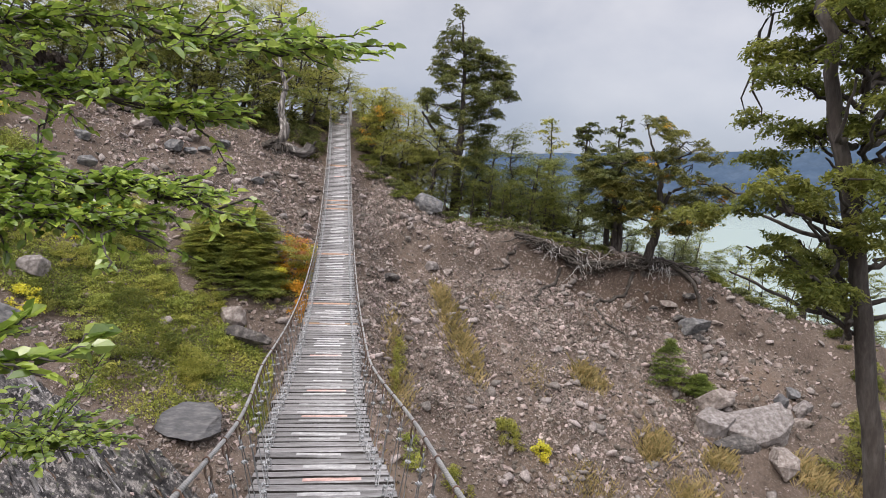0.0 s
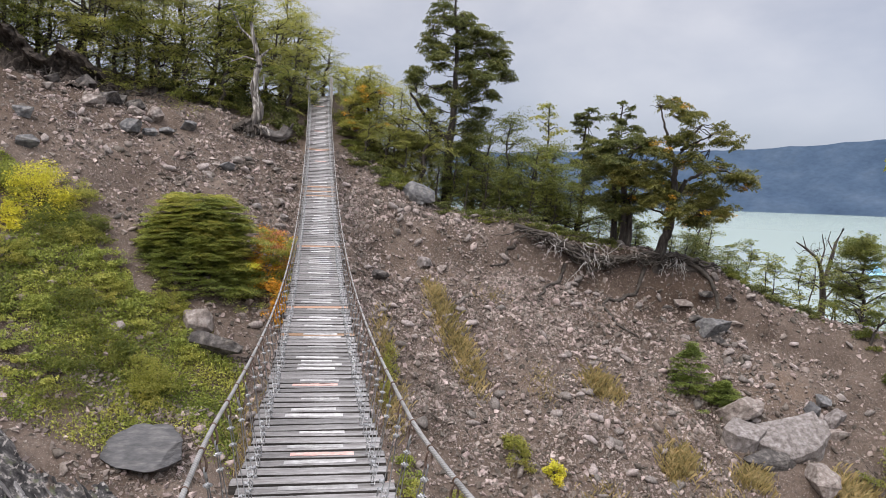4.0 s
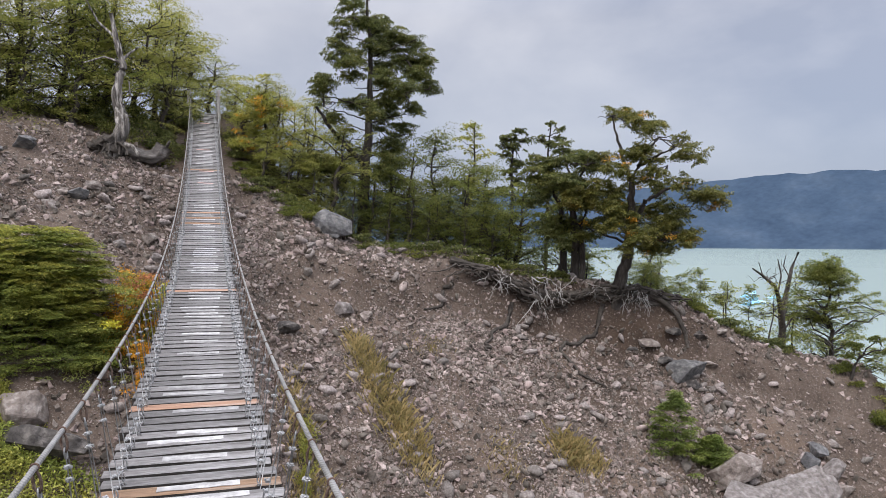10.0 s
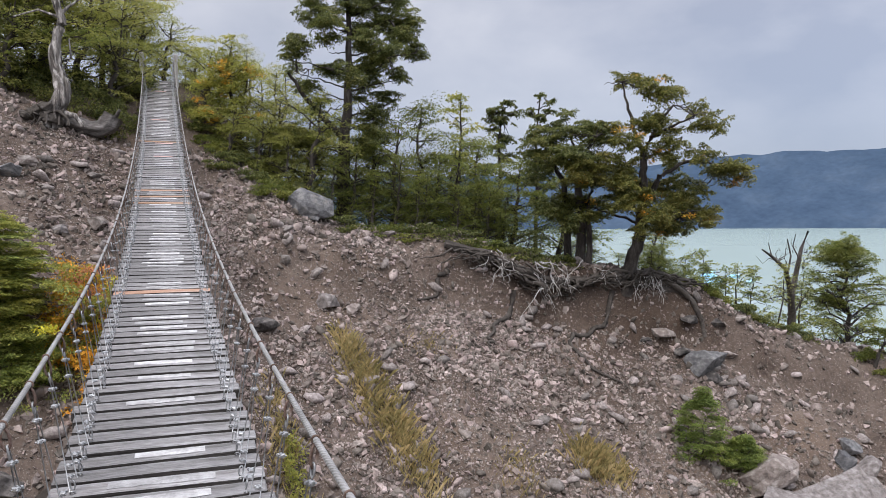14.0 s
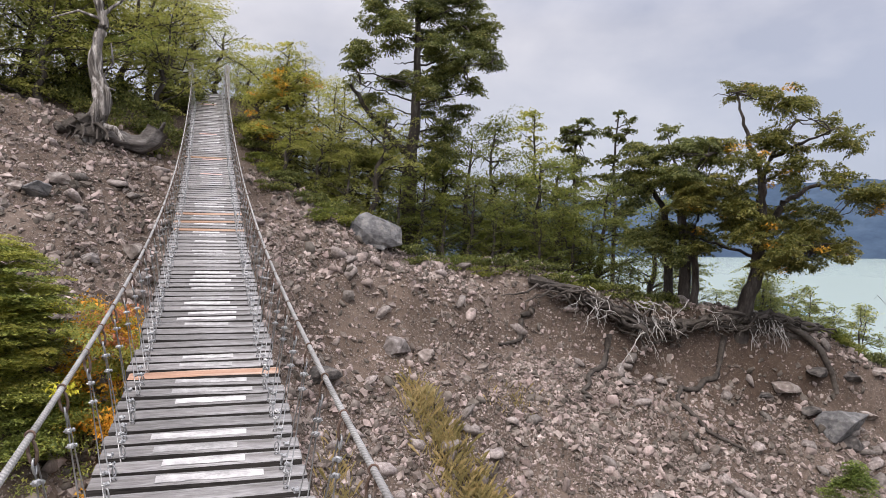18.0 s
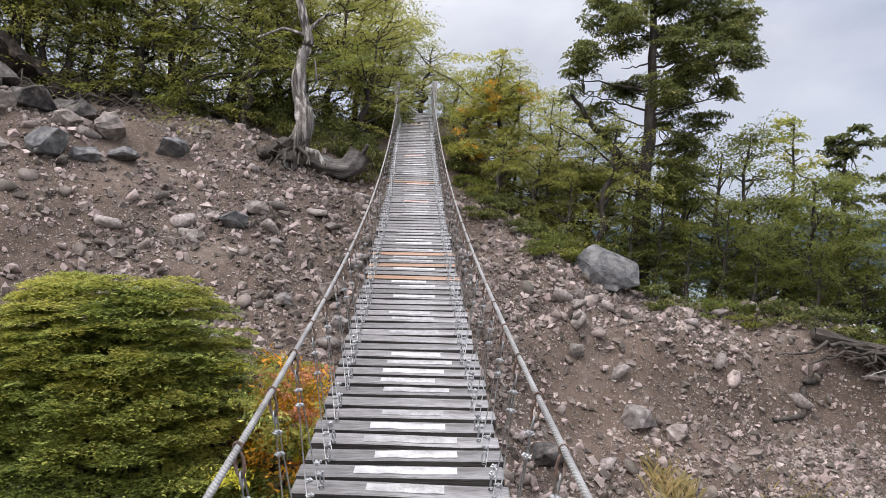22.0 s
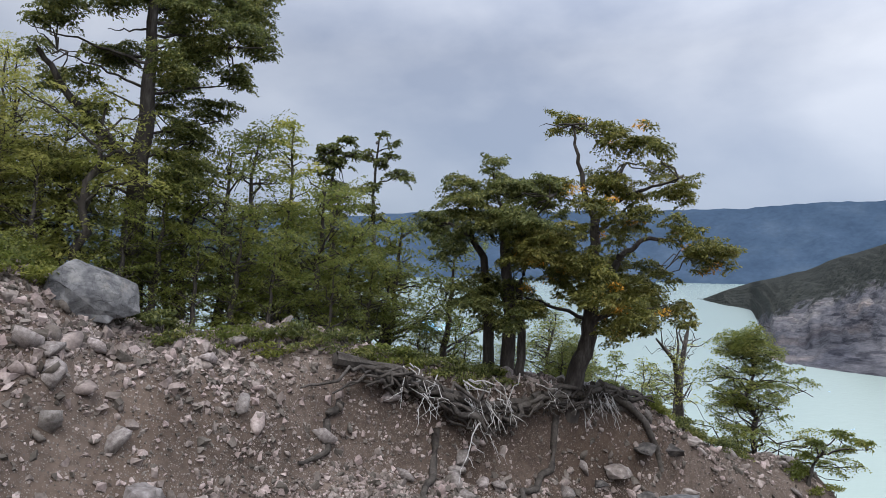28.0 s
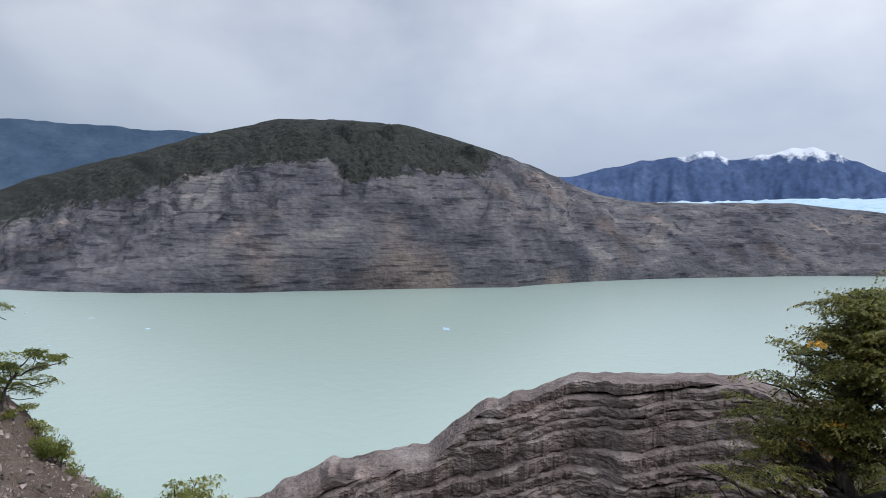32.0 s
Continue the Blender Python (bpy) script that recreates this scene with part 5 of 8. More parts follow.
def shaped_tree(name, x, y, z, axis_deg, stems, boughs, pads, leaf_mat, label, seed, leaf=0.055, tint=None, depth=0.55, swell=1.0, caps=14, cover=2.6, layers=1):
    """A tree of known habit: stems and boughs as (side, height) lines, pads as (side, height, half-width, half-thickness)."""
    rg_ = R(seed)
    u = np.array([math.cos(radians(axis_deg)), -math.sin(radians(axis_deg)), 0])
    w = np.array([math.sin(radians(axis_deg)), math.cos(radians(axis_deg)), 0])
    ob = base(name, x, y, z, label, "tree")

    def lift(line, deep):
        t = np.linspace(0, 1, len(line))
        p = np.array([u * a + np.array([0, 0, h]) for a, h in line]) + w[None] * (t * deep)[:, None]
        q = np.linspace(0, len(line) - 1, 4 * len(line))
        return np.stack([np.interp(q, np.arange(len(line)), p[:, k]) for k in range(3)], 1) + rg_.normal(0, 0.018, (len(q), 3))
    for line, r0, r1 in stems:
        wood_part(ob, "trunk", lift(line, rg_.normal(0, 0.15)), r0, r1, BARK, 9)
    ends = []
    for line, r0 in boughs:
        p = lift(line, rg_.normal(0, 0.7))
        ends.append(p[-1])
        wood_part(ob, "limb", p, r0, r0 * 0.3, BARK, 7)
    cs, rs, ns, tcs = [], [], [], []
    for a, h, ra, rh, *own in [p for p in pads for _ in range(layers)]:
        ra, rh = ra * swell, rh * swell
        deep = rg_.normal(0, depth * (1 + 0.5 * (layers > 1)))
        a, h = a + rg_.normal(0, 0.14) * (layers > 1), h + rg_.normal(0, 0.10) * (layers > 1)
        deep = own[0] + 0.3 * deep if own else deep
        c0 = u * a + w * deep + np.array([0, 0, h])
        for _ in range(caps):
            d = rg_.normal(0, 1, 3)
            d *= rg_.random() ** 0.4 * 0.8 / np.linalg.norm(d)
            c = c0 + u * d[0] * ra + w * d[1] * ra + np.array([0, 0, d[2] * rh])
            r = ra * rg_.uniform(0.22, 0.48)
            cs.append(c), rs.append((r, r, min(0.13, 0.3 * r + 0.03))), ns.append(max(10, int(cover * 3.14 * r * r / (0.85 * leaf * leaf))))
        near = min(ends, key=lambda e: float(np.linalg.norm(e - c0)))
        for _ in range(2 if np.linalg.norm(near - c0) < 1.1 else 0):
            wood_part(ob, "twig", bend(rg_, near, c0 + rg_.normal(0, 0.3, 3) * [ra, ra, rh], 5, 0.08), 0.022, 0.005, BARK, 5)
        if tint and rg_.random() < 0.5:
            tcs.append(c0 + rg_.normal(0, 0.3, 3) * [ra, ra, rh])
    put("crown", mesh_of("crown", *leaves(rg_, cs, rs, np.asarray(ns), leaf, 0.6, 1.7, True), leaf_mat), ob)
    if tcs:
        put("autumn_sprays", mesh_of("autumn_sprays", *leaves(rg_, tcs, np.full((len(tcs), 3), 0.25) * [1, 1, 0.5], np.full(len(tcs), 60), leaf), tint), ob, None, "orange autumn sprays")
    return ob


def wood_part(parent, name, pts, r0, r1, material, sides=6, label=""):
    pts = np.asarray(pts, float)
    return put(name, mesh_of(name, *tube(pts, np.linspace(r0, r1, len(pts)), sides), material, True), parent, None, label)


TALL_TOP = [(0.1, 10.1, 0.4, 0.3), (-0.25, 9.6, 0.5, 0.25), (0.5, 9.3, 0.6, 0.25), (-0.5, 9.1, 0.6, 0.25), (0.9, 8.8, 0.6, 0.25), (-0.95, 8.5, 0.6, 0.25), (0.2, 8.6, 0.6, 0.25), (1.6, 8.3, 0.7, 0.25), (2.4, 8.0, 0.6, 0.22), (-1.15, 7.8, 0.6, 0.25), (0.6, 7.9, 0.8, 0.25), (2.0, 7.4, 0.8, 0.25), (-0.6, 7.4, 0.7, 0.25), (1.0, 7.2, 0.8, 0.25), (2.8, 7.0, 0.5, 0.2), (3.0, 6.3, 0.55, 0.2)]
TALL_LOW = [(2.2, 6.7, 0.7, 0.2), (1.2, 6.3, 0.8, 0.25), (-0.65, 6.7, 0.7, 0.25), (-1.55, 6.15, 0.7, 0.25), (-2.3, 6.1, 0.5, 0.2), (2.0, 5.9, 0.7, 0.22), (-1.7, 5.5, 0.5, 0.2), (-0.5, 5.8, 0.7, 0.25), (0.95, 5.5, 0.8, 0.25), (2.2, 5.4, 0.5, 0.2), (-1.0, 5.0, 0.5, 0.2), (0.6, 5.0, 0.7, 0.25), (1.7, 4.5, 0.7, 0.25), (1.3, 4.0, 0.8, 0.25), (-0.9, 4.2, 0.5, 0.2), (-1.8, 3.2, 0.7, 0.3), (1.0, 3.0, 0.8, 0.3)]
TALL = [(0.86 * a, h, 0.95 * q, 1.7 * s) for a, h, q, s in TALL_TOP + TALL_LOW]
shaped_tree("tall_beech_tree", 5.7, 36.2, 0.3, 15, [([(0.0, -0.4), (0.0, 2.0), (0.1, 3.5), (0.22, 4.6), (0.28, 6.0), (0.25, 8.0), (0.1, 10.1)], 0.27, 0.04), ([(0.1, 3.2), (-0.6, 3.9), (-1.3, 4.7), (-1.8, 5.5)], 0.13, 0.05)],
            [([(0.2, h - 0.35 - 0.1 * abs(a)), (0.2 + (a - 0.2) * 0.5, h - 0.28), (a, h - 0.08)], 0.022 + 0.008 * abs(a)) for a, h, q, s in TALL], TALL, LEAF_DARK, "tall dark beech with tiered wind-shaped foliage on the crest", 11, leaf=0.05, depth=0.85, swell=1.05, caps=15, cover=1.5, layers=2)
FRONT_PADS = [(-0.3, 3.6, 0.9, 0.35, -1.7), (0.3, 3.2, 0.8, 0.3, -1.4), (-0.8, 3.2, 0.8, 0.3, -1.3), (0.2, 2.5, 0.7, 0.3, -1.6), (1.3, 2.2, 0.8, 0.3, -1.0), (1.5, 4.1, 0.65, 0.3, -0.7), (0.7, 4.9, 0.65, 0.3, -0.9), (1.0, 5.4, 0.65, 0.3, 0.6), (0.4, 4.3, 0.6, 0.3, -1.3), (1.2, 2.6, 0.8, 0.35, 1.4), (1.8, 2.2, 0.8, 0.35, 1.2), (0.9, 1.7, 0.7, 0.3, 1.5), (2.0, 2.9, 0.6, 0.3, 1.0), (0.4, 2.9, 0.8, 0.35, 1.3), (1.0, 3.4, 0.65, 0.3, 1.6), (1.6, 1.7, 0.6, 0.3, 0.4), (0.8, 4.0, 0.6, 0.3, 1.2)]
shaped_tree("gnarled_beech_tree", 14.0, 31.1, -1.4, 53, [([(-0.05, -0.4), (0.0, 0.0), (0.2, 0.7), (0.45, 1.6), (0.52, 2.6), (0.54, 3.4), (0.54, 4.2)], 0.27, 0.10), ([(0.5, 2.3), (0.85, 2.9), (1.15, 3.4)], 0.12, 0.08)],
            [([(0.54, 4.1), (0.25, 5.0), (0.1, 5.7), (0.0, 6.4)], 0.08), ([(0.54, 4.1), (0.9, 5.0), (1.3, 5.7)], 0.08), ([(0.8, 4.6), (1.6, 4.9), (2.3, 5.1)], 0.06), ([(0.6, 3.9), (1.1, 4.4), (1.5, 4.7)], 0.05), ([(1.15, 3.4), (1.7, 3.8), (2.4, 3.8), (2.9, 3.5)], 0.07), ([(0.45, 2.1), (-0.3, 2.9), (-1.0, 3.3)], 0.08), ([(0.4, 1.9), (-0.8, 2.3), (-1.7, 2.5)], 0.05), ([(0.45, 1.8), (1.2, 2.2), (1.9, 2.2)], 0.07)],
            [(0.0, 6.65, 0.6, 0.4), (1.4, 6.0, 0.85, 0.45), (1.9, 5.6, 0.5, 0.35), (2.5, 5.05, 0.75, 0.5), (1.5, 4.65, 0.5, 0.3), (2.9, 3.45, 0.85, 0.42), (2.3, 3.9, 0.6, 0.35), (3.3, 3.2, 0.45, 0.3), (-0.4, 3.7, 0.95, 0.5), (-1.1, 3.4, 0.75, 0.4), (-0.2, 3.15, 0.85, 0.4), (-1.8, 2.6, 0.85, 0.35), (0.0, 2.6, 0.6, 0.35), (1.7, 2.4, 0.85, 0.45), (1.3, 2.0, 0.75, 0.4), (2.3, 2.0, 0.6, 0.35), (0.8, 2.6, 0.65, 0.35), (1.0, 1.6, 0.5, 0.3), (-0.3, 4.9, 0.45, 0.3), (0.9, 6.2, 0.5, 0.3), (-0.9, 2.2, 0.6, 0.3)] + FRONT_PADS,
            LEAF_OLIVE, "gnarled leaning beech with bared roots at the scarp edge", 23, tint=LEAF_ORANGE, leaf=0.05, swell=0.98, caps=9, cover=1.7, layers=2)
shaped_tree("flat_topped_beech_tree", 12.8, 32.0, -0.9, 49, [([(0.0, -0.4), (0.05, 1.5), (-0.1, 3.0), (-0.15, 3.8)], 0.19, 0.07), ([(-0.4, -0.4), (-0.45, 1.6), (-0.6, 2.8), (-0.95, 3.4)], 0.15, 0.06), ([(0.3, -0.4), (0.35, 1.2), (0.25, 2.2)], 0.12, 0.07)],
            [([(-0.15, 3.6), (-0.3, 4.3), (-0.4, 4.8)], 0.05), ([(-0.1, 3.2), (0.5, 3.9), (0.9, 4.1)], 0.06), ([(-0.9, 3.3), (-1.4, 3.6), (-1.9, 3.7)], 0.05), ([(-0.3, 3.2), (-0.8, 3.8), (-1.1, 4.1)], 0.05), ([(0.25, 2.1), (0.5, 3.0), (0.4, 3.5)], 0.05), ([(-0.45, 1.4), (-1.0, 1.8)], 0.04)],
            [(-0.4, 4.9, 0.55, 0.3), (0.1, 4.35, 1.0, 0.4), (-1.0, 4.1, 0.85, 0.4), (-1.8, 3.7, 0.65, 0.35), (0.8, 4.2, 0.6, 0.35), (-0.6, 3.6, 1.0, 0.4), (-1.3, 3.0, 0.55, 0.3), (0.3, 3.5, 0.75, 0.35), (1.05, 3.8, 0.35, 0.25), (-0.7, 1.9, 0.8, 0.35), (0.0, 2.1, 0.55, 0.3), (-0.2, 1.2, 0.6, 0.3), (-1.6, 3.3, 0.5, 0.25), (0.5, 1.5, 0.6, 0.3)],
            LEAF_DARK, "flat-topped dark beech behind bared roots", 31, leaf=0.05, swell=1.1, caps=8, cover=1.9, layers=2)
airy = lambda f: 1.25 * (1.15 - f) ** 0.5 * (0.7 + 0.3 * math.sin(f * 16))
tree("slim_beech_tree", 11.5, 40.0, grow(R(42), 7.9, 0.14, airy, 34, 0.42, 90, 0.085, 0.25, (0.2, 0), 0.3), LEAF_LIGHT, "slim airy pale beech with thinning leaves", group="slim trees on the crest", z=float(ground_z(11.5, 40.0, False)))
TUFTS_A = [(0.5, 6.0, 0.45, 0.15), (0.0, 5.7, 0.6, 0.25), (0.7, 5.6, 0.4, 0.15), (-0.5, 5.4, 0.4, 0.2), (0.2, 5.2, 0.7, 0.25), (-0.3, 4.9, 0.5, 0.2), (0.3, 4.5, 0.7, 0.25), (-0.2, 4.1, 0.6, 0.25), (0.4, 3.6, 0.7, 0.3), (-0.4, 3.1, 0.7, 0.3), (0.3, 2.5, 0.8, 0.3), (-0.3, 1.8, 0.8, 0.3), (0.4, 1.1, 0.9, 0.3)]
TUFTS_B = [(0.25, 6.6, 0.38, 0.22), (0.65, 6.3, 0.35, 0.18), (-0.25, 5.85, 0.5, 0.25), (0.65, 5.9, 0.4, 0.18), (0.3, 5.5, 0.5, 0.22), (-0.2, 4.6, 0.6, 0.25), (0.9, 5.1, 0.6, 0.2), (-0.25, 3.9, 0.55, 0.22), (0.3, 3.3, 0.7, 0.3), (-0.4, 2.9, 0.6, 0.3), (0.6, 2.4, 0.8, 0.3), (0.0, 1.8, 0.8, 0.3), (0.8, 1.2, 0.9, 0.3)]
for x, y, tufts_, seed in ((14.3, 41.8, TUFTS_A, 43), (16.4, 42.1, TUFTS_B, 44)):
    z0 = float(ground_z(x, y, False))
    high_ = tufts_[0][1]
    shaped_tree("slim_beech_tree", x, y, z0, 25, [([(0.0, -0.4), (-0.05, 1.5), (0.05, 3.0 - z0), (0.0, 4.4 - z0), (0.2, high_ - z0)], 0.13, 0.03)],
                [([(0.05, h - 0.3 - z0), (0.5 * a, h - 0.16 - z0), (a, h - 0.05 - z0)], 0.035) for a, h, q, s in tufts_], [(a, h - z0, q, s) for a, h, q, s in tufts_], LEAF_DARK, "slim dark beech with separate umbrella tufts", seed, leaf=0.08, swell=1.05, caps=10, depth=0.3)
# pointed tree and dead tree at the end of the ridge
tree("pointed_beech_tree", 23.7, 31.0, grow(R(51), 4.5, 0.11, lambda f: 2.5 * (1.05 - f) ** 0.7 + 0.15, 125, 0.44, 260, 0.045, 0.04, (-0.2, 0), 0.3), LEAF, "yellowish green pointed beech on the slope end")

for k, (x, y, h) in enumerate([(22.9, 33.4, 3.4), (25.2, 34.6, 4.2), (20.2, 33.0, 2.6), (21.5, 36.5, 3.3), (23.4, 37.2, 3.6), (24.8, 37.0, 3.8), (26.5, 36.5, 3.6), (19.6, 35.3, 2.6)]):
    tree("beech_sapling", x, y, grow(R(56 + k), h, 0.05, lambda f: (0.9 if k < 3 else 1.2) * (1.1 - f) ** 0.6, 24 if k < 3 else 44, 0.28, 80 if k < 3 else 110, 0.045, 0.2, (0.15, 0), 0.25), LEAF_MID if k < 3 else LEAF, "thin airy beech sapling beside a dead tree", group="saplings on the slope end")

# forest behind the crest: a few grown forms, copied
forms = []
for k, (h, w, mat_, pads, nm) in enumerate([(7.4, 2.3, LEAF_LIGHT, 50, "beech_tree"), (6.6, 2.1, LEAF_LIGHT, 46, "beech_tree"), (5.4, 2.1, LEAF_MID, 44, "beech_tree"), (4.6, 2.0, LEAF_MID, 40, "beech_tree"), (7.0, 1.9, LEAF_LIGHT, 42, "beech_tree"), (3.6, 1.8, LEAF_MID, 34, "beech_tree"), (5.4, 2.1, LEAF, 44, "beech_tree"), (4.6, 2.0, LEAF, 40, "beech_tree"), (3.6, 1.8, LEAF, 36, "beech_tree")]):
    lab = {LEAF: "dark green beech tree", LEAF_LIGHT: "yellow-green thinning beech tree", LEAF_MID: "bright green beech tree"}[mat_] + " in the wood behind the crest"
    forms.append(((h, w, pads, mat_, lab, nm, 70 + k)))
rf = R(77)
# each tree: place, form, size
HILL_TREES = [(-12.6, 34.6, 2, 1.15), (-8.2, 35.4, 1, 1.0), (-6.8, 36.8, 0, 1.05), (-5.2, 36.0, 2, 1.1), (-4.5, 41, 4, 1.1), (-6.0, 34.9, 3, 0.75), (-4.6, 35.0, 5, 0.9), (-5.0, 37.5, 3, 1.0), (-7.6, 36.0, 3, 1.0), (-10.2, 35.6, 3, 1.0), (-12.0, 35.2, 2, 1.0), (-9.0, 35.0, 2, 0.95), (-6.6, 35.6, 2, 0.95), (-4.2, 36.4, 3, 1.0), (-14.4, 34.6, 2, 1.0)]
HILL_FRONT_TREES = [(-15, 34.5, 0, 1.0), (-10.4, 35.0, 0, 0.95), (-17, 33, 0, 0.9), (-14.2, 34.1, 3, 0.9), (-11.6, 34.6, 5, 1.0), (-9.4, 34.9, 3, 0.8), (-7.4, 35.2, 5, 0.95), (-13.0, 34.2, 5, 0.9), (-8.6, 35.0, 5, 0.8), (-12.2, 34.4, 1, 0.8), (-9.9, 34.7, 1, 0.7), (-8.0, 35.0, 1, 0.6)]
BRIDGE_TREES = [(-3.9, 37.5, 1, 1.0), (-1.7, 38.5, 2, 1.1), (-2.4, 42, 0, 1.15), (0.4, 42.5, 0, 1.0), (1.8, 40.2, 1, 0.62), (2.2, 36.6, 1, 0.55), (3.4, 37.8, 4, 0.62), (4.2, 35.2, 5, 1.0), (3.9, 40.5, 1, 0.8), (0.9, 37.2, 5, 0.9), (0.8, 40.6, 1, 0.75), (2.6, 39.0, 4, 0.6), (3.2, 42.0, 1, 0.75), (3.0, 35.4, 5, 0.6), (-3.3, 36.0, 1, 0.6), (-1.8, 36.6, 3, 0.8), (-2.4, 40.0, 1, 0.9), (-0.4, 40.4, 5, 0.8), (0.7, 41.2, 5, 0.9), (-1.3, 41.0, 3, 0.8), (-2.9, 37.6, 3, 0.95)]
LAKE_TREES = [(8.3, 36.6, 2, 0.95), (7.4, 38.8, 1, 0.8), (10.6, 36.2, 2, 0.8), (6.0, 39.5, 3, 1.0), (4.6, 38.6, 1, 0.7), (5.0, 37.6, 3, 0.7), (6.8, 37.0, 5, 0.9), (11.4, 38.0, 3, 0.9), (15.4, 36.6, 5, 0.55)]
CREST_TREES = [(7.2, 35.4, 3, 0.95), (9.2, 35.0, 5, 1.1), (11.6, 35.4, 5, 1.05), (13.6, 35.4, 5, 1.0), (8.0, 34.6, 5, 0.6), (10.2, 34.4, 5, 0.6), (16.6, 35.6, 5, 0.45), (17.3, 34.6, 3, 0.72), (18.5, 35.5, 3, 0.75), (16.6, 33.6, 5, 0.55), (6.4, 35.6, 5, 0.95), (8.8, 35.8, 5, 0.95), (10.2, 35.4, 5, 0.9), (7.0, 34.6, 5, 0.7), (4.9, 34.6, 5, 0.55), (5.6, 35.2, 5, 0.7), (6.2, 34.4, 5, 0.5), (7.6, 34.0, 5, 0.5), (9.0, 34.0, 5, 0.5), (9.8, 34.8, 5, 0.7), (10.9, 34.6, 5, 0.7), (11.9, 34.3, 5, 0.35), (12.7, 34.8, 5, 0.35), (13.6, 34.2, 5, 0.32), (14.6, 34.8, 5, 0.32), (8.3, 37.2, 5, 1.0), (9.9, 37.0, 5, 1.0), (3.8, 36.0, 5, 0.75), (1.7, 35.0, 5, 0.5), (2.6, 35.3, 5, 0.55), (3.5, 34.9, 5, 0.55), (3.2, 36.8, 5, 0.8), (4.4, 36.7, 5, 0.8), (1.5, 38.4, 5, 0.8), (15.0, 32.3, 5, 0.36), (15.9, 32.5, 5, 0.42), (16.5, 32.9, 5, 0.42), (17.3, 33.5, 5, 0.45), (13.7, 33.0, 5, 0.34)]
spots = HILL_TREES + HILL_FRONT_TREES + BRIDGE_TREES + LAKE_TREES + CREST_TREES
g = grow(R(61), 3.7, 0.11, lambda f: 1.5 * (1.1 - f) ** 0.6, 40, 0.5, 230, 0.055, 0.2, (0.1, 0), 0.34)
tree("autumn_beech_tree", 1.9, 36.2, g, LEAF_LIGHT, "thin yellowing beech with orange sprays near the bridge end", extra=(orange_bits(R(62), 26, (-1.2, -1.0, 1.0), (1.2, 0.8, 3.0), 0.05), LEAF_ORANGE))
first = {}
for x, y, k, s in spots:
    z = float(ground_z(x, y, False)) - 0.05
    k = {1: 6, 2: 6, 3: 7, 5: 8}.get(k, k) if x > 4.5 or (x < -3 and (x * 7.3) % 1 < 0.35) else k
    s = min(s, (float(np.interp(x, [-8, -4, -2, -0.5, 0.4, 2.2, 4, 6, 9], [16, 12.6, 10.8, 9.6, 7.4, 7.0, 6.9, 6.5, 6.3])) + 0.18 * max(-2.0, min(2.5, y - 40)) * (x > 0) - z) / forms[k][0])
    if s < 0.25:
        continue
    if k not in first:
        h, w, pads, mat_, lab, nm, seed = forms[k]
        g = grow(R(seed), h, 0.13, lambda f: 1.22 * w * (0.62 + 0.38 * math.sin(3.1 * min(1, f * 1.05))) * (1.08 - f) ** 0.3 * (0.8 + 0.2 * math.sin(f * 17 + seed)), int(pads * 0.9), 0.70, 150, 0.056, 0.10, (0.6, 0.1), 0.19)
        first[k] = tree(nm, x, y, g, mat_, lab, group="wood behind the crest", z=z)
        first[k].scale = (s, s, s)
    else:
        src = first[k]
        c = copy_thing(src, pose(x, y, z, 0, 0, rf.uniform(-50, 50)))
        c.scale = (s * rf.uniform(0.9, 1.1), s * rf.uniform(0.9, 1.1), s * rf.uniform(0.92, 1.08))


# ---- rocks ----
def rock(x, y, size, material, label, seed, turn=0.0, tilt=0.0, sink=0.35, name="rock", sub=ICO4, chips=9, z=None, group="", corners=None):
    rg = R(seed)
    z = float(ground_z(x, y)) if z is None else z
    ob = put(name, mesh_of(name, *broken_rock(rg, np.array(size) * (0.72 if sub is ICO2 else 0.95), corners or (15 if sub is ICO2 else 18), 2 if sub is ICO2 else 3, 0.10 if sub is ICO2 else 0.06, 0.016 if corners else 0.04), material), None, pose(x, y, z + size[2] * (1 - 2 * sink) * 0.8, tilt, 0, turn))
    return tagged(ob, label, "rock", group)


rock(4.0, 33.0, (0.82, 0.7, 0.60), GREY_ROCK, "large grey boulder on the crest of the scree", 118, 0, sink=0.22, name="boulder", corners=[(-1, 0, -0.2), (-0.85, -0.35, 0.5), (-0.35, -0.15, 1.0), (0.05, -0.5, 0.72), (0.15, 0.5, 0.8), (0.9, -0.25, 0.3), (1.0, 0.3, -0.1), (0.85, -0.5, -0.5), (0.3, -0.78, -0.15), (-0.35, -0.72, 0.0), (-0.9, -0.4, -0.6), (0.6, 0.6, -0.6), (-0.7, 0.6, -0.6), (-0.6, 0.55, 0.5), (0.2, -0.7, -0.8)])
rock(4.1, 30.55, (0.42, 0.34, 0.30), PALE_ROCK, "pale rounded stone on the scree", 102, 20, sink=0.15)
rock(4.75, 30.5, (0.26, 0.22, 0.18), BROWN_ROCK, "small brown stone beside a pale one", 152, 60, sink=0.2)
rock(2.2, 29.35, (0.55, 0.34, 0.24), DARK_ROCK, "dark jutting stone in the scree", 103, 0, -15, sink=0.2)
rock(15.6, 29.15, (0.92, 0.62, 0.46), GREY_ROCK, "grey square block on the scree", 104, 25, sink=0.12)
rock(15.75, 29.0, (0.5, 0.4, 0.22), DARK_ROCK, "dark ledge under a grey block", 105, 0, sink=0.3)
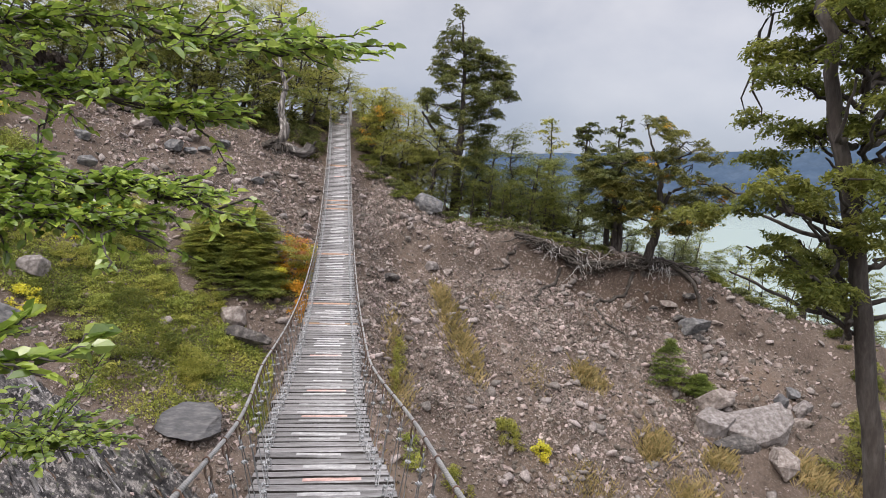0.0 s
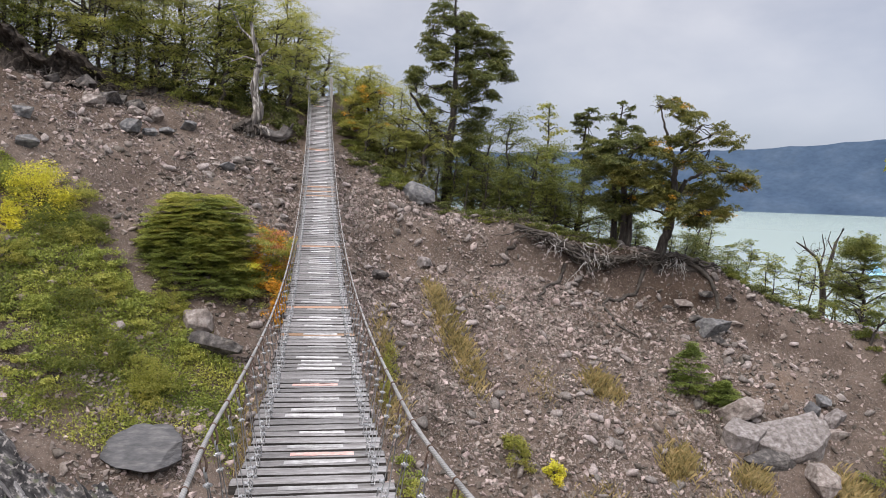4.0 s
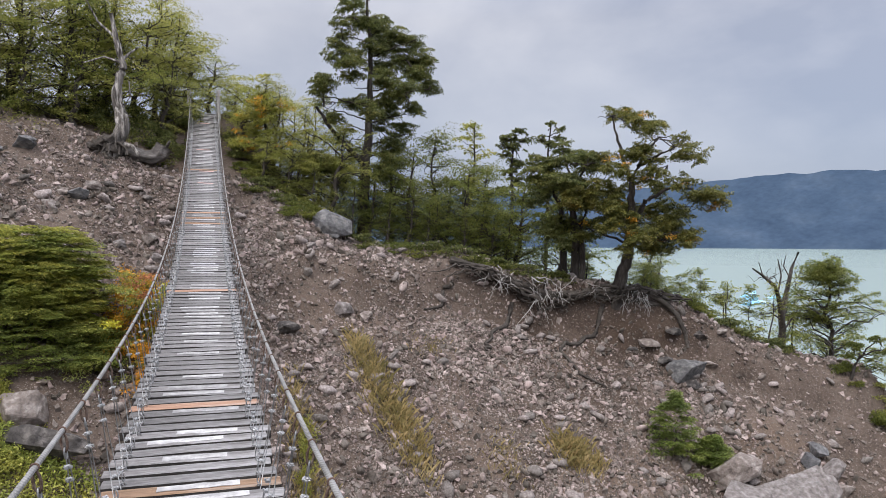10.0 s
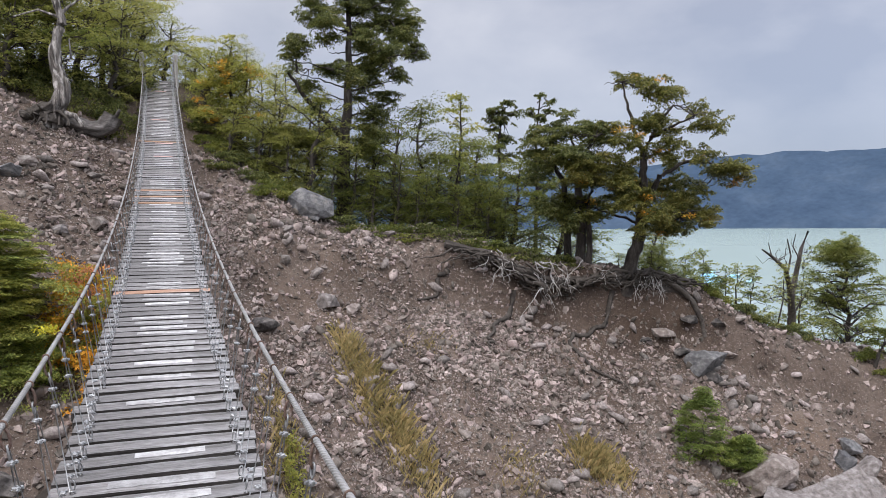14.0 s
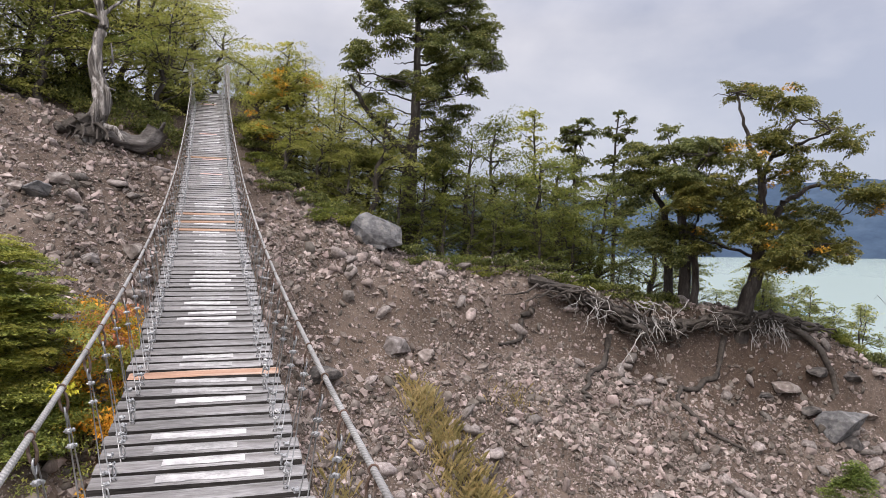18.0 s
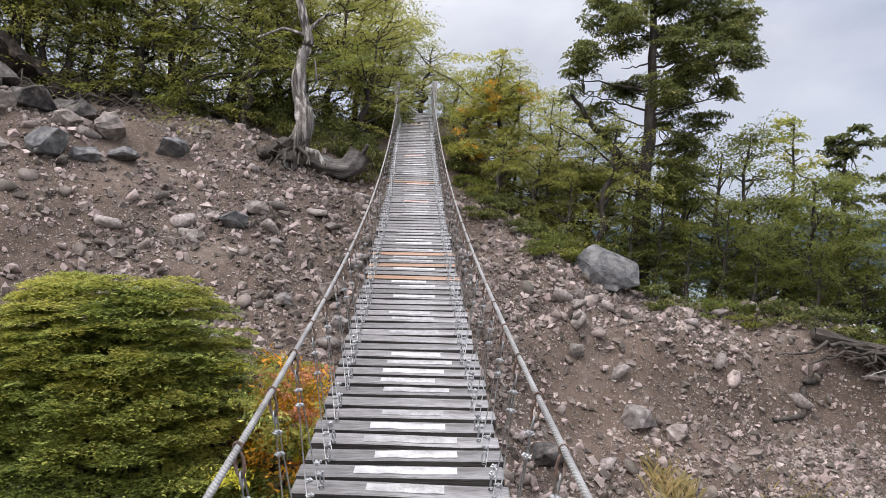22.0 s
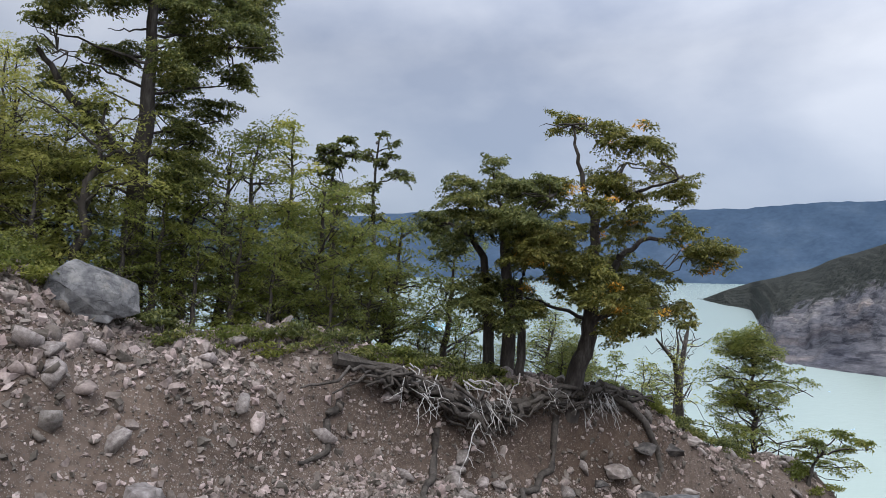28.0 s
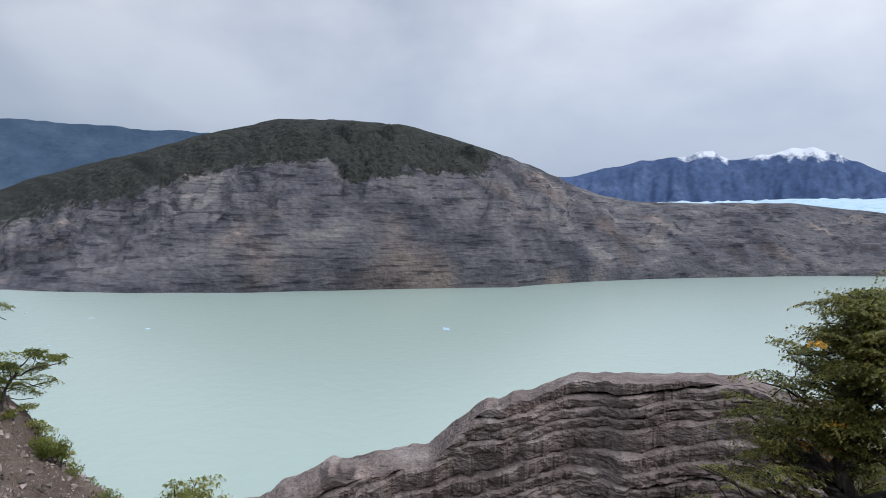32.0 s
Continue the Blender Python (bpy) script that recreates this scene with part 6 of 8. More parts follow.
rock(16.15, 24.95, (1.55, 0.95, 0.95), PALE_ROCK, "big pale split rock with a tilted face on the scree", 106, -4, 0, sink=0.28, name="boulder", corners=[(-0.9, 0.5, 0.35), (0.0, 0.5, 0.5), (0.85, 0.6, 0.95), (1.0, 0.1, 0.75), (-0.75, -0.45, -0.05), (-0.1, -0.8, -0.45), (0.45, -0.75, -0.2), (1.0, -0.3, 0.35), (0.75, -0.4, -0.9), (-0.1, -0.45, -0.9), (-0.8, -0.1, -0.7), (0.8, 0.6, -0.9), (-0.8, 0.6, -0.8)])
# dark rock added to stand for the shade under the split rock
rock(15.2, 24.5, (1.3, 0.6, 0.45), DARK_ROCK, "dark rock added for the shaded undercut of a big split rock", 157, 5, sink=0.45)
rock(14.65, 25.15, (0.8, 0.7, 0.75), PALE_ROCK, "pale block broken off a big split rock", 107, 12, sink=0.3, corners=[(-1, 0.2, 0.5), (-0.8, -0.6, 0.35), (0.1, -0.9, 0.1), (0.9, -0.5, 0.45), (1.0, 0.5, 0.5), (0.0, 0.7, 0.8), (-0.9, -0.3, -0.8), (0.2, -0.6, -0.9), (0.9, -0.2, -0.8), (0.7, 0.7, -0.8), (-0.7, 0.7, -0.8)])
rock(15.1, 26.15, (1.15, 0.8, 0.62), BROWN_ROCK, "brown rounded rock behind a big split rock", 158, 20, sink=0.3)
rock(18.1, 26.3, (0.55, 0.4, 0.45), SLATE_ROCK, "dark grey block on the lower scree", 159, 40, sink=0.3)
rock(19.0, 26.2, (0.6, 0.45, 0.45), PALE_ROCK, "pinkish pale block on the lower scree", 160, 10, sink=0.3)
rock(16.6, 23.6, (1.0, 0.8, 0.6), BROWN_ROCK, "broken brown rock in dry grass", 108, 55, 10, sink=0.3)
rock(18.5, 25.6, (0.6, 0.45, 0.3), BROWN_ROCK, "flat brown rock on the lower scree", 109, 15)
rock(18.9, 26.9, (0.55, 0.4, 0.3), GREY_ROCK, "grey rock on the lower scree", 110, 70)
rock(-3.95, 20.85, (1.12, 0.85, 0.66), SLATE_ROCK, "smooth dark grey slab-like boulder in the gully", 111, 0, 0, sink=0.22, name="boulder", corners=[(-1, -0.2, -0.1), (-0.25, 0.6, 0.8), (0.55, 0.6, 0.72), (0.92, 0.1, 0.6), (1.0, -0.3, -0.3), (0.45, -0.8, -0.5), (-0.35, -0.75, -0.35), (0.5, -0.1, -0.9), (-0.5, 0.0, -0.8), (0.8, 0.5, -0.8), (-0.6, 0.6, -0.6), (-0.75, 0.2, 0.35)])
rock(-2.75, 24.15, (0.92, 0.5, 0.42), DARK_ROCK, "dark overhanging rock in the shrub bank", 112, -14, -6, sink=0.12, corners=[(-1, -0.1, 0.7), (-0.3, -0.5, 0.95), (0.6, -0.4, 0.35), (1.0, 0.0, -0.1), (0.9, -0.4, -0.5), (0.1, -0.8, -0.1), (-0.8, -0.6, 0.2), (-0.9, 0.3, -0.4), (0.0, -0.1, -0.9), (0.8, 0.5, -0.7), (-0.5, 0.6, 0.6), (0.5, 0.6, 0.2)])
rock(-3.35, 24.75, (0.6, 0.42, 0.55), BROWN_ROCK, "brown rock above a dark overhang", 113, 20, sink=0.3)
rock(-9.3, 23.6, (0.62, 0.5, 0.48), PALE_ROCK, "pale rounded rock among green shrubs", 114, 0, sink=0.25)
rock(-9.6, 21.5, (1.1, 0.8, 0.62), GREY_ROCK, "grey rock at the shrubs' edge", 115, 30, sink=0.3, name="boulder")
for k, (x, y, sx, mt) in enumerate([(-7.0, 30.9, 0.55, GREY_ROCK), (-6.4, 31.2, 0.35, GREY_ROCK), (-5.25, 32.6, 0.5, GREY_ROCK), (-6.5, 32.3, 0.62, BROWN_ROCK), (-7.1, 31.8, 0.42, BROWN_ROCK), (-5.9, 31.8, 0.36, GREY_ROCK), (-8.5, 31.6, 0.5, BROWN_ROCK), (-8.2, 32.4, 0.62, DARK_ROCK), (-7.3, 32.7, 0.6, DARK_ROCK), (-9.45, 28.2, 0.5, GREY_ROCK), (-9.9, 29.1, 0.45, GREY_ROCK), (-7.7, 30.6, 0.3, BROWN_ROCK), (-8.8, 30.2, 0.28, PALE_ROCK), (-3.6, 31.45, 0.42, GREY_ROCK), (-4.0, 31.5, 0.24, BROWN_ROCK), (-3.3, 32.0, 0.34, BROWN_ROCK), (-1.6, 31.0, 0.36, BROWN_ROCK), (-1.35, 30.3, 0.3, PALE_ROCK), (-2.3, 30.2, 0.26, PALE_ROCK), (-11.5, 30.2, 0.35, BROWN_ROCK)]):
    nm = {id(GREY_ROCK): "grey", id(BROWN_ROCK): "brown", id(PALE_ROCK): "pale", id(DARK_ROCK): "dark"}[id(mt)]
    rock(x, y, (sx * 1.3, sx * 0.98, sx * 0.82), mt, f"{nm} angular rock on the upper scree slope", 200 + k, 37 * k, sink=0.28, sub=ICO2, group="rocks on the upper scree")

for k, (x, y, sx) in enumerate([(14.9, 30.35, 0.5), (15.9, 30.2, 0.55), (16.7, 29.95, 0.5), (16.9, 29.6, 0.36), (14.2, 30.4, 0.3), (15.2, 29.8, 0.4), (17.6, 29.9, 0.4)]):
    rock(x, y, (sx * 1.4, sx, sx * 0.5), DARK_ROCK if k % 3 else BROWN_ROCK, "dark flat stone lodged below the bared roots", 260 + k, 41 * k, 8, sink=0.3, sub=ICO2, group="stones below the bared roots")

# foliated rock outcrop in the gully: thin upturned leaves of rock running aslant
TH = radians(36.9)
ou, ov = np.meshgrid(np.arange(-5.4, 5.4, 0.048), np.arange(-4.2, 4.2, 0.07), indexing="ij")
ox, oy = -8.0 + ou * math.cos(TH) - ov * math.sin(TH), 18.2 + ou * math.sin(TH) + ov * math.cos(TH)
env = 1.25 - ((ox + 7.6) / 5.2) ** 2 - ((oy - 18.3) / 2.1) ** 2 + 0.45 * fbm(ox * 0.7, oy * 0.7, 3, 261)
low_ = ground_z(ox, oy, False) - 0.45 + np.clip(env, -0.6, 1.0) * 0.75
wob = ou + 0.9 * (low_ - float(ground_z(-8.0, 18.2))) + 0.35 * vnoise(ov * 0.5, ou * 0.2, 262) + 0.08 * vnoise(ov * 1.7, ou, 263)
leafs = 0.7 * (1 - np.abs(vnoise(wob * 0.9, ov * 0.35, 264))) + 0.45 * (1 - np.abs(vnoise(wob * 2.6, ov * 0.8, 265))) ** 2 + 0.26 * (1 - np.abs(vnoise(wob * 6.5, ov * 1.6, 266))) ** 2 + 0.10 * vnoise(wob * 11.0, ov * 3.0, 269) + 0.10 * vnoise(wob * 3.0, ov * 4.0, 268)
leafs += 0.16 * vnoise(ov * 3.2, wob * 4.0, 271) + 0.12 * vnoise(ov * 6.5, wob * 7.0, 272)
saw = wob * 1.6 + 0.6 * vnoise(ov * 0.4, wob * 0.3, 267)
leafs += 0.30 * (saw - np.floor(saw))
oz = ground_z(ox, oy) - 0.45 + np.clip(env, -0.6, 1.0) * 0.95 + np.clip(env + 0.3, 0, 1) * (leafs * 0.85 - 0.62)
oz0 = float(ground_z(-8.0, 18.2))
oi, oj = np.meshgrid(np.arange(ou.shape[0] - 1), np.arange(ou.shape[1] - 1), indexing="ij")
oi, oj, on = oi.ravel(), oj.ravel(), ou.shape[1]
of = np.stack([oi * on + oj, (oi + 1) * on + oj, (oi + 1) * on + oj + 1, oi * on + oj + 1], 1)
seat_ = pose(-8.0, 18.2, oz0, 0, -42, 36.9)
turn_ = np.array(seat_.to_3x3())
outcrop = put("foliated_outcrop", mesh_of("foliated_outcrop", (np.stack([ox.ravel(), oy.ravel(), oz.ravel()], 1) - [-8.0, 18.2, oz0]) @ turn_, of, STRATA), None, seat_)
tagged(outcrop, "dark grey foliated rock outcrop with slanting blades", "outcrop")
BLADE = noise_mat("rock_blade", [(0.018, 0.018, 0.020), (0.052, 0.050, 0.050), (0.115, 0.108, 0.104), (0.30, 0.285, 0.275)], 1.6, 0.8, 1.0, 6.0, stretch=(0.6, 3.0, 5.0), fine=0.45, detail=10, vary=0.45, spread=(0.34, 0.72))
BLADE_PALE = noise_mat("pale_rock_blade", [(0.10, 0.095, 0.092), (0.22, 0.21, 0.205), (0.42, 0.41, 0.40)], 1.6, 0.8, 1.0, 6.0, stretch=(0.6, 3.0, 5.0), fine=0.4, detail=10, vary=0.3)
BLADE_RUST = noise_mat("rusty_rock_blade", [(0.06, 0.042, 0.032), (0.15, 0.095, 0.062), (0.26, 0.18, 0.12)], 1.6, 0.85, 1.0, 6.0, stretch=(0.6, 3.0, 5.0), fine=0.4, detail=10, vary=0.3)
rblade = R(275)
blade_axis = Vector((0.62, -0.28, -0.73)).normalized()
blade_across = Vector((0.70, 0.25, 0.62))
blade_across = (blade_across - blade_axis * blade_across.dot(blade_axis)).normalized()
blade_turn = Matrix((blade_axis, blade_across.cross(blade_axis), blade_across)).transposed()
blade_forms = [[mesh_of("blade", *broken_rock(R(280 + k), (0.95, 0.34, 0.085), 14, 1, 0.06, 0.05), mt) for k in range(5)] for mt in (BLADE, BLADE_PALE, BLADE_RUST)]
spot = np.flatnonzero((env.ravel() > -0.05) & (oy.ravel() < np.interp(ox.ravel(), [-10.5, -9.4, -8, -6.6, -5.1, -3.6], [20.7, 20.5, 20.2, 19.8, 19.5, 19.4])))
for q in rblade.choice(spot, 300, False):
    kind_b = rblade.choice([0, 0, 0, 0, 0, 1, 1, 2])
    grow_ = float(rblade.uniform(0.22, 0.62))
    tilt_ = Euler(tuple(rblade.normal(0, 0.08, 3))).to_matrix()
    wm = Matrix.Translation((float(ox.ravel()[q]), float(oy.ravel()[q]), float(oz.ravel()[q]) - 0.02)) @ (blade_turn @ tilt_).to_4x4() @ Matrix.Diagonal((grow_ * float(rblade.uniform(0.7, 1.3)), grow_, grow_ * float(rblade.uniform(0.7, 1.6)), 1))
    put("blade", blade_forms[kind_b][int(rblade.integers(5))], outcrop, seat_.inverted() @ wm)


# ---- roots, logs, dead wood ----
rg = R(301)
roots = base("exposed_roots", 12.0, 31.2, float(ground_z(12.0, 31.2)), "tangle of bared dark and bleached roots hanging from the scarp", "roots")
ro = np.array(roots.matrix_basis.translation)
for fx0, fy0, cnt, wide in ((9.7, 31.75, 6, 0.8), (11.1, 31.4, 13, 0.9), (14.5, 30.95, 11, 0.6), (12.8, 31.2, 3, 1.2)):
    for k in range(cnt):
        a = np.array([fx0 + rg.normal(0, 0.3), fy0 + rg.normal(0, 0.12), 0.0])
        a[2] = float(ground_z(a[0], a[1] + 0.25)) + 0.15
        b = a + [rg.normal(0, 0.55) * wide, -rg.uniform(0.35, 0.75), 0]
        b[2] = max(float(ground_z(b[0], b[1])) + rg.uniform(0.05, 0.25), a[2] - rg.uniform(0.5, 1.1))
        pts = bend(rg, a, b, 8, 0.07, 0.15)
        r0 = rg.uniform(0.010, 0.021)
        wood_part(roots, "root", pts - ro, r0, r0 * 0.3, PALE_ROOT, 5, "bleached pale root")
        for f in (4, 5):
            e = pts[f] + [rg.normal(0, 0.22), -rg.uniform(0.05, 0.25), -rg.uniform(0.15, 0.4)]
            wood_part(roots, "rootlet", bend(rg, pts[f], e, 5, 0.1) - ro, r0 * 0.6, r0 * 0.2, PALE_ROOT, 4, "bleached pale rootlet")
for k in range(64):
    x = rg.uniform(8.2, 15.6)
    yc = np.interp(x, [9, 11, 14, 15.5], [31.9, 31.4, 31.1, 30.95])
    a = np.array([x, yc, float(ground_z(x, yc)) + 0.12])
    x2 = x + rg.uniform(0.7, 1.8) * rg.choice([-1, 1])
    y2 = np.interp(x2, [9, 11, 14, 15.5], [31.8, 31.3, 31.0, 30.8])
    b = np.array([x2, y2, float(ground_z(x2, y2)) + 0.10])
    a[1:] += [-0.45 * rg.random(), 0.16 * rg.random()]
    b[1:] += [-0.45 * rg.random(), 0.16 * rg.random()]
    wood_part(roots, "root", bend(rg, a, b, 9, 0.07, 0.1) - ro, rg.uniform(0.025, 0.09), 0.018, DARKROOT)
arch = np.array([(14.1, 31.05, 0.25), (14.6, 30.9, 0.42), (15.1, 30.7, 0.45), (15.6, 30.5, 0.38), (16.0, 30.3, 0.25), (16.2, 30.1, 0.1), (16.25, 30.0, -0.1)])
arch[:, 2] += ground_z(arch[:, 0], arch[:, 1])
wood_part(roots, "thick_root", arch - ro, 0.105, 0.07, DARKROOT, 8)
lipx = np.linspace(8.0, 16.2, 60)
lipy = np.interp(lipx, [8, 9, 11, 14, 15.5, 16.2], [32.0, 31.75, 31.25, 31.0, 30.75, 30.6])
lip = np.stack([lipx, lipy + 0.12 * vnoise(lipx * 1.7, 0 * lipx, 41), ground_z(lipx, lipy + 0.25, False) - 0.02 + 0.1 * vnoise(lipx * 2.3, 0 * lipx, 43)], 1)
put("root_mat", mesh_of("root_mat", *tube(lip - ro, 0.10 + 0.05 * vnoise(lipx * 3.1, 0 * lipx, 45), 7), DARKROOT, False), roots, None, "dark overhanging mat of roots and peat")
creep = base("creeping_root", 9.0, 30.6, float(ground_z(9.0, 30.6)), "thin dark root snaking down the scree", "root")
for k, line in enumerate([[(10.0, 31.4), (9.6, 31.0), (9.15, 30.7), (8.9, 30.45), (8.7, 30.15), (8.6, 29.7)], [(13.4, 30.95), (12.7, 30.8), (12.1, 30.6), (11.6, 30.45), (11.4, 29.95), (11.6, 29.55), (11.75, 29.2), (12.2, 28.8)], [(8.0, 31.8), (7.6, 31.4), (7.0, 31.3)]]):
    q = np.linspace(0, len(line) - 1, 6 * len(line))
    wx = np.interp(q, np.arange(len(line)), [p[0] for p in line]) + 0.14 * vnoise(q * 1.9, 0 * q, 71 + k)
    wy = np.interp(q, np.arange(len(line)), [p[1] for p in line]) + 0.10 * vnoise(q * 1.7, 0 * q, 75 + k)
    wood_part(creep, "root", np.stack([wx, wy, ground_z(wx, wy) + 0.09], 1) - np.array(creep.matrix_basis.translation), 0.085, 0.035, DARKROOT, 7)

turf = base("root_overhang", -8.6, 32.6, float(ground_z(-8.6, 32.6)), "dark peaty overhang with hanging roots under the trees", "roots")
to = np.array(turf.matrix_basis.translation)
rg = R(341)
# cut bank: along a, from the turf on top over the lip and down the hollowed face
pa, pb_ = np.meshgrid(np.arange(-16.0, -6.9, 0.06), np.linspace(0, 1, 30), indexing="ij")
lip_y = np.interp(pa, [-16, -13, -11, -9, -7.4, -6.2, -5.2], [34.0, 32.9, 33.3, 34.2, 34.5, 34.8, 35.0]) + 0.35 * vnoise(pa * 0.8, 0 * pa, 342)
face_h = np.interp(pa, [-16, -13, -10.5, -9, -7.6], [2.0, 2.0, 1.6, 0.95, 0.15]) * (1 + 0.25 * vnoise(pa * 1.1, 0 * pa, 343))
back = np.interp(pb_, [0, 0.3, 0.42, 0.6, 0.8, 1], [1.3, 0.1, -0.20, 0.30, -0.25, -1.5])
rise_ = np.interp(pb_, [0, 0.3, 0.42, 0.6, 0.8, 1], [0.55, 1.0, 0.85, 0.5, 0.15, -0.15])
py = lip_y + back
foot_z = ground_z(pa, lip_y - 1.2)
pz = np.where(pb_ < 0.3, np.maximum(ground_z(pa, py) - 0.15 + 0.6 * pb_, foot_z + face_h * rise_), foot_z + face_h * rise_)
lump = 0.30 * fbm(pa * 1.7, pz * 2.2, 4, 344) + 0.20 * fbm(pa * 5, pz * 6, 4, 346)
py = py + lump * np.clip(pb_ * 4, 0, 1)
pz = pz + 0.16 * fbm(pa * 2.6, pb_ * 5, 5, 348)
n_b = pa.shape[1]
bi, bj = np.meshgrid(np.arange(pa.shape[0] - 1), np.arange(n_b - 1), indexing="ij")
bi, bj = bi.ravel(), bj.ravel()
put("peat_bank", mesh_of("peat_bank", np.stack([pa.ravel(), py.ravel(), pz.ravel()], 1) - to, np.stack([bi * n_b + bj, bi * n_b + bj + 1, (bi + 1) * n_b + bj + 1, (bi + 1) * n_b + bj], 1), PEAT_SHADED), turf, None, "crumbling peat face, shade under the trees in its dark colour")
for k, (x, y, sx) in enumerate([(-9.3, 33.3, 0.62), (-11.4, 31.6, 0.3), (-12.0, 31.3, 0.28), (-8.2, 33.5, 0.52), (-10.2, 31.9, 0.36), (-13.0, 31.0, 0.35), (-10.4, 32.7, 0.55)]):
    rock(x, y, (sx * 1.2, sx * 0.9, sx * 0.75), (DARK_ROCK, BROWN_ROCK, GREY_ROCK)[k % 3], ("dark", "brown", "grey")[k % 3] + " angular rock below the root overhang", 360 + k, 53 * k, sink=0.3, sub=ICO2, group="rocks on the upper scree")
for k in range(46):
    x = rg.uniform(-13.4, -6.0)
    y = np.interp(x, [-13.5, -11.3, -9.5, -7.8, -6], [33.0, 33.3, 33.6, 34.0, 34.3])
    a = np.array([x, y, float(ground_z(x, y)) + rg.uniform(0.15, 0.5)])
    b = a + [rg.normal(0, 0.5), -rg.uniform(0.1, 0.5), 0]
    b[2] = float(ground_z(b[0], b[1])) + rg.uniform(-0.05, 0.2)
    wood_part(turf, "root", bend(rg, a, b, 7, 0.12, 0.05) - to, rg.uniform(0.012, 0.05), 0.01, DARKROOT, 5)
snag = base("dead_standing_tree", -2.75, 33.9, float(ground_z(-2.75, 33.9)), "bleached twisted dead tree trunk standing on the crest", "dead tree")
so = np.array(snag.matrix_basis.translation)
snag_line = np.array([(-3.15, 33.95, 3.2), (-2.95, 33.9, 3.7), (-2.72, 33.85, 4.25), (-2.78, 33.9, 4.65), (-2.90, 33.9, 5.0), (-2.91, 33.9, 5.5), (-2.83, 33.95, 5.95), (-2.72, 34.0, 6.3), (-2.84, 34.0, 6.7), (-2.95, 34.0, 7.2), (-3.1, 34.0, 8.0)])
snag_t = np.linspace(0, len(snag_line) - 1, 60)
snag_line = np.stack([np.interp(snag_t, np.arange(len(snag_line)), snag_line[:, q]) for q in range(3)], 1) + R(336).normal(0, 0.006, (60, 3))
put("trunk", mesh_of("trunk", *tube(snag_line - so, np.interp(snag_t, [0, 2, 5, 7, 10], [0.25, 0.19, 0.125, 0.10, 0.06]) * (1 + 0.08 * np.sin(snag_t * 3.1)), 32, 6, 1.5, 0.24), DEADWOOD, True), snag)
wood_part(snag, "trunk_rib", np.array([(-2.95, 33.8, 3.5), (-2.62, 33.74, 4.0), (-2.58, 33.76, 4.5), (-2.78, 33.8, 4.9), (-2.98, 33.84, 5.4), (-2.92, 33.88, 5.9)]) - so, 0.085, 0.03, DEADWOOD, 8)
for pts, r in (([(-2.80, 34, 6.45), (-2.55, 34.05, 6.75), (-2.25, 34.1, 7.0)], 0.06), ([(-2.78, 34, 6.4), (-3.3, 33.95, 6.55), (-3.9, 33.9, 6.3)], 0.045), ([(-2.7, 33.9, 4.7), (-2.45, 33.8, 4.6)], 0.03), ([(-2.95, 34, 7.2), (-3.5, 34, 7.7), (-3.9, 34.1, 8.5)], 0.05), ([(-2.8, 33.9, 3.7), (-2.4, 33.6, 3.6), (-2.2, 33.5, 3.3)], 0.10), ([(-2.75, 33.95, 4.9), (-2.5, 33.9, 5.3), (-2.55, 33.9, 5.8)], 0.04)):
    wood_part(snag, "limb", np.array(pts) - so, r, r * 0.4, DEADWOOD, 7)
for k, (x, z, r) in enumerate([(-3.3, 3.75, 0.34), (-3.0, 3.6, 0.3), (-3.55, 3.6, 0.26)]):
    v, f = broken_rock(R(345 + k), (r * 1.3, r, r), 12, 2, 0.10)
    put("root_plate", mesh_of("root_plate", v, f, DARKROOT), snag, pose(x - so[0], 33.8 - so[1], z - so[2], 20 * k, 15, 40 * k), "dark knotted root plate")
for k in range(7):
    a = np.array([-3.15 + 0.07 * k, 33.75, 3.75])
    wood_part(snag, "root", bend(R(330 + k), a, a + [R(k).uniform(-0.6, 0.4), -0.3, -0.45], 6, 0.12, 0.1) - so, 0.05, 0.02, DARKROOT, 5)
log = base("fallen_log", -2.5, 34.2, float(ground_z(-2.5, 34.2)), "grey fallen log lying on the crest", "log")
log_line = np.array([(-3.35, 33.95, 3.72), (-3.05, 34.0, 3.62), (-2.6, 34.1, 3.52), (-2.2, 34.18, 3.36), (-1.88, 34.24, 3.32), (-1.66, 34.28, 3.46), (-1.5, 34.3, 3.72)]) - np.array(log.matrix_basis.translation)
log_t = np.linspace(0, 6, 36)
log_line = np.stack([np.interp(log_t, np.arange(7), log_line[:, q]) for q in range(3)], 1)
log_line[1:-1] = (log_line[:-2] + log_line[1:-1] + log_line[2:]) / 3
put("trunk", mesh_of("trunk", *tube(log_line, 0.235 - 0.045 * np.sin(log_t * 0.75) + 0.012 * np.sin(log_t * 5.3), 26, 7, 0.5, 0.10), LOGWOOD, True), log)
wood_part(log, "stub", np.array([(-1.7, 34.3, 3.5), (-1.45, 34.2, 3.62), (-1.3, 34.1, 3.9)]) - np.array(log.matrix_basis.translation), 0.1, 0.04, LOGWOOD, 7)

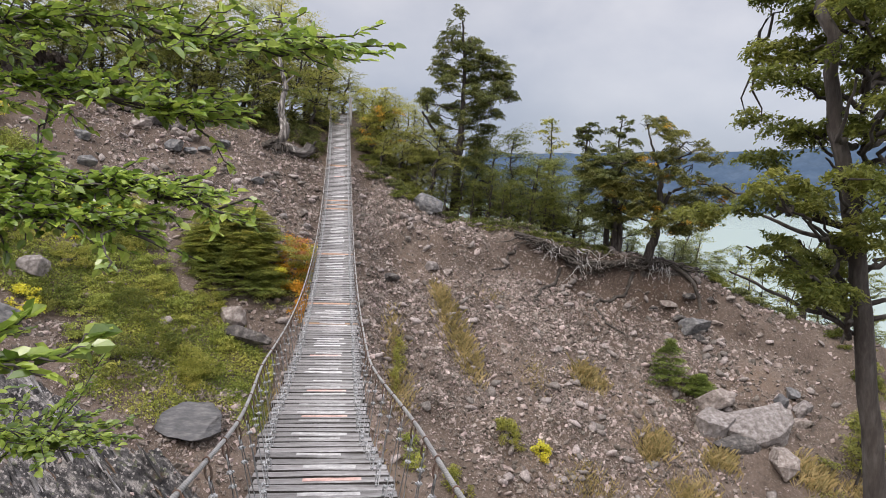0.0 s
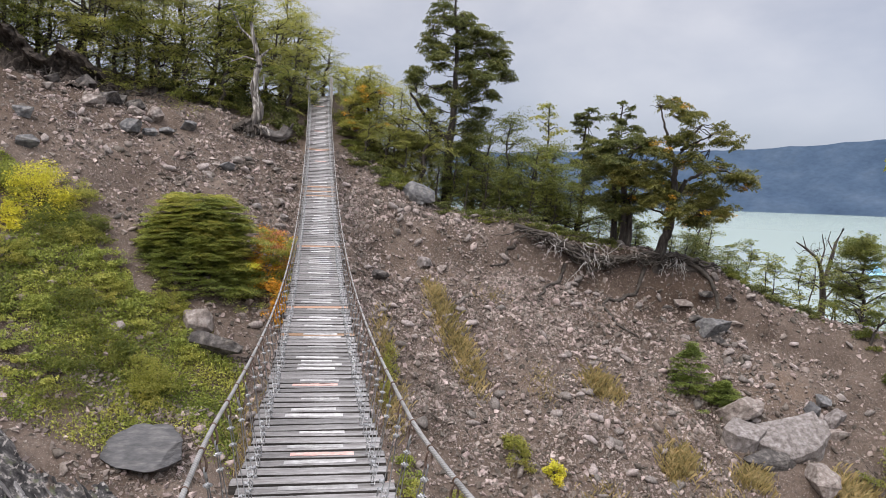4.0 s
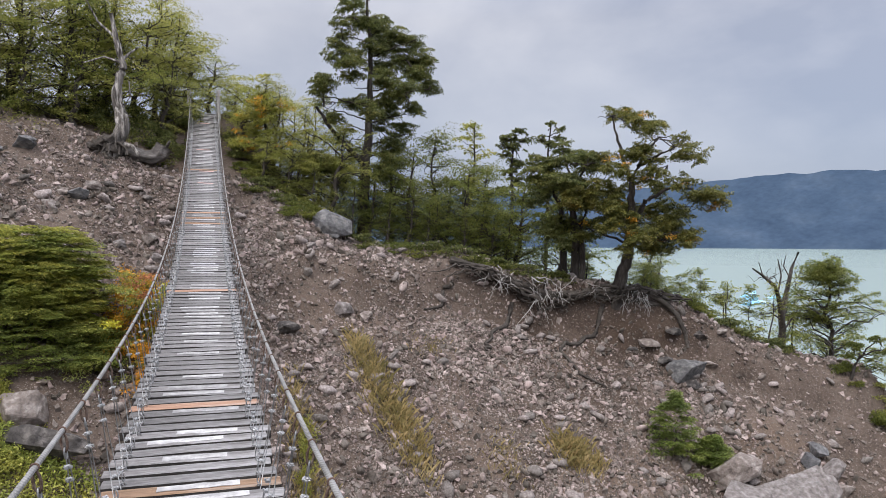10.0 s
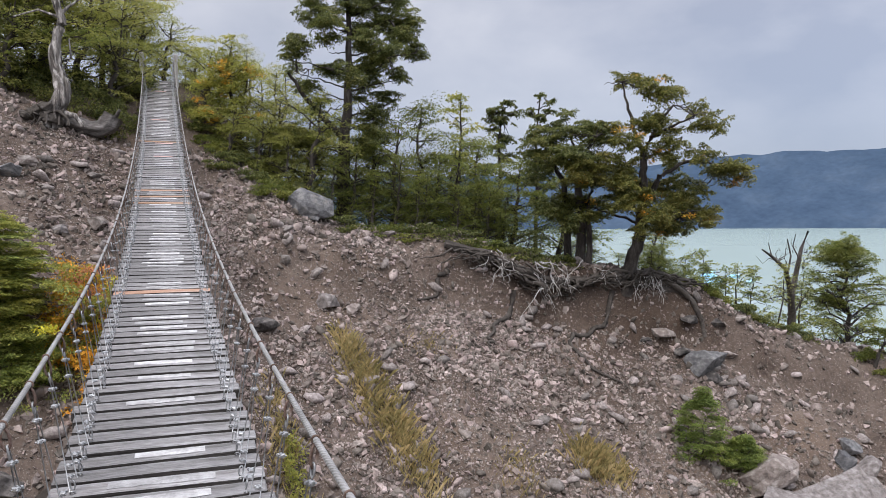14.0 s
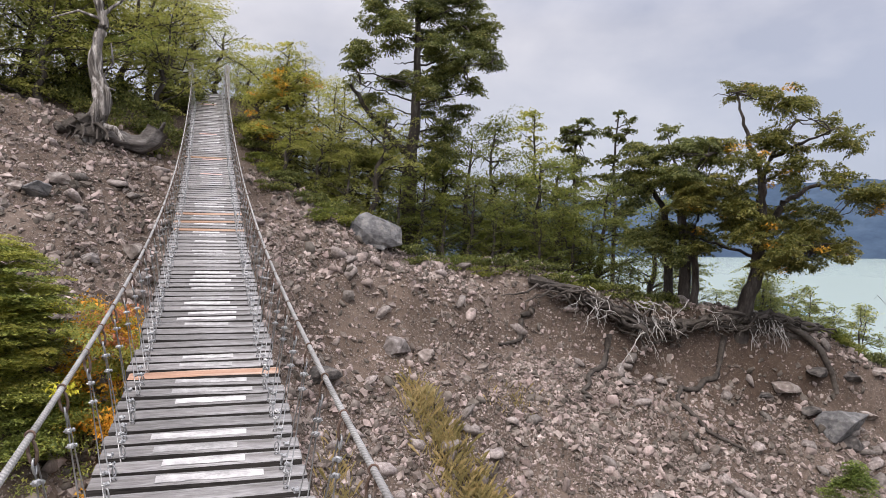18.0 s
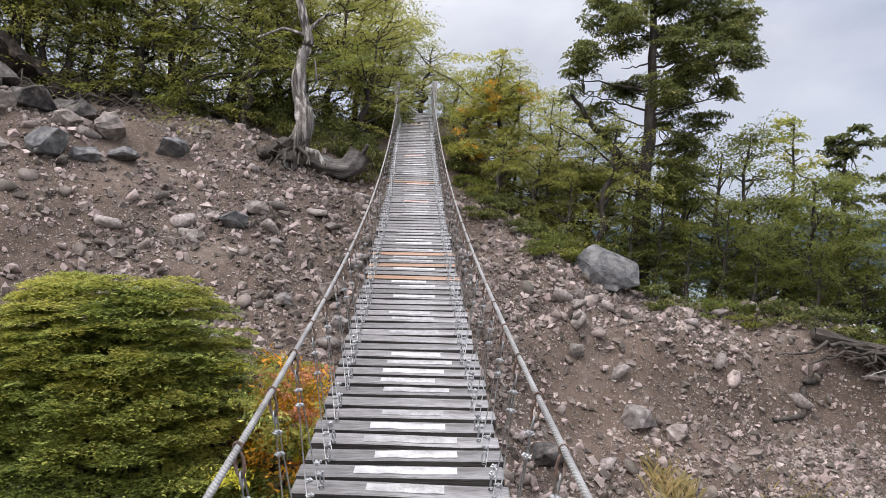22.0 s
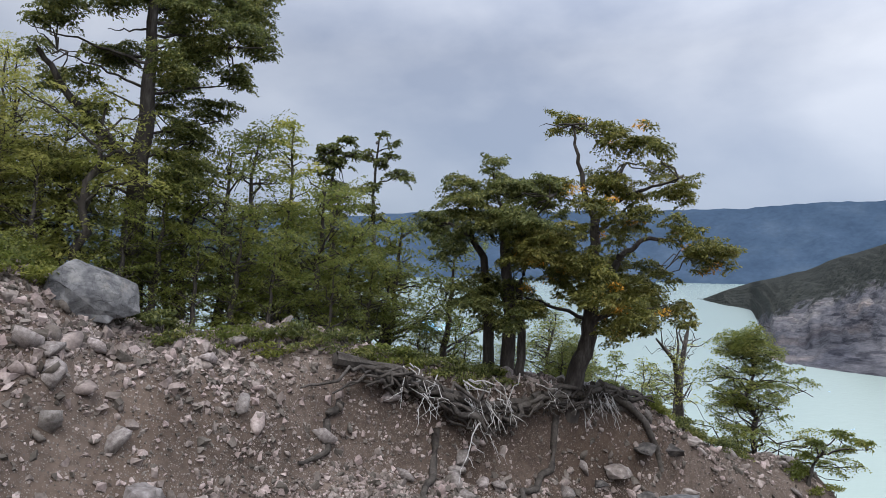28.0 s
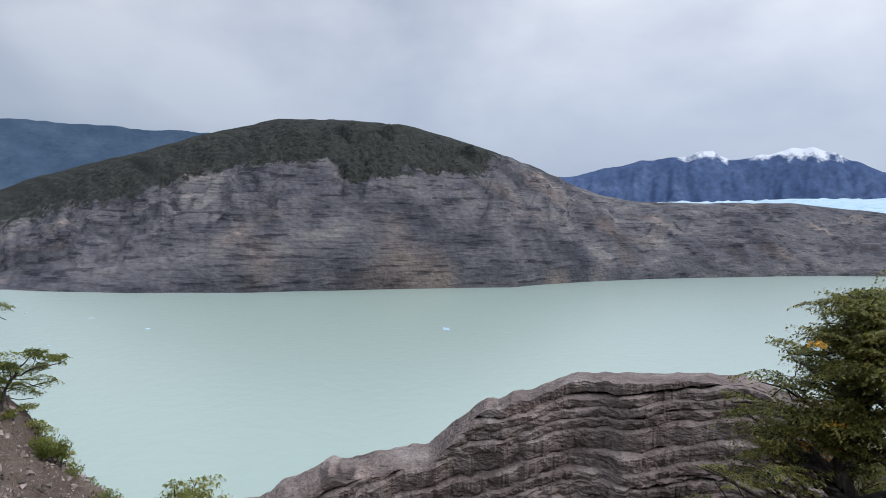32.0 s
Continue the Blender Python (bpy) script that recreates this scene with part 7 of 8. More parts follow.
bare = base("dead_tree", 23.6, 33.6, float(ground_z(23.6, 33.6)), "bare dark dead tree with forked limbs above the lake", "dead tree")
for pts, r in (([(0, 0, -0.3), (0.1, 0, 1.2), (-0.05, 0, 2.4), (-0.3, 0, 3.1)], 0.20), ([(0.05, 0, 1.8), (0.4, 0.1, 2.9), (0.55, 0, 3.9), (0.9, 0, 4.6)], 0.13), ([(-0.3, 0, 3.1), (-0.9, 0.1, 3.6), (-1.5, 0, 3.9)], 0.085), ([(-0.2, 0, 2.7), (0.0, 0, 3.6), (-0.2, 0, 4.3)], 0.05), ([(0.1, 0, 1.1), (0.7, 0.2, 1.6), (1.0, 0, 2.2)], 0.05), ([(0.5, 0, 3.4), (0.2, 0.1, 4.0), (0.25, 0, 4.5)], 0.035), ([(-0.9, 0.1, 3.6), (-1.2, 0, 4.2)], 0.03), ([(0.1, 0, 1.6), (-0.6, -0.1, 2.0), (-1.1, 0, 1.9)], 0.04)):
    wood_part(bare, "limb" if r < 0.2 else "trunk", pts, r, r * 0.35, DARKROOT, 7)

rg = R(347)
for k in range(34):
    a = np.array([(0.75, 0, 3.6), (-0.7, 0.05, 3.4), (0.5, 0.05, 3.2), (-0.15, 0, 3.6), (0.75, 0.1, 1.8), (-0.6, 0, 2.0), (0.05, 0, 2.1)][k % 7]) + rg.normal(0, 0.16, 3) * [1, 0.5, 1]
    b = a + [rg.normal(0, 0.55), rg.normal(0, 0.4), rg.uniform(-0.15, 0.65)]
    wood_part(bare, "twig", bend(rg, a, b, 6, 0.12, -0.05), 0.017, 0.005, DARKROOT, 5)

# ---- shrubs ----
def shrub(name, x, y, w, h, material, label, seed, leaf=0.055, n=1600, pads=16, flat=0.6, group="", deep=None, category="shrub"):
    rg_ = R(seed)
    ob = base(name, x, y, float(ground_z(x, y)), label, category, group)
    deep = deep or w
    a, q = rg_.uniform(0, 2 * math.pi, pads), rg_.random(pads) ** 0.5
    zz = h * np.sqrt(np.clip(1 - (q * 0.92) ** 2, 0.02, 1)) * rg_.uniform(0.35, 0.95, pads)
    c = np.stack([w * 0.75 * q * np.cos(a), deep * 0.75 * q * np.sin(a), zz], 1)
    c[:, 2] += ground_z(x + c[:, 0], y + c[:, 1], False) - ground_z(x, y, False)
    r = np.stack([rg_.uniform(0.25, 0.45, pads) * w, rg_.uniform(0.25, 0.45, pads) * deep, rg_.uniform(0.2, 0.35, pads) * h * flat * 1.4], 1)
    put("foliage", mesh_of("foliage", *leaves(rg_, c, r, np.full(pads, n // pads), leaf, 0.7), material), ob)
    for k in range(5):
        wood_part(ob, "stem", bend(rg_, (0, 0, -0.1), c[k % pads] * [0.8, 0.8, 0.9], 5, 0.08), 0.02, 0.006, BARK, 5)
    return ob


# dense tiered evergreen bush beside the bridge
rg = R(401)
cb = base("tiered_bush", -3.75, 27.0, float(ground_z(-3.75, 27.0)) - 0.1, "dense dark green tiered bush with yellowish top", "bush")
cz, cr, cc, tops = [], [], [], []
for k in range(720):
    f = rg.random() ** 0.85
    w = (1.95 - 0.62 * f) * (1 - max(0, f - 0.72) ** 2 / 0.10) ** 0.5 * rg.uniform(0.8, 1.0) * (1 + 0.06 * math.sin(9 * f + 2 * k)) + 0.05
    a = rg.uniform(0, 2 * math.pi)
    if math.sin(a) > 0.4 and rg.random() < 0.75:
        a = -a
    p = np.array([w * math.cos(a), w * math.sin(a) * 0.9, -1.1 + 3.3 * f + rg.normal(0, 0.03)])
    p[2] = max(p[2], float(ground_z(-3.75 + p[0], 27 + p[1], False) - ground_z(-3.75, 27, False)) + 0.1)
    (tops if rg.random() < (f - 0.35) * 1.25 else cc).append((p, (0.30 * rg.uniform(0.7, 1.25), 0.30 * rg.uniform(0.7, 1.25), 0.05)))
for nm, lst, mt in (("foliage", cc, LEAF_BUSH), ("young_foliage", tops, LEAF_LIGHT)):
    put(nm, mesh_of(nm, *leaves(rg, [q[0] for q in lst], [q[1] for q in lst], np.full(len(lst), 300), 0.028, 0.34, 1.9, True, 0.06, -0.15), mt), cb, None, "yellow-green young sprays" if nm != "foliage" else "")
put("trunk", mesh_of("trunk", *tube(bend(rg, (0, 0, -0.6), (0, 0, 1.8), 7, 0.03), np.linspace(0.14, 0.03, 7), 7), BARK, True), cb)
put("inner_foliage", mesh_of("inner_foliage", *leaves(rg, [(0, 0, 0.3), (0, 0, 1.15)], [(1.4, 1.25, 1.3), (1.15, 1.0, 0.85)], np.array([6000, 5000]), 0.10, 0.5), LEAF_BUSH), cb)

shrub("green_shrub", -2.35, 26.2, 0.95, 1.15, LEAF_BUSH, "dark green shrub at the foot of a tiered bush", 409, 0.032, 5200, 34, 0.25)
ob = shrub("orange_bush", -1.35, 27.0, 1.0, 2.3, LEAF_ORANGE, "orange autumn bush with yellow and green sprays under the bridge", 411, 0.045, 4600, 46, 0.25, category="bush")
LEAF_RUST = noise_mat("rusty_leaf", [(0.30, 0.13, 0.06), (0.46, 0.22, 0.10), (0.58, 0.34, 0.18)], 1.2, 0.6, 0, 12.0, island=0.5, through_light=0.4, fine=0.15)
rg = R(405)
for nm, mt, n, txt in (("yellow_foliage", LEAF_YELLOW, 16, "yellow sprays"), ("green_foliage", LEAF_LIGHT, 34, "yellow-green sprays"), ("rusty_foliage", LEAF_RUST, 16, "rusty pink sprays"), ("dark_foliage", LEAF_BUSH, 26, "deep green sprays")):
    c = np.stack([rg.normal(0.1, 0.6, n), rg.normal(-0.3, 0.6, n), rg.uniform(0.1, 2.1, n)], 1)
    put(nm, mesh_of(nm, *leaves(rg, c, np.full((n, 3), 0.28) * [1, 1, 0.35], np.full(n, 130), 0.040, 0.7), mt), ob, None, txt)
shrub("orange_bush", -0.95, 25.9, 0.75, 1.25, LEAF_ORANGE, "orange and yellow autumn bush beside the bridge cables", 412, 0.045, 3000, 36, 0.25, category="bush")
shrub("green_shrub", -0.9, 26.5, 0.7, 1.35, LEAF_MID, "green shrub beneath the bridge", 413, 0.05, 1500)
shrub("yellow_bush", -8.25, 26.4, 1.15, 1.25, LEAF_YELLOW, "bright yellow bush on the green bank", 414, 0.036, 7000, 34)
shrub("yellow_bush", -13.0, 28.3, 0.8, 0.7, LEAF_YELLOW, "bright yellow bush high on the slope", 415, 0.06, 1500)
shrub("lime_shrub", -10.3, 25.4, 1.0, 0.9, LEAF_LIGHT, "pale yellow-green shrub on the bank", 416, 0.055, 1900)
shrub("lime_shrub", -9.1, 22.5, 0.65, 0.6, LEAF_YELLOW, "small yellowish shrub by a grey rock", 417, 0.05, 1200)
shrub("lime_shrub", -4.35, 22.7, 0.75, 0.75, LEAF_LIGHT, "bright lime-green shrub on the bank", 418, 0.05, 2000)
shrub("green_shrub", -6.3, 21.9, 0.8, 0.45, MOSS, "low dull green shrub at the foot of the bank", 419, 0.05, 1500)
LEAF_YOUNG = noise_mat("young_bush_leaf", [(0.120, 0.170, 0.045), (0.190, 0.250, 0.062), (0.300, 0.335, 0.085)], 0.9, 0.55, 0, 12.0, island=0.45, through_light=0.5, fine=0.15, gloss=0.35)
for x, y, w, h, seed in ((13.45, 26.8, 0.95, 1.75, 420), (14.7, 26.55, 0.75, 0.85, 429)):
    rg = R(seed)
    ob = base("young_beech_bush", x, y, float(ground_z(x, y)), "dense green pointed young bush on the scree" if h > 1 else "low dark green bush on the scree", "bush")
    cs, rs = [], []
    for k in range(90):
        f, a = rg.random() ** 1.3, rg.uniform(0, 2 * math.pi)
        q = w * (1 - f) ** 0.8 * rg.uniform(0.35, 1.0)
        p = np.array([q * math.cos(a), q * math.sin(a), 0.12 + h * f])
        p[2] += float(ground_z(x + p[0], y + p[1], False) - ground_z(x, y, False)) * (1 - f)
        cs.append(p), rs.append((0.22, 0.22, 0.07))
    put("foliage", mesh_of("foliage", *leaves(rg, cs, rs, np.full(90, 240), 0.030, 0.5, 1.9, True, 0.1, -0.1), LEAF_YOUNG), ob)
    for k in range(5):
        wood_part(ob, "stem", bend(rg, (0, 0, -0.1), cs[k] * np.array([0.7, 0.7, 0.9]), 5, 0.08), 0.025, 0.006, BARK, 5)
shrub("green_shrub", 6.25, 23.6, 0.6, 0.85, LEAF_LIGHT, "light green shrub at the foot of the scree", 421, 0.05, 1900)
shrub("yellow_bush", 7.4, 23.3, 0.42, 0.6, LEAF_YELLOW, "small bright yellow bush at the foot of the scree", 422, 0.045, 1300)
shrub("lime_shrub", 4.3, 21.9, 0.55, 0.6, LEAF_LIGHT, "small yellow-green shrub below the bridge", 423, 0.05, 1300)
shrub("green_shrub", 2.9, 22.6, 0.7, 0.6, MOSS, "dull green shrub below the bridge", 424, 0.05, 1400)
shrub("lime_shrub", 2.4, 25.6, 0.45, 1.0, LEAF_LIGHT, "yellow-green shrub below the bridge edge", 425, 0.05, 1300, deep=1.3)
CREST_SHRUBS = [(17.0, 30.9, 0.7), (18.6, 30.7, 0.7), (5.2, 32.9, 0.8), (6.6, 32.8, 1.0), (7.6, 32.7, 1.1), (8.7, 32.5, 1.1), (9.6, 32.3, 1.0), (10.4, 32.2, 0.9), (11.3, 32.0, 0.8), (2.9, 33.0, 0.7), (12.2, 31.9, 0.7), (16.2, 31.3, 0.6), (17.6, 31.1, 0.6), (19.5, 30.9, 0.8), (20.6, 30.3, 0.7), (22.3, 29.0, 0.7)]
BRIDGE_END_SHRUBS = [(1.5, 34.3, 0.7), (2.2, 34.9, 0.8), (1.3, 35.4, 0.7), (2.6, 33.9, 0.7), (1.1, 36.4, 0.7), (3.3, 34.3, 0.8), (0.9, 37.5, 0.8), (2.0, 36.0, 0.8), (3.0, 35.6, 0.8), (-1.2, 36.0, 0.8), (-1.8, 36.8, 0.9)]
for k, (x, y, w) in enumerate(CREST_SHRUBS + BRIDGE_END_SHRUBS):
    shrub("creeping_shrub", x, y, w, 0.42, LEAF_DARK if k % 3 else LEAF, "low dark creeping shrub along the crest", 430 + k, 0.05, 1500, 14, 0.5, "creeping shrubs along the crest", 0.6)
for k, (x, y, w) in enumerate([(-0.9, 37.4, 0.8), (-2.3, 35.6, 0.9), (-1.5, 35.2, 0.8), (-2.8, 36.6, 1.0), (-3.5, 35.7, 0.9), (-3.9, 36.6, 1.0), (-1.1, 38.2, 0.8), (-4.8, 36.0, 0.9), (-5.8, 35.6, 0.9), (-6.8, 35.3, 0.9)]):
    shrub("dark_shrub", x, y, w, 0.85, LEAF_DARK, "dark green shrub in the shade of the wood", 470 + k, 0.06, 1500, 16, 0.6, "shrubs in the shade of the wood")
for k, (x, y, w, h) in enumerate([(20.2, 24.6, 0.9, 1.2), (21.4, 25.6, 0.7, 1.0), (22.8, 27.6, 0.8, 0.9)]):
    shrub("green_shrub", x, y, w, h, LEAF if k else LEAF_LIGHT, "green shrub at the lower end of the slope", 460 + k, 0.055, 1600)

for k, (x, y, w, h, mt) in enumerate([(-9.98, 25.1, 1.25, 0.75, LEAF_LIGHT), (-10.7, 23.6, 0.7, 0.6, LEAF_LIGHT), (-7.4, 24.6, 1.0, 0.55, MOSS), (-7.4, 23.3, 0.9, 0.5, MOSS), (-8.6, 23.1, 0.8, 0.5, LEAF), (-6.1, 21.8, 1.0, 0.55, LEAF), (-4.2, 22.4, 0.95, 0.8, LEAF_LIGHT), (-4.8, 24.4, 0.9, 0.5, MOSS), (-4.2, 25.0, 0.7, 0.45, LEAF_LIGHT), (-7.7, 25.6, 0.85, 0.5, LEAF), (-6.1, 25.2, 0.8, 0.45, MOSS), (-6.2, 23.7, 0.9, 0.55, LEAF), (-8.4, 24.4, 0.7, 0.45, LEAF_LIGHT), (-10.5, 24.6, 0.7, 0.5, MOSS), (-3.4, 24.0, 0.6, 0.4, MOSS), (-7.3, 22.1, 0.8, 0.4, MOSS), (-5.3, 23.0, 0.7, 0.45, LEAF), (-9.4, 26.3, 0.9, 0.6, MOSS), (-11.4, 25.6, 1.0, 0.6, LEAF), (-8.9, 25.4, 0.6, 0.45, LEAF_YELLOW), (-5.6, 24.6, 0.5, 0.4, LEAF_LIGHT), (-7.45, 26.9, 0.75, 0.7, LEAF_LIGHT), (-6.75, 26.2, 0.7, 0.6, LEAF), (-7.0, 25.7, 0.6, 0.5, LEAF_LIGHT)]):
    nm, txt = {id(LEAF): ("green_shrub", "low mounded green shrub on the bank"), id(MOSS): ("green_shrub", "low dull green shrub carpeting the bank"), id(LEAF_LIGHT): ("lime_shrub", "low yellow-green shrub on the bank"), id(LEAF_YELLOW): ("yellow_bush", "small yellow bush on the bank")}[id(mt)]
    shrub(nm, x, y, w, h, mt, txt, 620 + k, 0.040, int(3000 * w + 400), 24, 0.55, "shrubs on the green bank")
shaped_tree("stunted_beech_tree", 22.3, 28.9, float(ground_z(22.3, 28.9)), 64, [([(0.0, -0.3), (0.2, 0.5), (0.5, 0.95)], 0.07, 0.04)], [([(0.5, 0.9), (1.0, 1.15), (1.5, 1.2)], 0.03), ([(0.4, 0.8), (0.3, 1.2)], 0.03), ([(0.5, 0.95), (0.9, 1.5)], 0.03)],
                  [(1.5, 1.25, 0.5, 0.12), (0.9, 1.5, 0.45, 0.12), (0.3, 1.2, 0.4, 0.12), (1.0, 1.0, 0.4, 0.1), (0.0, 0.8, 0.35, 0.12)], LEAF, "stunted wind-bent beech at the end of the slope", 641, leaf=0.055, depth=0.2, caps=10, cover=1.8)
shrub("green_shrub", 23.3, 27.9, 0.9, 0.7, LEAF_MID, "green shrub clinging to the slope end", 642, 0.055, 2200, 20, 0.35)
shrub("green_shrub", 24.2, 27.0, 0.8, 0.6, LEAF, "green shrub clinging to the slope end", 643, 0.055, 1800, 18, 0.35)

for k, (x, y, w, h) in enumerate([(19.3, 23.3, 0.95, 3.4), (20.4, 23.9, 0.8, 2.9)]):
    tree("gully_sapling", x, y, grow(R(646 + k), h, 0.06, lambda f: w * (1.15 - f) ** 0.4, 30, 0.32, 90, 0.06, 0.25, (0.1, 0), 0.35), LEAF_MID, "young green beech growing out of the gully mouth", group="saplings in the gully mouth")

# beeches beside the start of the walk and below the end of it
rg = R(500)
BANK_PADS = []
for h in np.arange(5.75, 8.9, 0.19):
    reach_ = float(np.interp(h, [5.6, 6.2, 6.6, 7.2, 8.0, 9.0], [0.7, 1.45, 1.3, 0.75, 0.65, 0.6]))
    for side_ in (-0.4 - reach_ * rg.uniform(0.55, 0.95), -0.4 - reach_ * rg.uniform(0.0, 0.5), -0.4 + rg.uniform(0.2, 1.2)):
        BANK_PADS.append((side_, h + rg.normal(0, 0.06), rg.uniform(0.27, 0.44), 0.14))
shaped_tree("bank_beech_tree", 6.2, 6.35, -5.0, 0, [([(0.1, -0.4), (0.05, 0.5), (0.0, 2.0), (-0.08, 3.8), (-0.33, 5.2), (-0.5, 6.2), (-0.8, 7.3), (-1.0, 8.5), (-1.05, 9.4)], 0.135, 0.045)],
            [([(-0.5, 7.1), (-0.85, 7.15), (-1.1, 7.1), (-1.15, 7.6)], 0.035), ([(-0.35, 5.3), (-0.9, 5.55), (-1.2, 5.9)], 0.025)] + [([(-0.45, h - 0.4), ((a - 0.45) * 0.5, h - 0.2), (a, h)], 0.03) for a, h, q, s in BANK_PADS], BANK_PADS, LEAF, "beech with dark rough trunk beside the bridge head", 501, leaf=0.032, cover=2.0, caps=11, depth=0.5)
tree("gully_beech_tree", 12.4, 9.7, grow(R(511), 9.0, 0.22, lambda f: 4.3 * (1.06 - f) ** 0.95 + 0.15, 320, 0.50, 330, 0.046, 0.12, (0.3, 0), 0.2), LEAF_OLIVE, "dense green beech rising from the gully", z=-8.4, extra=(orange_bits(R(512), 8, (-1.5, -1.5, 4.5), (1.5, 1.5, 8.0), 0.05), LEAF_ORANGE))


def leaf_blades(rg_, p, fx, size):
    """Broad folded leaves: two halves along a midrib."""
    n = len(p)
    fx = fx / (np.linalg.norm(fx, axis=1)[:, None] + 1e-9)
    up = np.array([0, 0, 1.0]) + rg_.normal(0, 0.45, (n, 3))
    sd = np.cross(fx, up)
    sd /= np.linalg.norm(sd, axis=1)[:, None] + 1e-9
    up = np.cross(sd, fx)
    s = size * rg_.uniform(0.7, 1.25, n)[:, None]
    w = s * rg_.uniform(0.26, 0.36, n)[:, None]
    b, t = p, p + fx * s - up * s * 0.12
    l1, l2 = p + fx * s * 0.28 + sd * w + up * w * 0.35, p + fx * s * 0.7 + sd * w * 0.8 + up * w * 0.2
    r1, r2 = p + fx * s * 0.28 - sd * w + up * w * 0.35, p + fx * s * 0.7 - sd * w * 0.8 + up * w * 0.2
    v = np.stack([b, l1, l2, t, r2, r1], 1).reshape(-1, 3)
    k0 = np.arange(n)[:, None] * 6
    return v, np.concatenate([k0 + [0, 3, 2, 1], k0 + [0, 5, 4, 3]])


def leafy_branch(name, a, b, seed, twigs, label, size=0.034, reach=0.34, drop=0.0):
    rg_ = R(seed)
    ob = base(name, *a, label, "branch", "beech branches at the bridge head")
    a, b = np.array(a, float), np.array(b, float)
    line = bend(rg_, a, b, 14, 0.03, 0.06)
    wood_part(ob, "bough", line - a, 0.014, 0.004, BARK, 6)
    P, D, tws = [], [], []
    for k in range(int(3.8 * twigs)):
        f = rg_.uniform(0.08, 1.0)
        i = min(int(f * 13), 12)
        st = line[i] + (line[i + 1] - line[i]) * (f * 13 - i)
        d = (b - a) / np.linalg.norm(b - a) * rg_.uniform(0.3, 1.0) + rg_.normal(0, 0.55, 3) * [1, 1, 0.28]
        e = st + d / np.linalg.norm(d) * rg_.uniform(0.4, 1.0) * reach - np.array([0, 0, drop])
        tw = bend(rg_, st, e, 6, 0.05)
        tws.append(tube(tw - a, np.linspace(0.0038, 0.0014, 6), 4))
        for q in np.linspace(0.1, 1.0, 17):
            j = min(int(q * 5), 4)
            c = tw[j] + (tw[j + 1] - tw[j]) * (q * 5 - j)
            P.append(c - a)
            D.append((e - st) / (np.linalg.norm(e - st) + 1e-9) + rg_.normal(0, 0.8, 3) * [1, 1, 0.28])
    tagged(put("branchlet_mass", mesh_of("branchlet_mass", *joined(tws), BARK, True), ob), kind="stuff")
    put("foliage", mesh_of("foliage", *leaf_blades(rg_, np.array(P), np.array(D), size), LEAF_NEAR), ob)
    return ob


leafy_branch("leafy_branch", (-1.4, 2.6, 1.95), (0.98, 2.25, 1.93), 521, 46, "beech branch with glossy green leaves by the bridge head", 0.036, 0.34)
leafy_branch("leafy_branch", (-1.3, 2.5, 1.80), (0.62, 2.2, 1.72), 522, 40, "beech branch with glossy green leaves by the bridge head", 0.036, 0.30)
leafy_branch("leafy_branch", (-0.5, 1.66, 1.52), (0.80, 1.52, 1.485), 526, 84, "near beech branch with broad glossy leaves by the bridge head", 0.0225, 0.16)
leafy_branch("leafy_branch", (-0.4, 1.52, 1.455), (0.68, 1.43, 1.44), 527, 62, "near beech branch with broad glossy leaves by the bridge head", 0.0225, 0.16)
leafy_branch("leafy_branch", (-0.5, 1.45, 1.28), (0.62, 1.32, 1.20), 523, 13, "drooping beech branch with broad glossy leaves by the bridge head", 0.038, 0.16)
leafy_branch("leafy_branch", (-1.6, 3.3, 0.50), (0.12, 2.9, 0.56), 524, 44, "low beech branch with glossy leaves beside the bridge", 0.036, 0.36)
leafy_branch("leafy_branch", (-1.6, 2.7, 2.35), (0.45, 2.4, 2.2), 525, 44, "overhead beech branch with glossy leaves by the bridge head", 0.036, 0.45)
tree("bank_beech_tree", -2.6, 3.0, grow(R(531), 6.0, 0.16, lambda f: 1.3 * (1.1 - f) ** 0.5, 46, 0.42, 230, 0.045, 0.45, (0.2, -0.2), 0.5), LEAF, "beech with glossy leaves beside the bridge head")

# ---- grass and low cover ----
rg = R(601)


def blades(px_, py_, count, spread, height, lean_=0.35):
    n = int(count * 1.0)
    x, y = px_ + rg.normal(0, spread[0], n), py_ + rg.normal(0, spread[1], n)
    z = ground_z(x, y)
    h = height * rg.uniform(0.5, 1.2, n)
    a = rg.uniform(0, 2 * math.pi, n)
    lx, ly = np.cos(a) * h * lean_ * rg.random(n), np.sin(a) * h * lean_ * rg.random(n)
    w = 0.005 + 0.005 * rg.random(n)
    sx, sy = np.cos(a + 1.57) * w, np.sin(a + 1.57) * w
    v = np.stack([np.stack([x - sx, y - sy, z - 0.02], 1), np.stack([x + sx, y + sy, z - 0.02], 1), np.stack([x + lx + sx * 0.4, y + ly + sy * 0.4, z + h], 1), np.stack([x + lx * 1.5 - sx * 0.2, y + ly * 1.5 - sy * 0.2, z + h * 1.12], 1)], 1).reshape(-1, 3)
    return v, np.arange(4 * n).reshape(-1, 4)


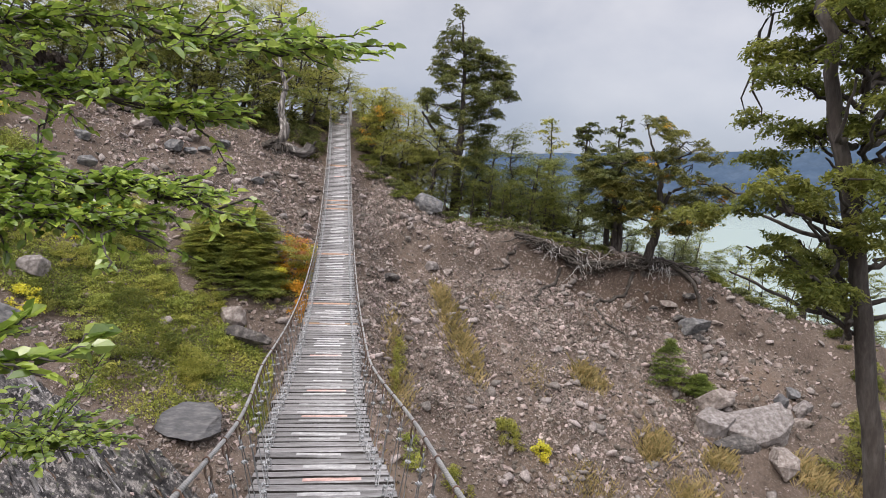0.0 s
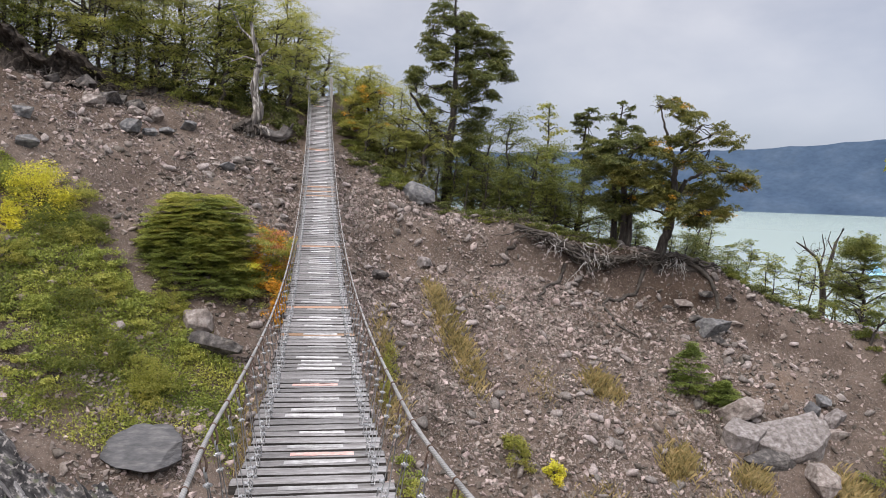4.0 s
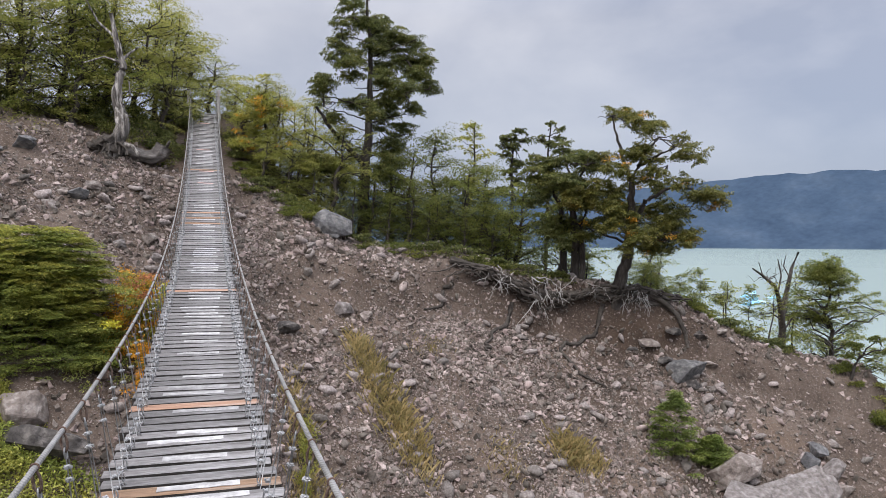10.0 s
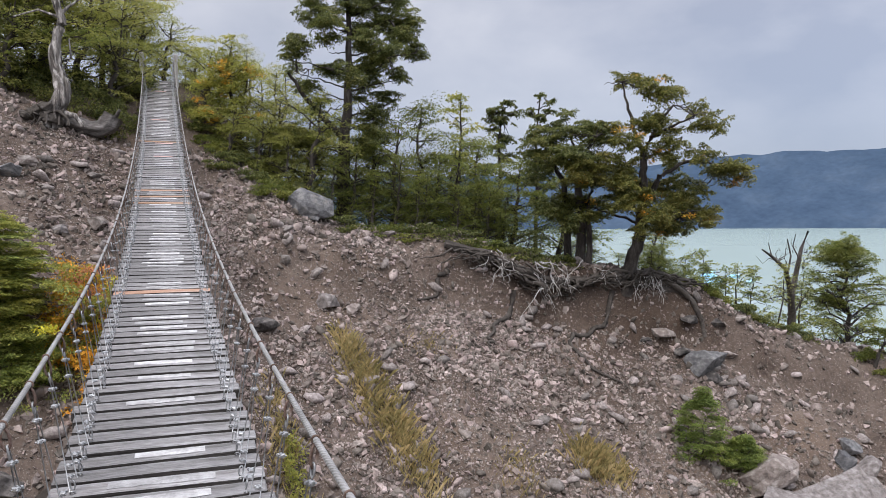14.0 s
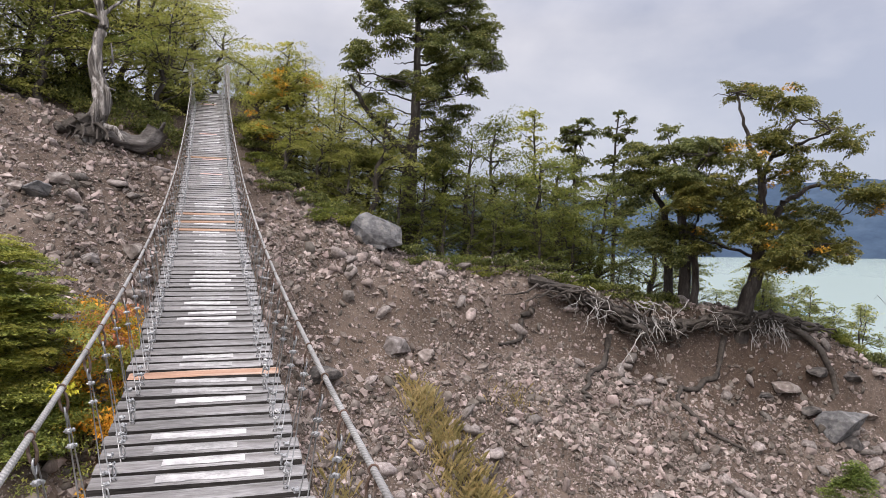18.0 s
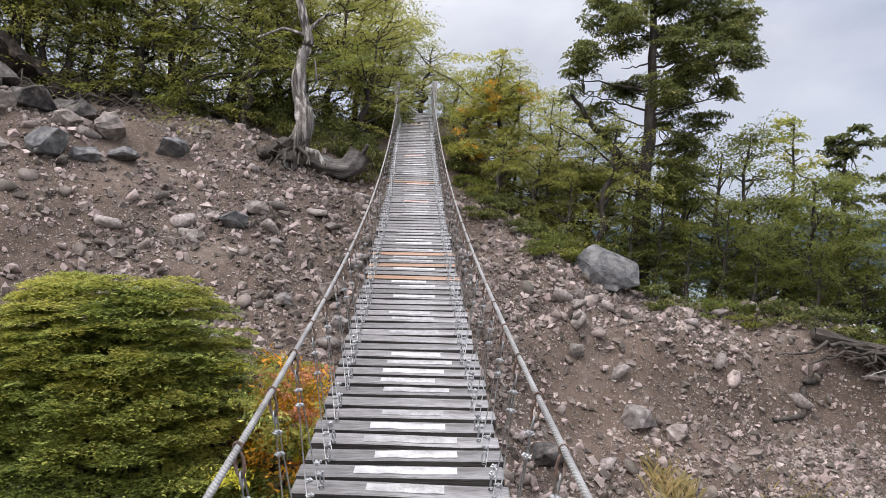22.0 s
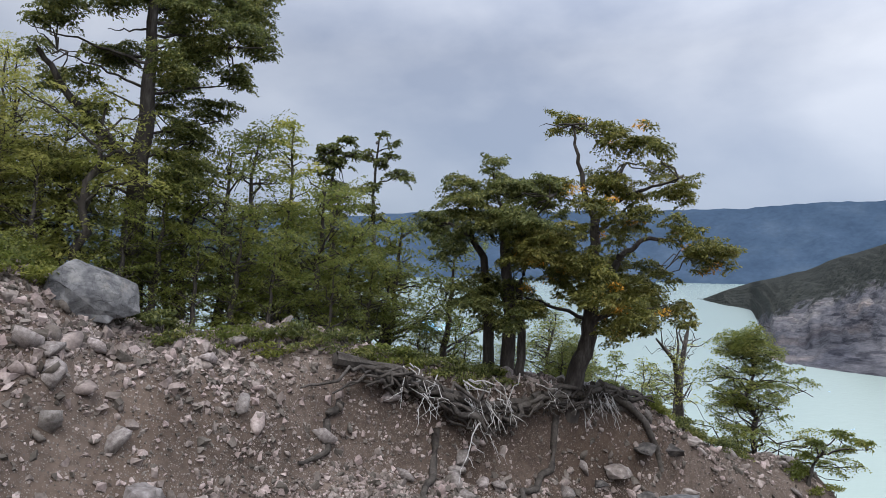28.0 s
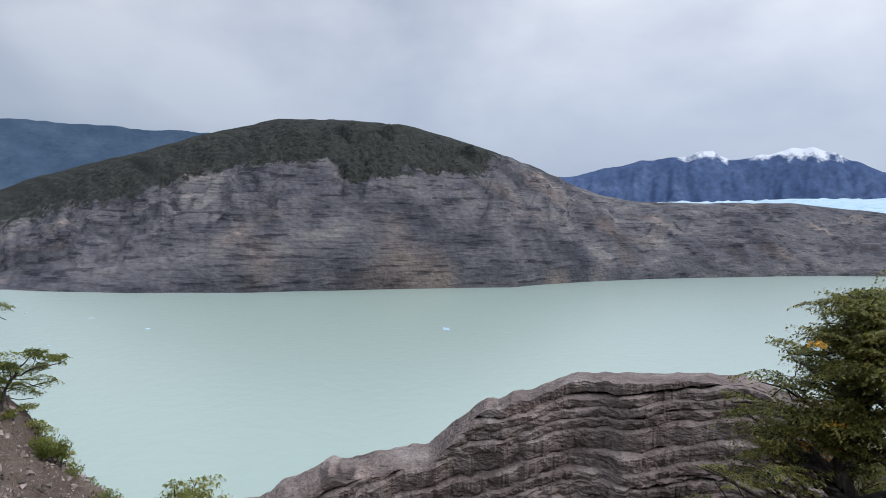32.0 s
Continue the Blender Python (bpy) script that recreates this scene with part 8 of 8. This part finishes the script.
tufts = []
CREST_GRASS = [(4.3, 29.2, 500, (0.3, 0.5), 0.4), (4.6, 28.2, 600, (0.35, 0.6), 0.45), (5.0, 27.2, 700, (0.4, 0.5), 0.45), (5.4, 26.4, 600, (0.4, 0.4), 0.4), (9.9, 26.5, 700, (0.45, 0.3), 0.5), (10.4, 26.2, 300, (0.3, 0.2), 0.4), (11.9, 24.2, 800, (0.5, 0.3), 0.55), (14.2, 23.7, 700, (0.5, 0.3), 0.5), (17.6, 23.3, 900, (0.7, 0.4), 0.6)]
GULLY_GRASS = [(2.3, 26.6, 500, (0.3, 0.9), 0.4), (2.5, 24.6, 600, (0.4, 0.7), 0.4), (7.8, 26.2, 250, (0.5, 0.5), 0.25), (6.6, 29.6, 150, (0.5, 0.3), 0.2), (12.6, 22.6, 700, (0.8, 0.4), 0.5), (1.0, 21.0, 500, (1.0, 1.0), 0.35), (9.0, 22.5, 500, (0.9, 0.5), 0.35), (-1.6, 22.4, 400, (0.5, 0.8), 0.35), (19.5, 23.0, 600, (0.8, 0.5), 0.5)]
for x, y, n, sp, h in CREST_GRASS + GULLY_GRASS:
    tufts.append(blades(x, y, int(0.85 * n), (sp[0] * 0.62, sp[1] * 0.75), 0.60 * h, 0.9))
tagged(put("dry_grass", mesh_of("dry_grass", *joined(tufts), DRYGRASS)), "tufts of dry yellowish grass on the scree", "grass", kind="stuff")

n = 230000
cx, cy = rg.uniform(-14, -1.8, n), rg.uniform(20.6, 28.0, n)
dens = 0.8 * fbm(cx * 0.45, cy * 0.45, 3, 71) + 1.05 - np.abs(cy - np.interp(cx, [-14, -9, -6, -2], [25, 24.1, 23.6, 23.2])) / np.interp(cx, [-14, -9, -5, -2], [2.8, 2.9, 2.5, 2.0])
keep = (dens > -0.15 + rg.random(n) * 0.3) & (cy < np.interp(cx, [-14, -9, -7.5, -6.8, -6.2, -5.5, -4, -2], [28, 27.6, 27.2, 26.4, 25.6, 25.2, 25.0, 24.9]) + 0.3 * vnoise(cx * 2, cy * 2, 72))
cx, cy = cx[keep], cy[keep]
cz_ = ground_z(cx, cy) + rg.random(len(cx)) ** 1.5 * (0.12 + 0.28 * np.clip(fbm(cx * 0.8, cy * 0.8, 2, 81), 0, 1))
cover = leaves(rg, np.stack([cx, cy, cz_], 1), np.full((len(cx), 3), 0.03), np.ones(len(cx), int), 0.052, 0.8, 1.4)
tagged(put("ground_cover", mesh_of("ground_cover", *cover, MOSS)), "low green shrubby cover over the bank", "undergrowth", kind="stuff")

# ---- loose stones of the scree ----
rg = R(701)


def scatter(n, lo, hi, xr, yr, power=2.5):
    x, y = rg.uniform(*xr, n), rg.uniform(*yr, n)
    patch = fbm(x * 0.3, y * 0.3, 3, 91) + 0.5 * fbm(x * 1.1, y * 1.1, 2, 95)
    patch = patch + 0.35 * ((x > 1) & (y > 24.5))
    ok = patch > rg.uniform(-1.15, 0.45, n)
    green = (x < -2.2) & (y < 27.5) & (x > -13)
    ok &= ~(green & (rg.random(n) < 0.75)) & ~(((x > 17) | (x < -9) | (y < 22)) & (rg.random(n) < 0.55))
    ok &= ground_z(x, y, False) < np.interp(x, [-16, -8, -3, 0, 4, 6, 8, 10.5, 14, 17, 24], [6.4, 4.8, 4.2, 3.4, 1.5, 0.8, 0.5, -0.2, -1.0, -2.0, -4.0])
    x, y = x[ok], y[ok]
    s = lo * (hi / lo) ** (rg.random(len(x)) ** power)
    return x, y, s


def random_turns(n):
    q = rg.normal(0, 1, (n, 4))
    q /= np.linalg.norm(q, axis=1)[:, None]
    w, x, y, z = q.T
    return np.stack([np.stack([1 - 2 * (y * y + z * z), 2 * (x * y - z * w), 2 * (x * z + y * w)], 1), np.stack([2 * (x * y + z * w), 1 - 2 * (x * x + z * z), 2 * (y * z - x * w)], 1), np.stack([2 * (x * z - y * w), 2 * (y * z + x * w), 1 - 2 * (x * x + y * y)], 1)], 1)


CHIP = (np.array([(i, j, k) for i in (-1, 1) for j in (-1, 1) for k in (-1, 1)], float) * 0.66, np.array([(0, 1, 3, 2), (4, 6, 7, 5), (0, 4, 5, 1), (2, 3, 7, 6), (0, 2, 6, 4), (1, 5, 7, 3)]))
shapes = [(CHIP[0] + R(720 + k).normal(0, 0.27, (8, 3))) * R(740 + k).uniform(0.5, 1.2, 3) for k in range(24)]
OCTA = (np.array([(1, 0, 0), (-1, 0, 0), (0, 1, 0), (0, -1, 0), (0, 0, 1), (0, 0, -1)], float), np.array([(0, 2, 4), (2, 1, 4), (1, 3, 4), (3, 0, 4), (2, 0, 5), (1, 2, 5), (3, 1, 5), (0, 3, 5)]))
grit = [(OCTA[0] + R(770 + k).normal(0, 0.22, (6, 3))) * R(790 + k).uniform(0.6, 1.2, 3) for k in range(24)]
for nm, forms_, faces_, (x, y, s), txt in (("gravel", shapes, CHIP[1], scatter(62000, 0.030, 0.105, (-15, 25), (19.5, 35), 2.0), "loose grey and brown gravel covering the scree"), ("fine_gravel", grit, OCTA[1], scatter(72000, 0.015, 0.036, (-11, 20), (23.5, 34), 1.3), "fine pale and brown gravel strewn over the scree")):
    tv = np.einsum("nij,nkj->nki", random_turns(len(x)), np.stack(forms_)[rg.integers(0, 24, len(x))]) * s[:, None, None]
    tv[:, :, 0] += x[:, None]
    tv[:, :, 1] += y[:, None]
    tv[:, :, 2] += (ground_z(x, y) + s * 0.3)[:, None]
    gf = faces_[None] + (np.arange(len(x)) * len(forms_[0]))[:, None, None]
    tagged(put(nm, mesh_of(nm, tv.reshape(-1, 3), gf.reshape(-1, faces_.shape[1]), STONE)), txt, "gravel", kind="stuff")

gx, gy = rg.uniform(1.3, 10.5, 18000), rg.uniform(24.5, 33.0, 18000)
gk = (ground_z(gx, gy, False) < np.interp(gx, [0, 4, 6, 8, 10.5], [3.4, 1.5, 0.8, 0.5, -0.2])) & (0.7 * fbm(gx * 0.7, gy * 0.7, 3, 98) > rg.uniform(-0.6, 0.6, 18000))
gx, gy = gx[gk], gy[gk]
gs = 0.020 * 3.2 ** (rg.random(len(gx)) ** 2.2)
tv = np.einsum("nij,nkj->nki", random_turns(len(gx)), np.stack(grit)[rg.integers(0, 24, len(gx))]) * (1.25 * gs)[:, None, None]
tv += np.stack([gx, gy, ground_z(gx, gy) + 0.3 * gs], 1)[:, None, :]
tagged(put("coarse_gravel", mesh_of("coarse_gravel", tv.reshape(-1, 3), (OCTA[1][None] + (np.arange(len(gx)) * 6)[:, None, None]).reshape(-1, 3), STONE)), "coarse brown and grey gravel beside the bridge", "gravel", kind="stuff")
gx, gy = rg.uniform(-10.5, -2.6, 9000), rg.uniform(19.0, 22.6, 9000)
gk = fbm(gx * 0.8, gy * 0.8, 3, 97) > rg.uniform(-0.9, 0.5, 9000)
gx, gy = gx[gk], gy[gk]
gs = 0.022 * 4.0 ** (rg.random(len(gx)) ** 2.0)
tv = np.einsum("nij,nkj->nki", random_turns(len(gx)), np.stack(shapes)[rg.integers(0, 24, len(gx))]) * gs[:, None, None]
tv += np.stack([gx, gy, ground_z(gx, gy) + 0.3 * gs], 1)[:, None, :]
tagged(put("gully_gravel", mesh_of("gully_gravel", tv.reshape(-1, 3), (CHIP[1][None] + (np.arange(len(gx)) * 8)[:, None, None]).reshape(-1, 4), STONE)), "loose grey and rusty gravel above the foliated outcrop", "gravel", kind="stuff")

x, y, s = scatter(6600, 0.065, 0.29, (-15, 24), (17, 34))
cobbles = [bm_arrays(hull(R(760 + k), 17, 0.6, 0.84)) for k in range(14)]
cobbles = [(v * R(800 + k).uniform((0.85, 0.6, 0.32), (1.15, 0.9, 0.62)), f) for k, (v, f) in enumerate(cobbles)]
big = [mesh_of("stone", v, f, STONE_ONE, True) for v, f in cobbles]
order = np.argsort(-s)
for q in order[:300]:
    put("stone", big[int(rg.integers(14))], ground, pose(x[q], y[q], float(ground_z(x[q], y[q])) + s[q] * 0.25, *rg.uniform(-40, 40, 2), rg.uniform(0, 360)) @ Matrix.Scale(float(s[q]), 4))
rest = order[300:]
pieces = []
kind_ = rg.integers(0, 14, len(rest))
spin = random_turns(len(rest))
for k in range(14):
    at = np.flatnonzero(kind_ == k)
    v, f = cobbles[k]
    tv = np.einsum("nij,kj->nki", spin[at], v) * s[rest][at][:, None, None]
    tv += np.stack([x[rest][at], y[rest][at], ground_z(x[rest][at], y[rest][at]) + s[rest][at] * 0.2], 1)[:, None, :]
    pieces.append((tv.reshape(-1, 3), (f[None] + (np.arange(len(at)) * len(v))[:, None, None]).reshape(-1, 3)))
tagged(put("stones", mesh_of("stones", *joined(pieces), STONE, True), ground), "fist-sized grey and brown stones", kind="stuff")

# rubble lodged on the foliated outcrop
at = rg.choice(oz.size, 3000, False)
at = at[(env.ravel()[at] > -0.25) & (env.ravel()[at] < rg.uniform(0.1, 1.3, len(at)))]
s = 0.018 * 4.2 ** (rg.random(len(at)) ** 1.8)
tv = np.einsum("nij,nkj->nki", random_turns(len(at)), np.stack(shapes)[rg.integers(0, 24, len(at))]) * s[:, None, None]
tv += np.stack([ox.ravel()[at], oy.ravel()[at], oz.ravel()[at] + 0.2 * s], 1)[:, None, :]
gf = CHIP[1][None] + (np.arange(len(at)) * 8)[:, None, None]
tagged(put("rubble", mesh_of("rubble", (tv.reshape(-1, 3) - [-8.0, 18.2, oz0]) @ turn_, gf.reshape(-1, 4), STONE), outcrop), "grey and rusty rubble", kind="stuff")
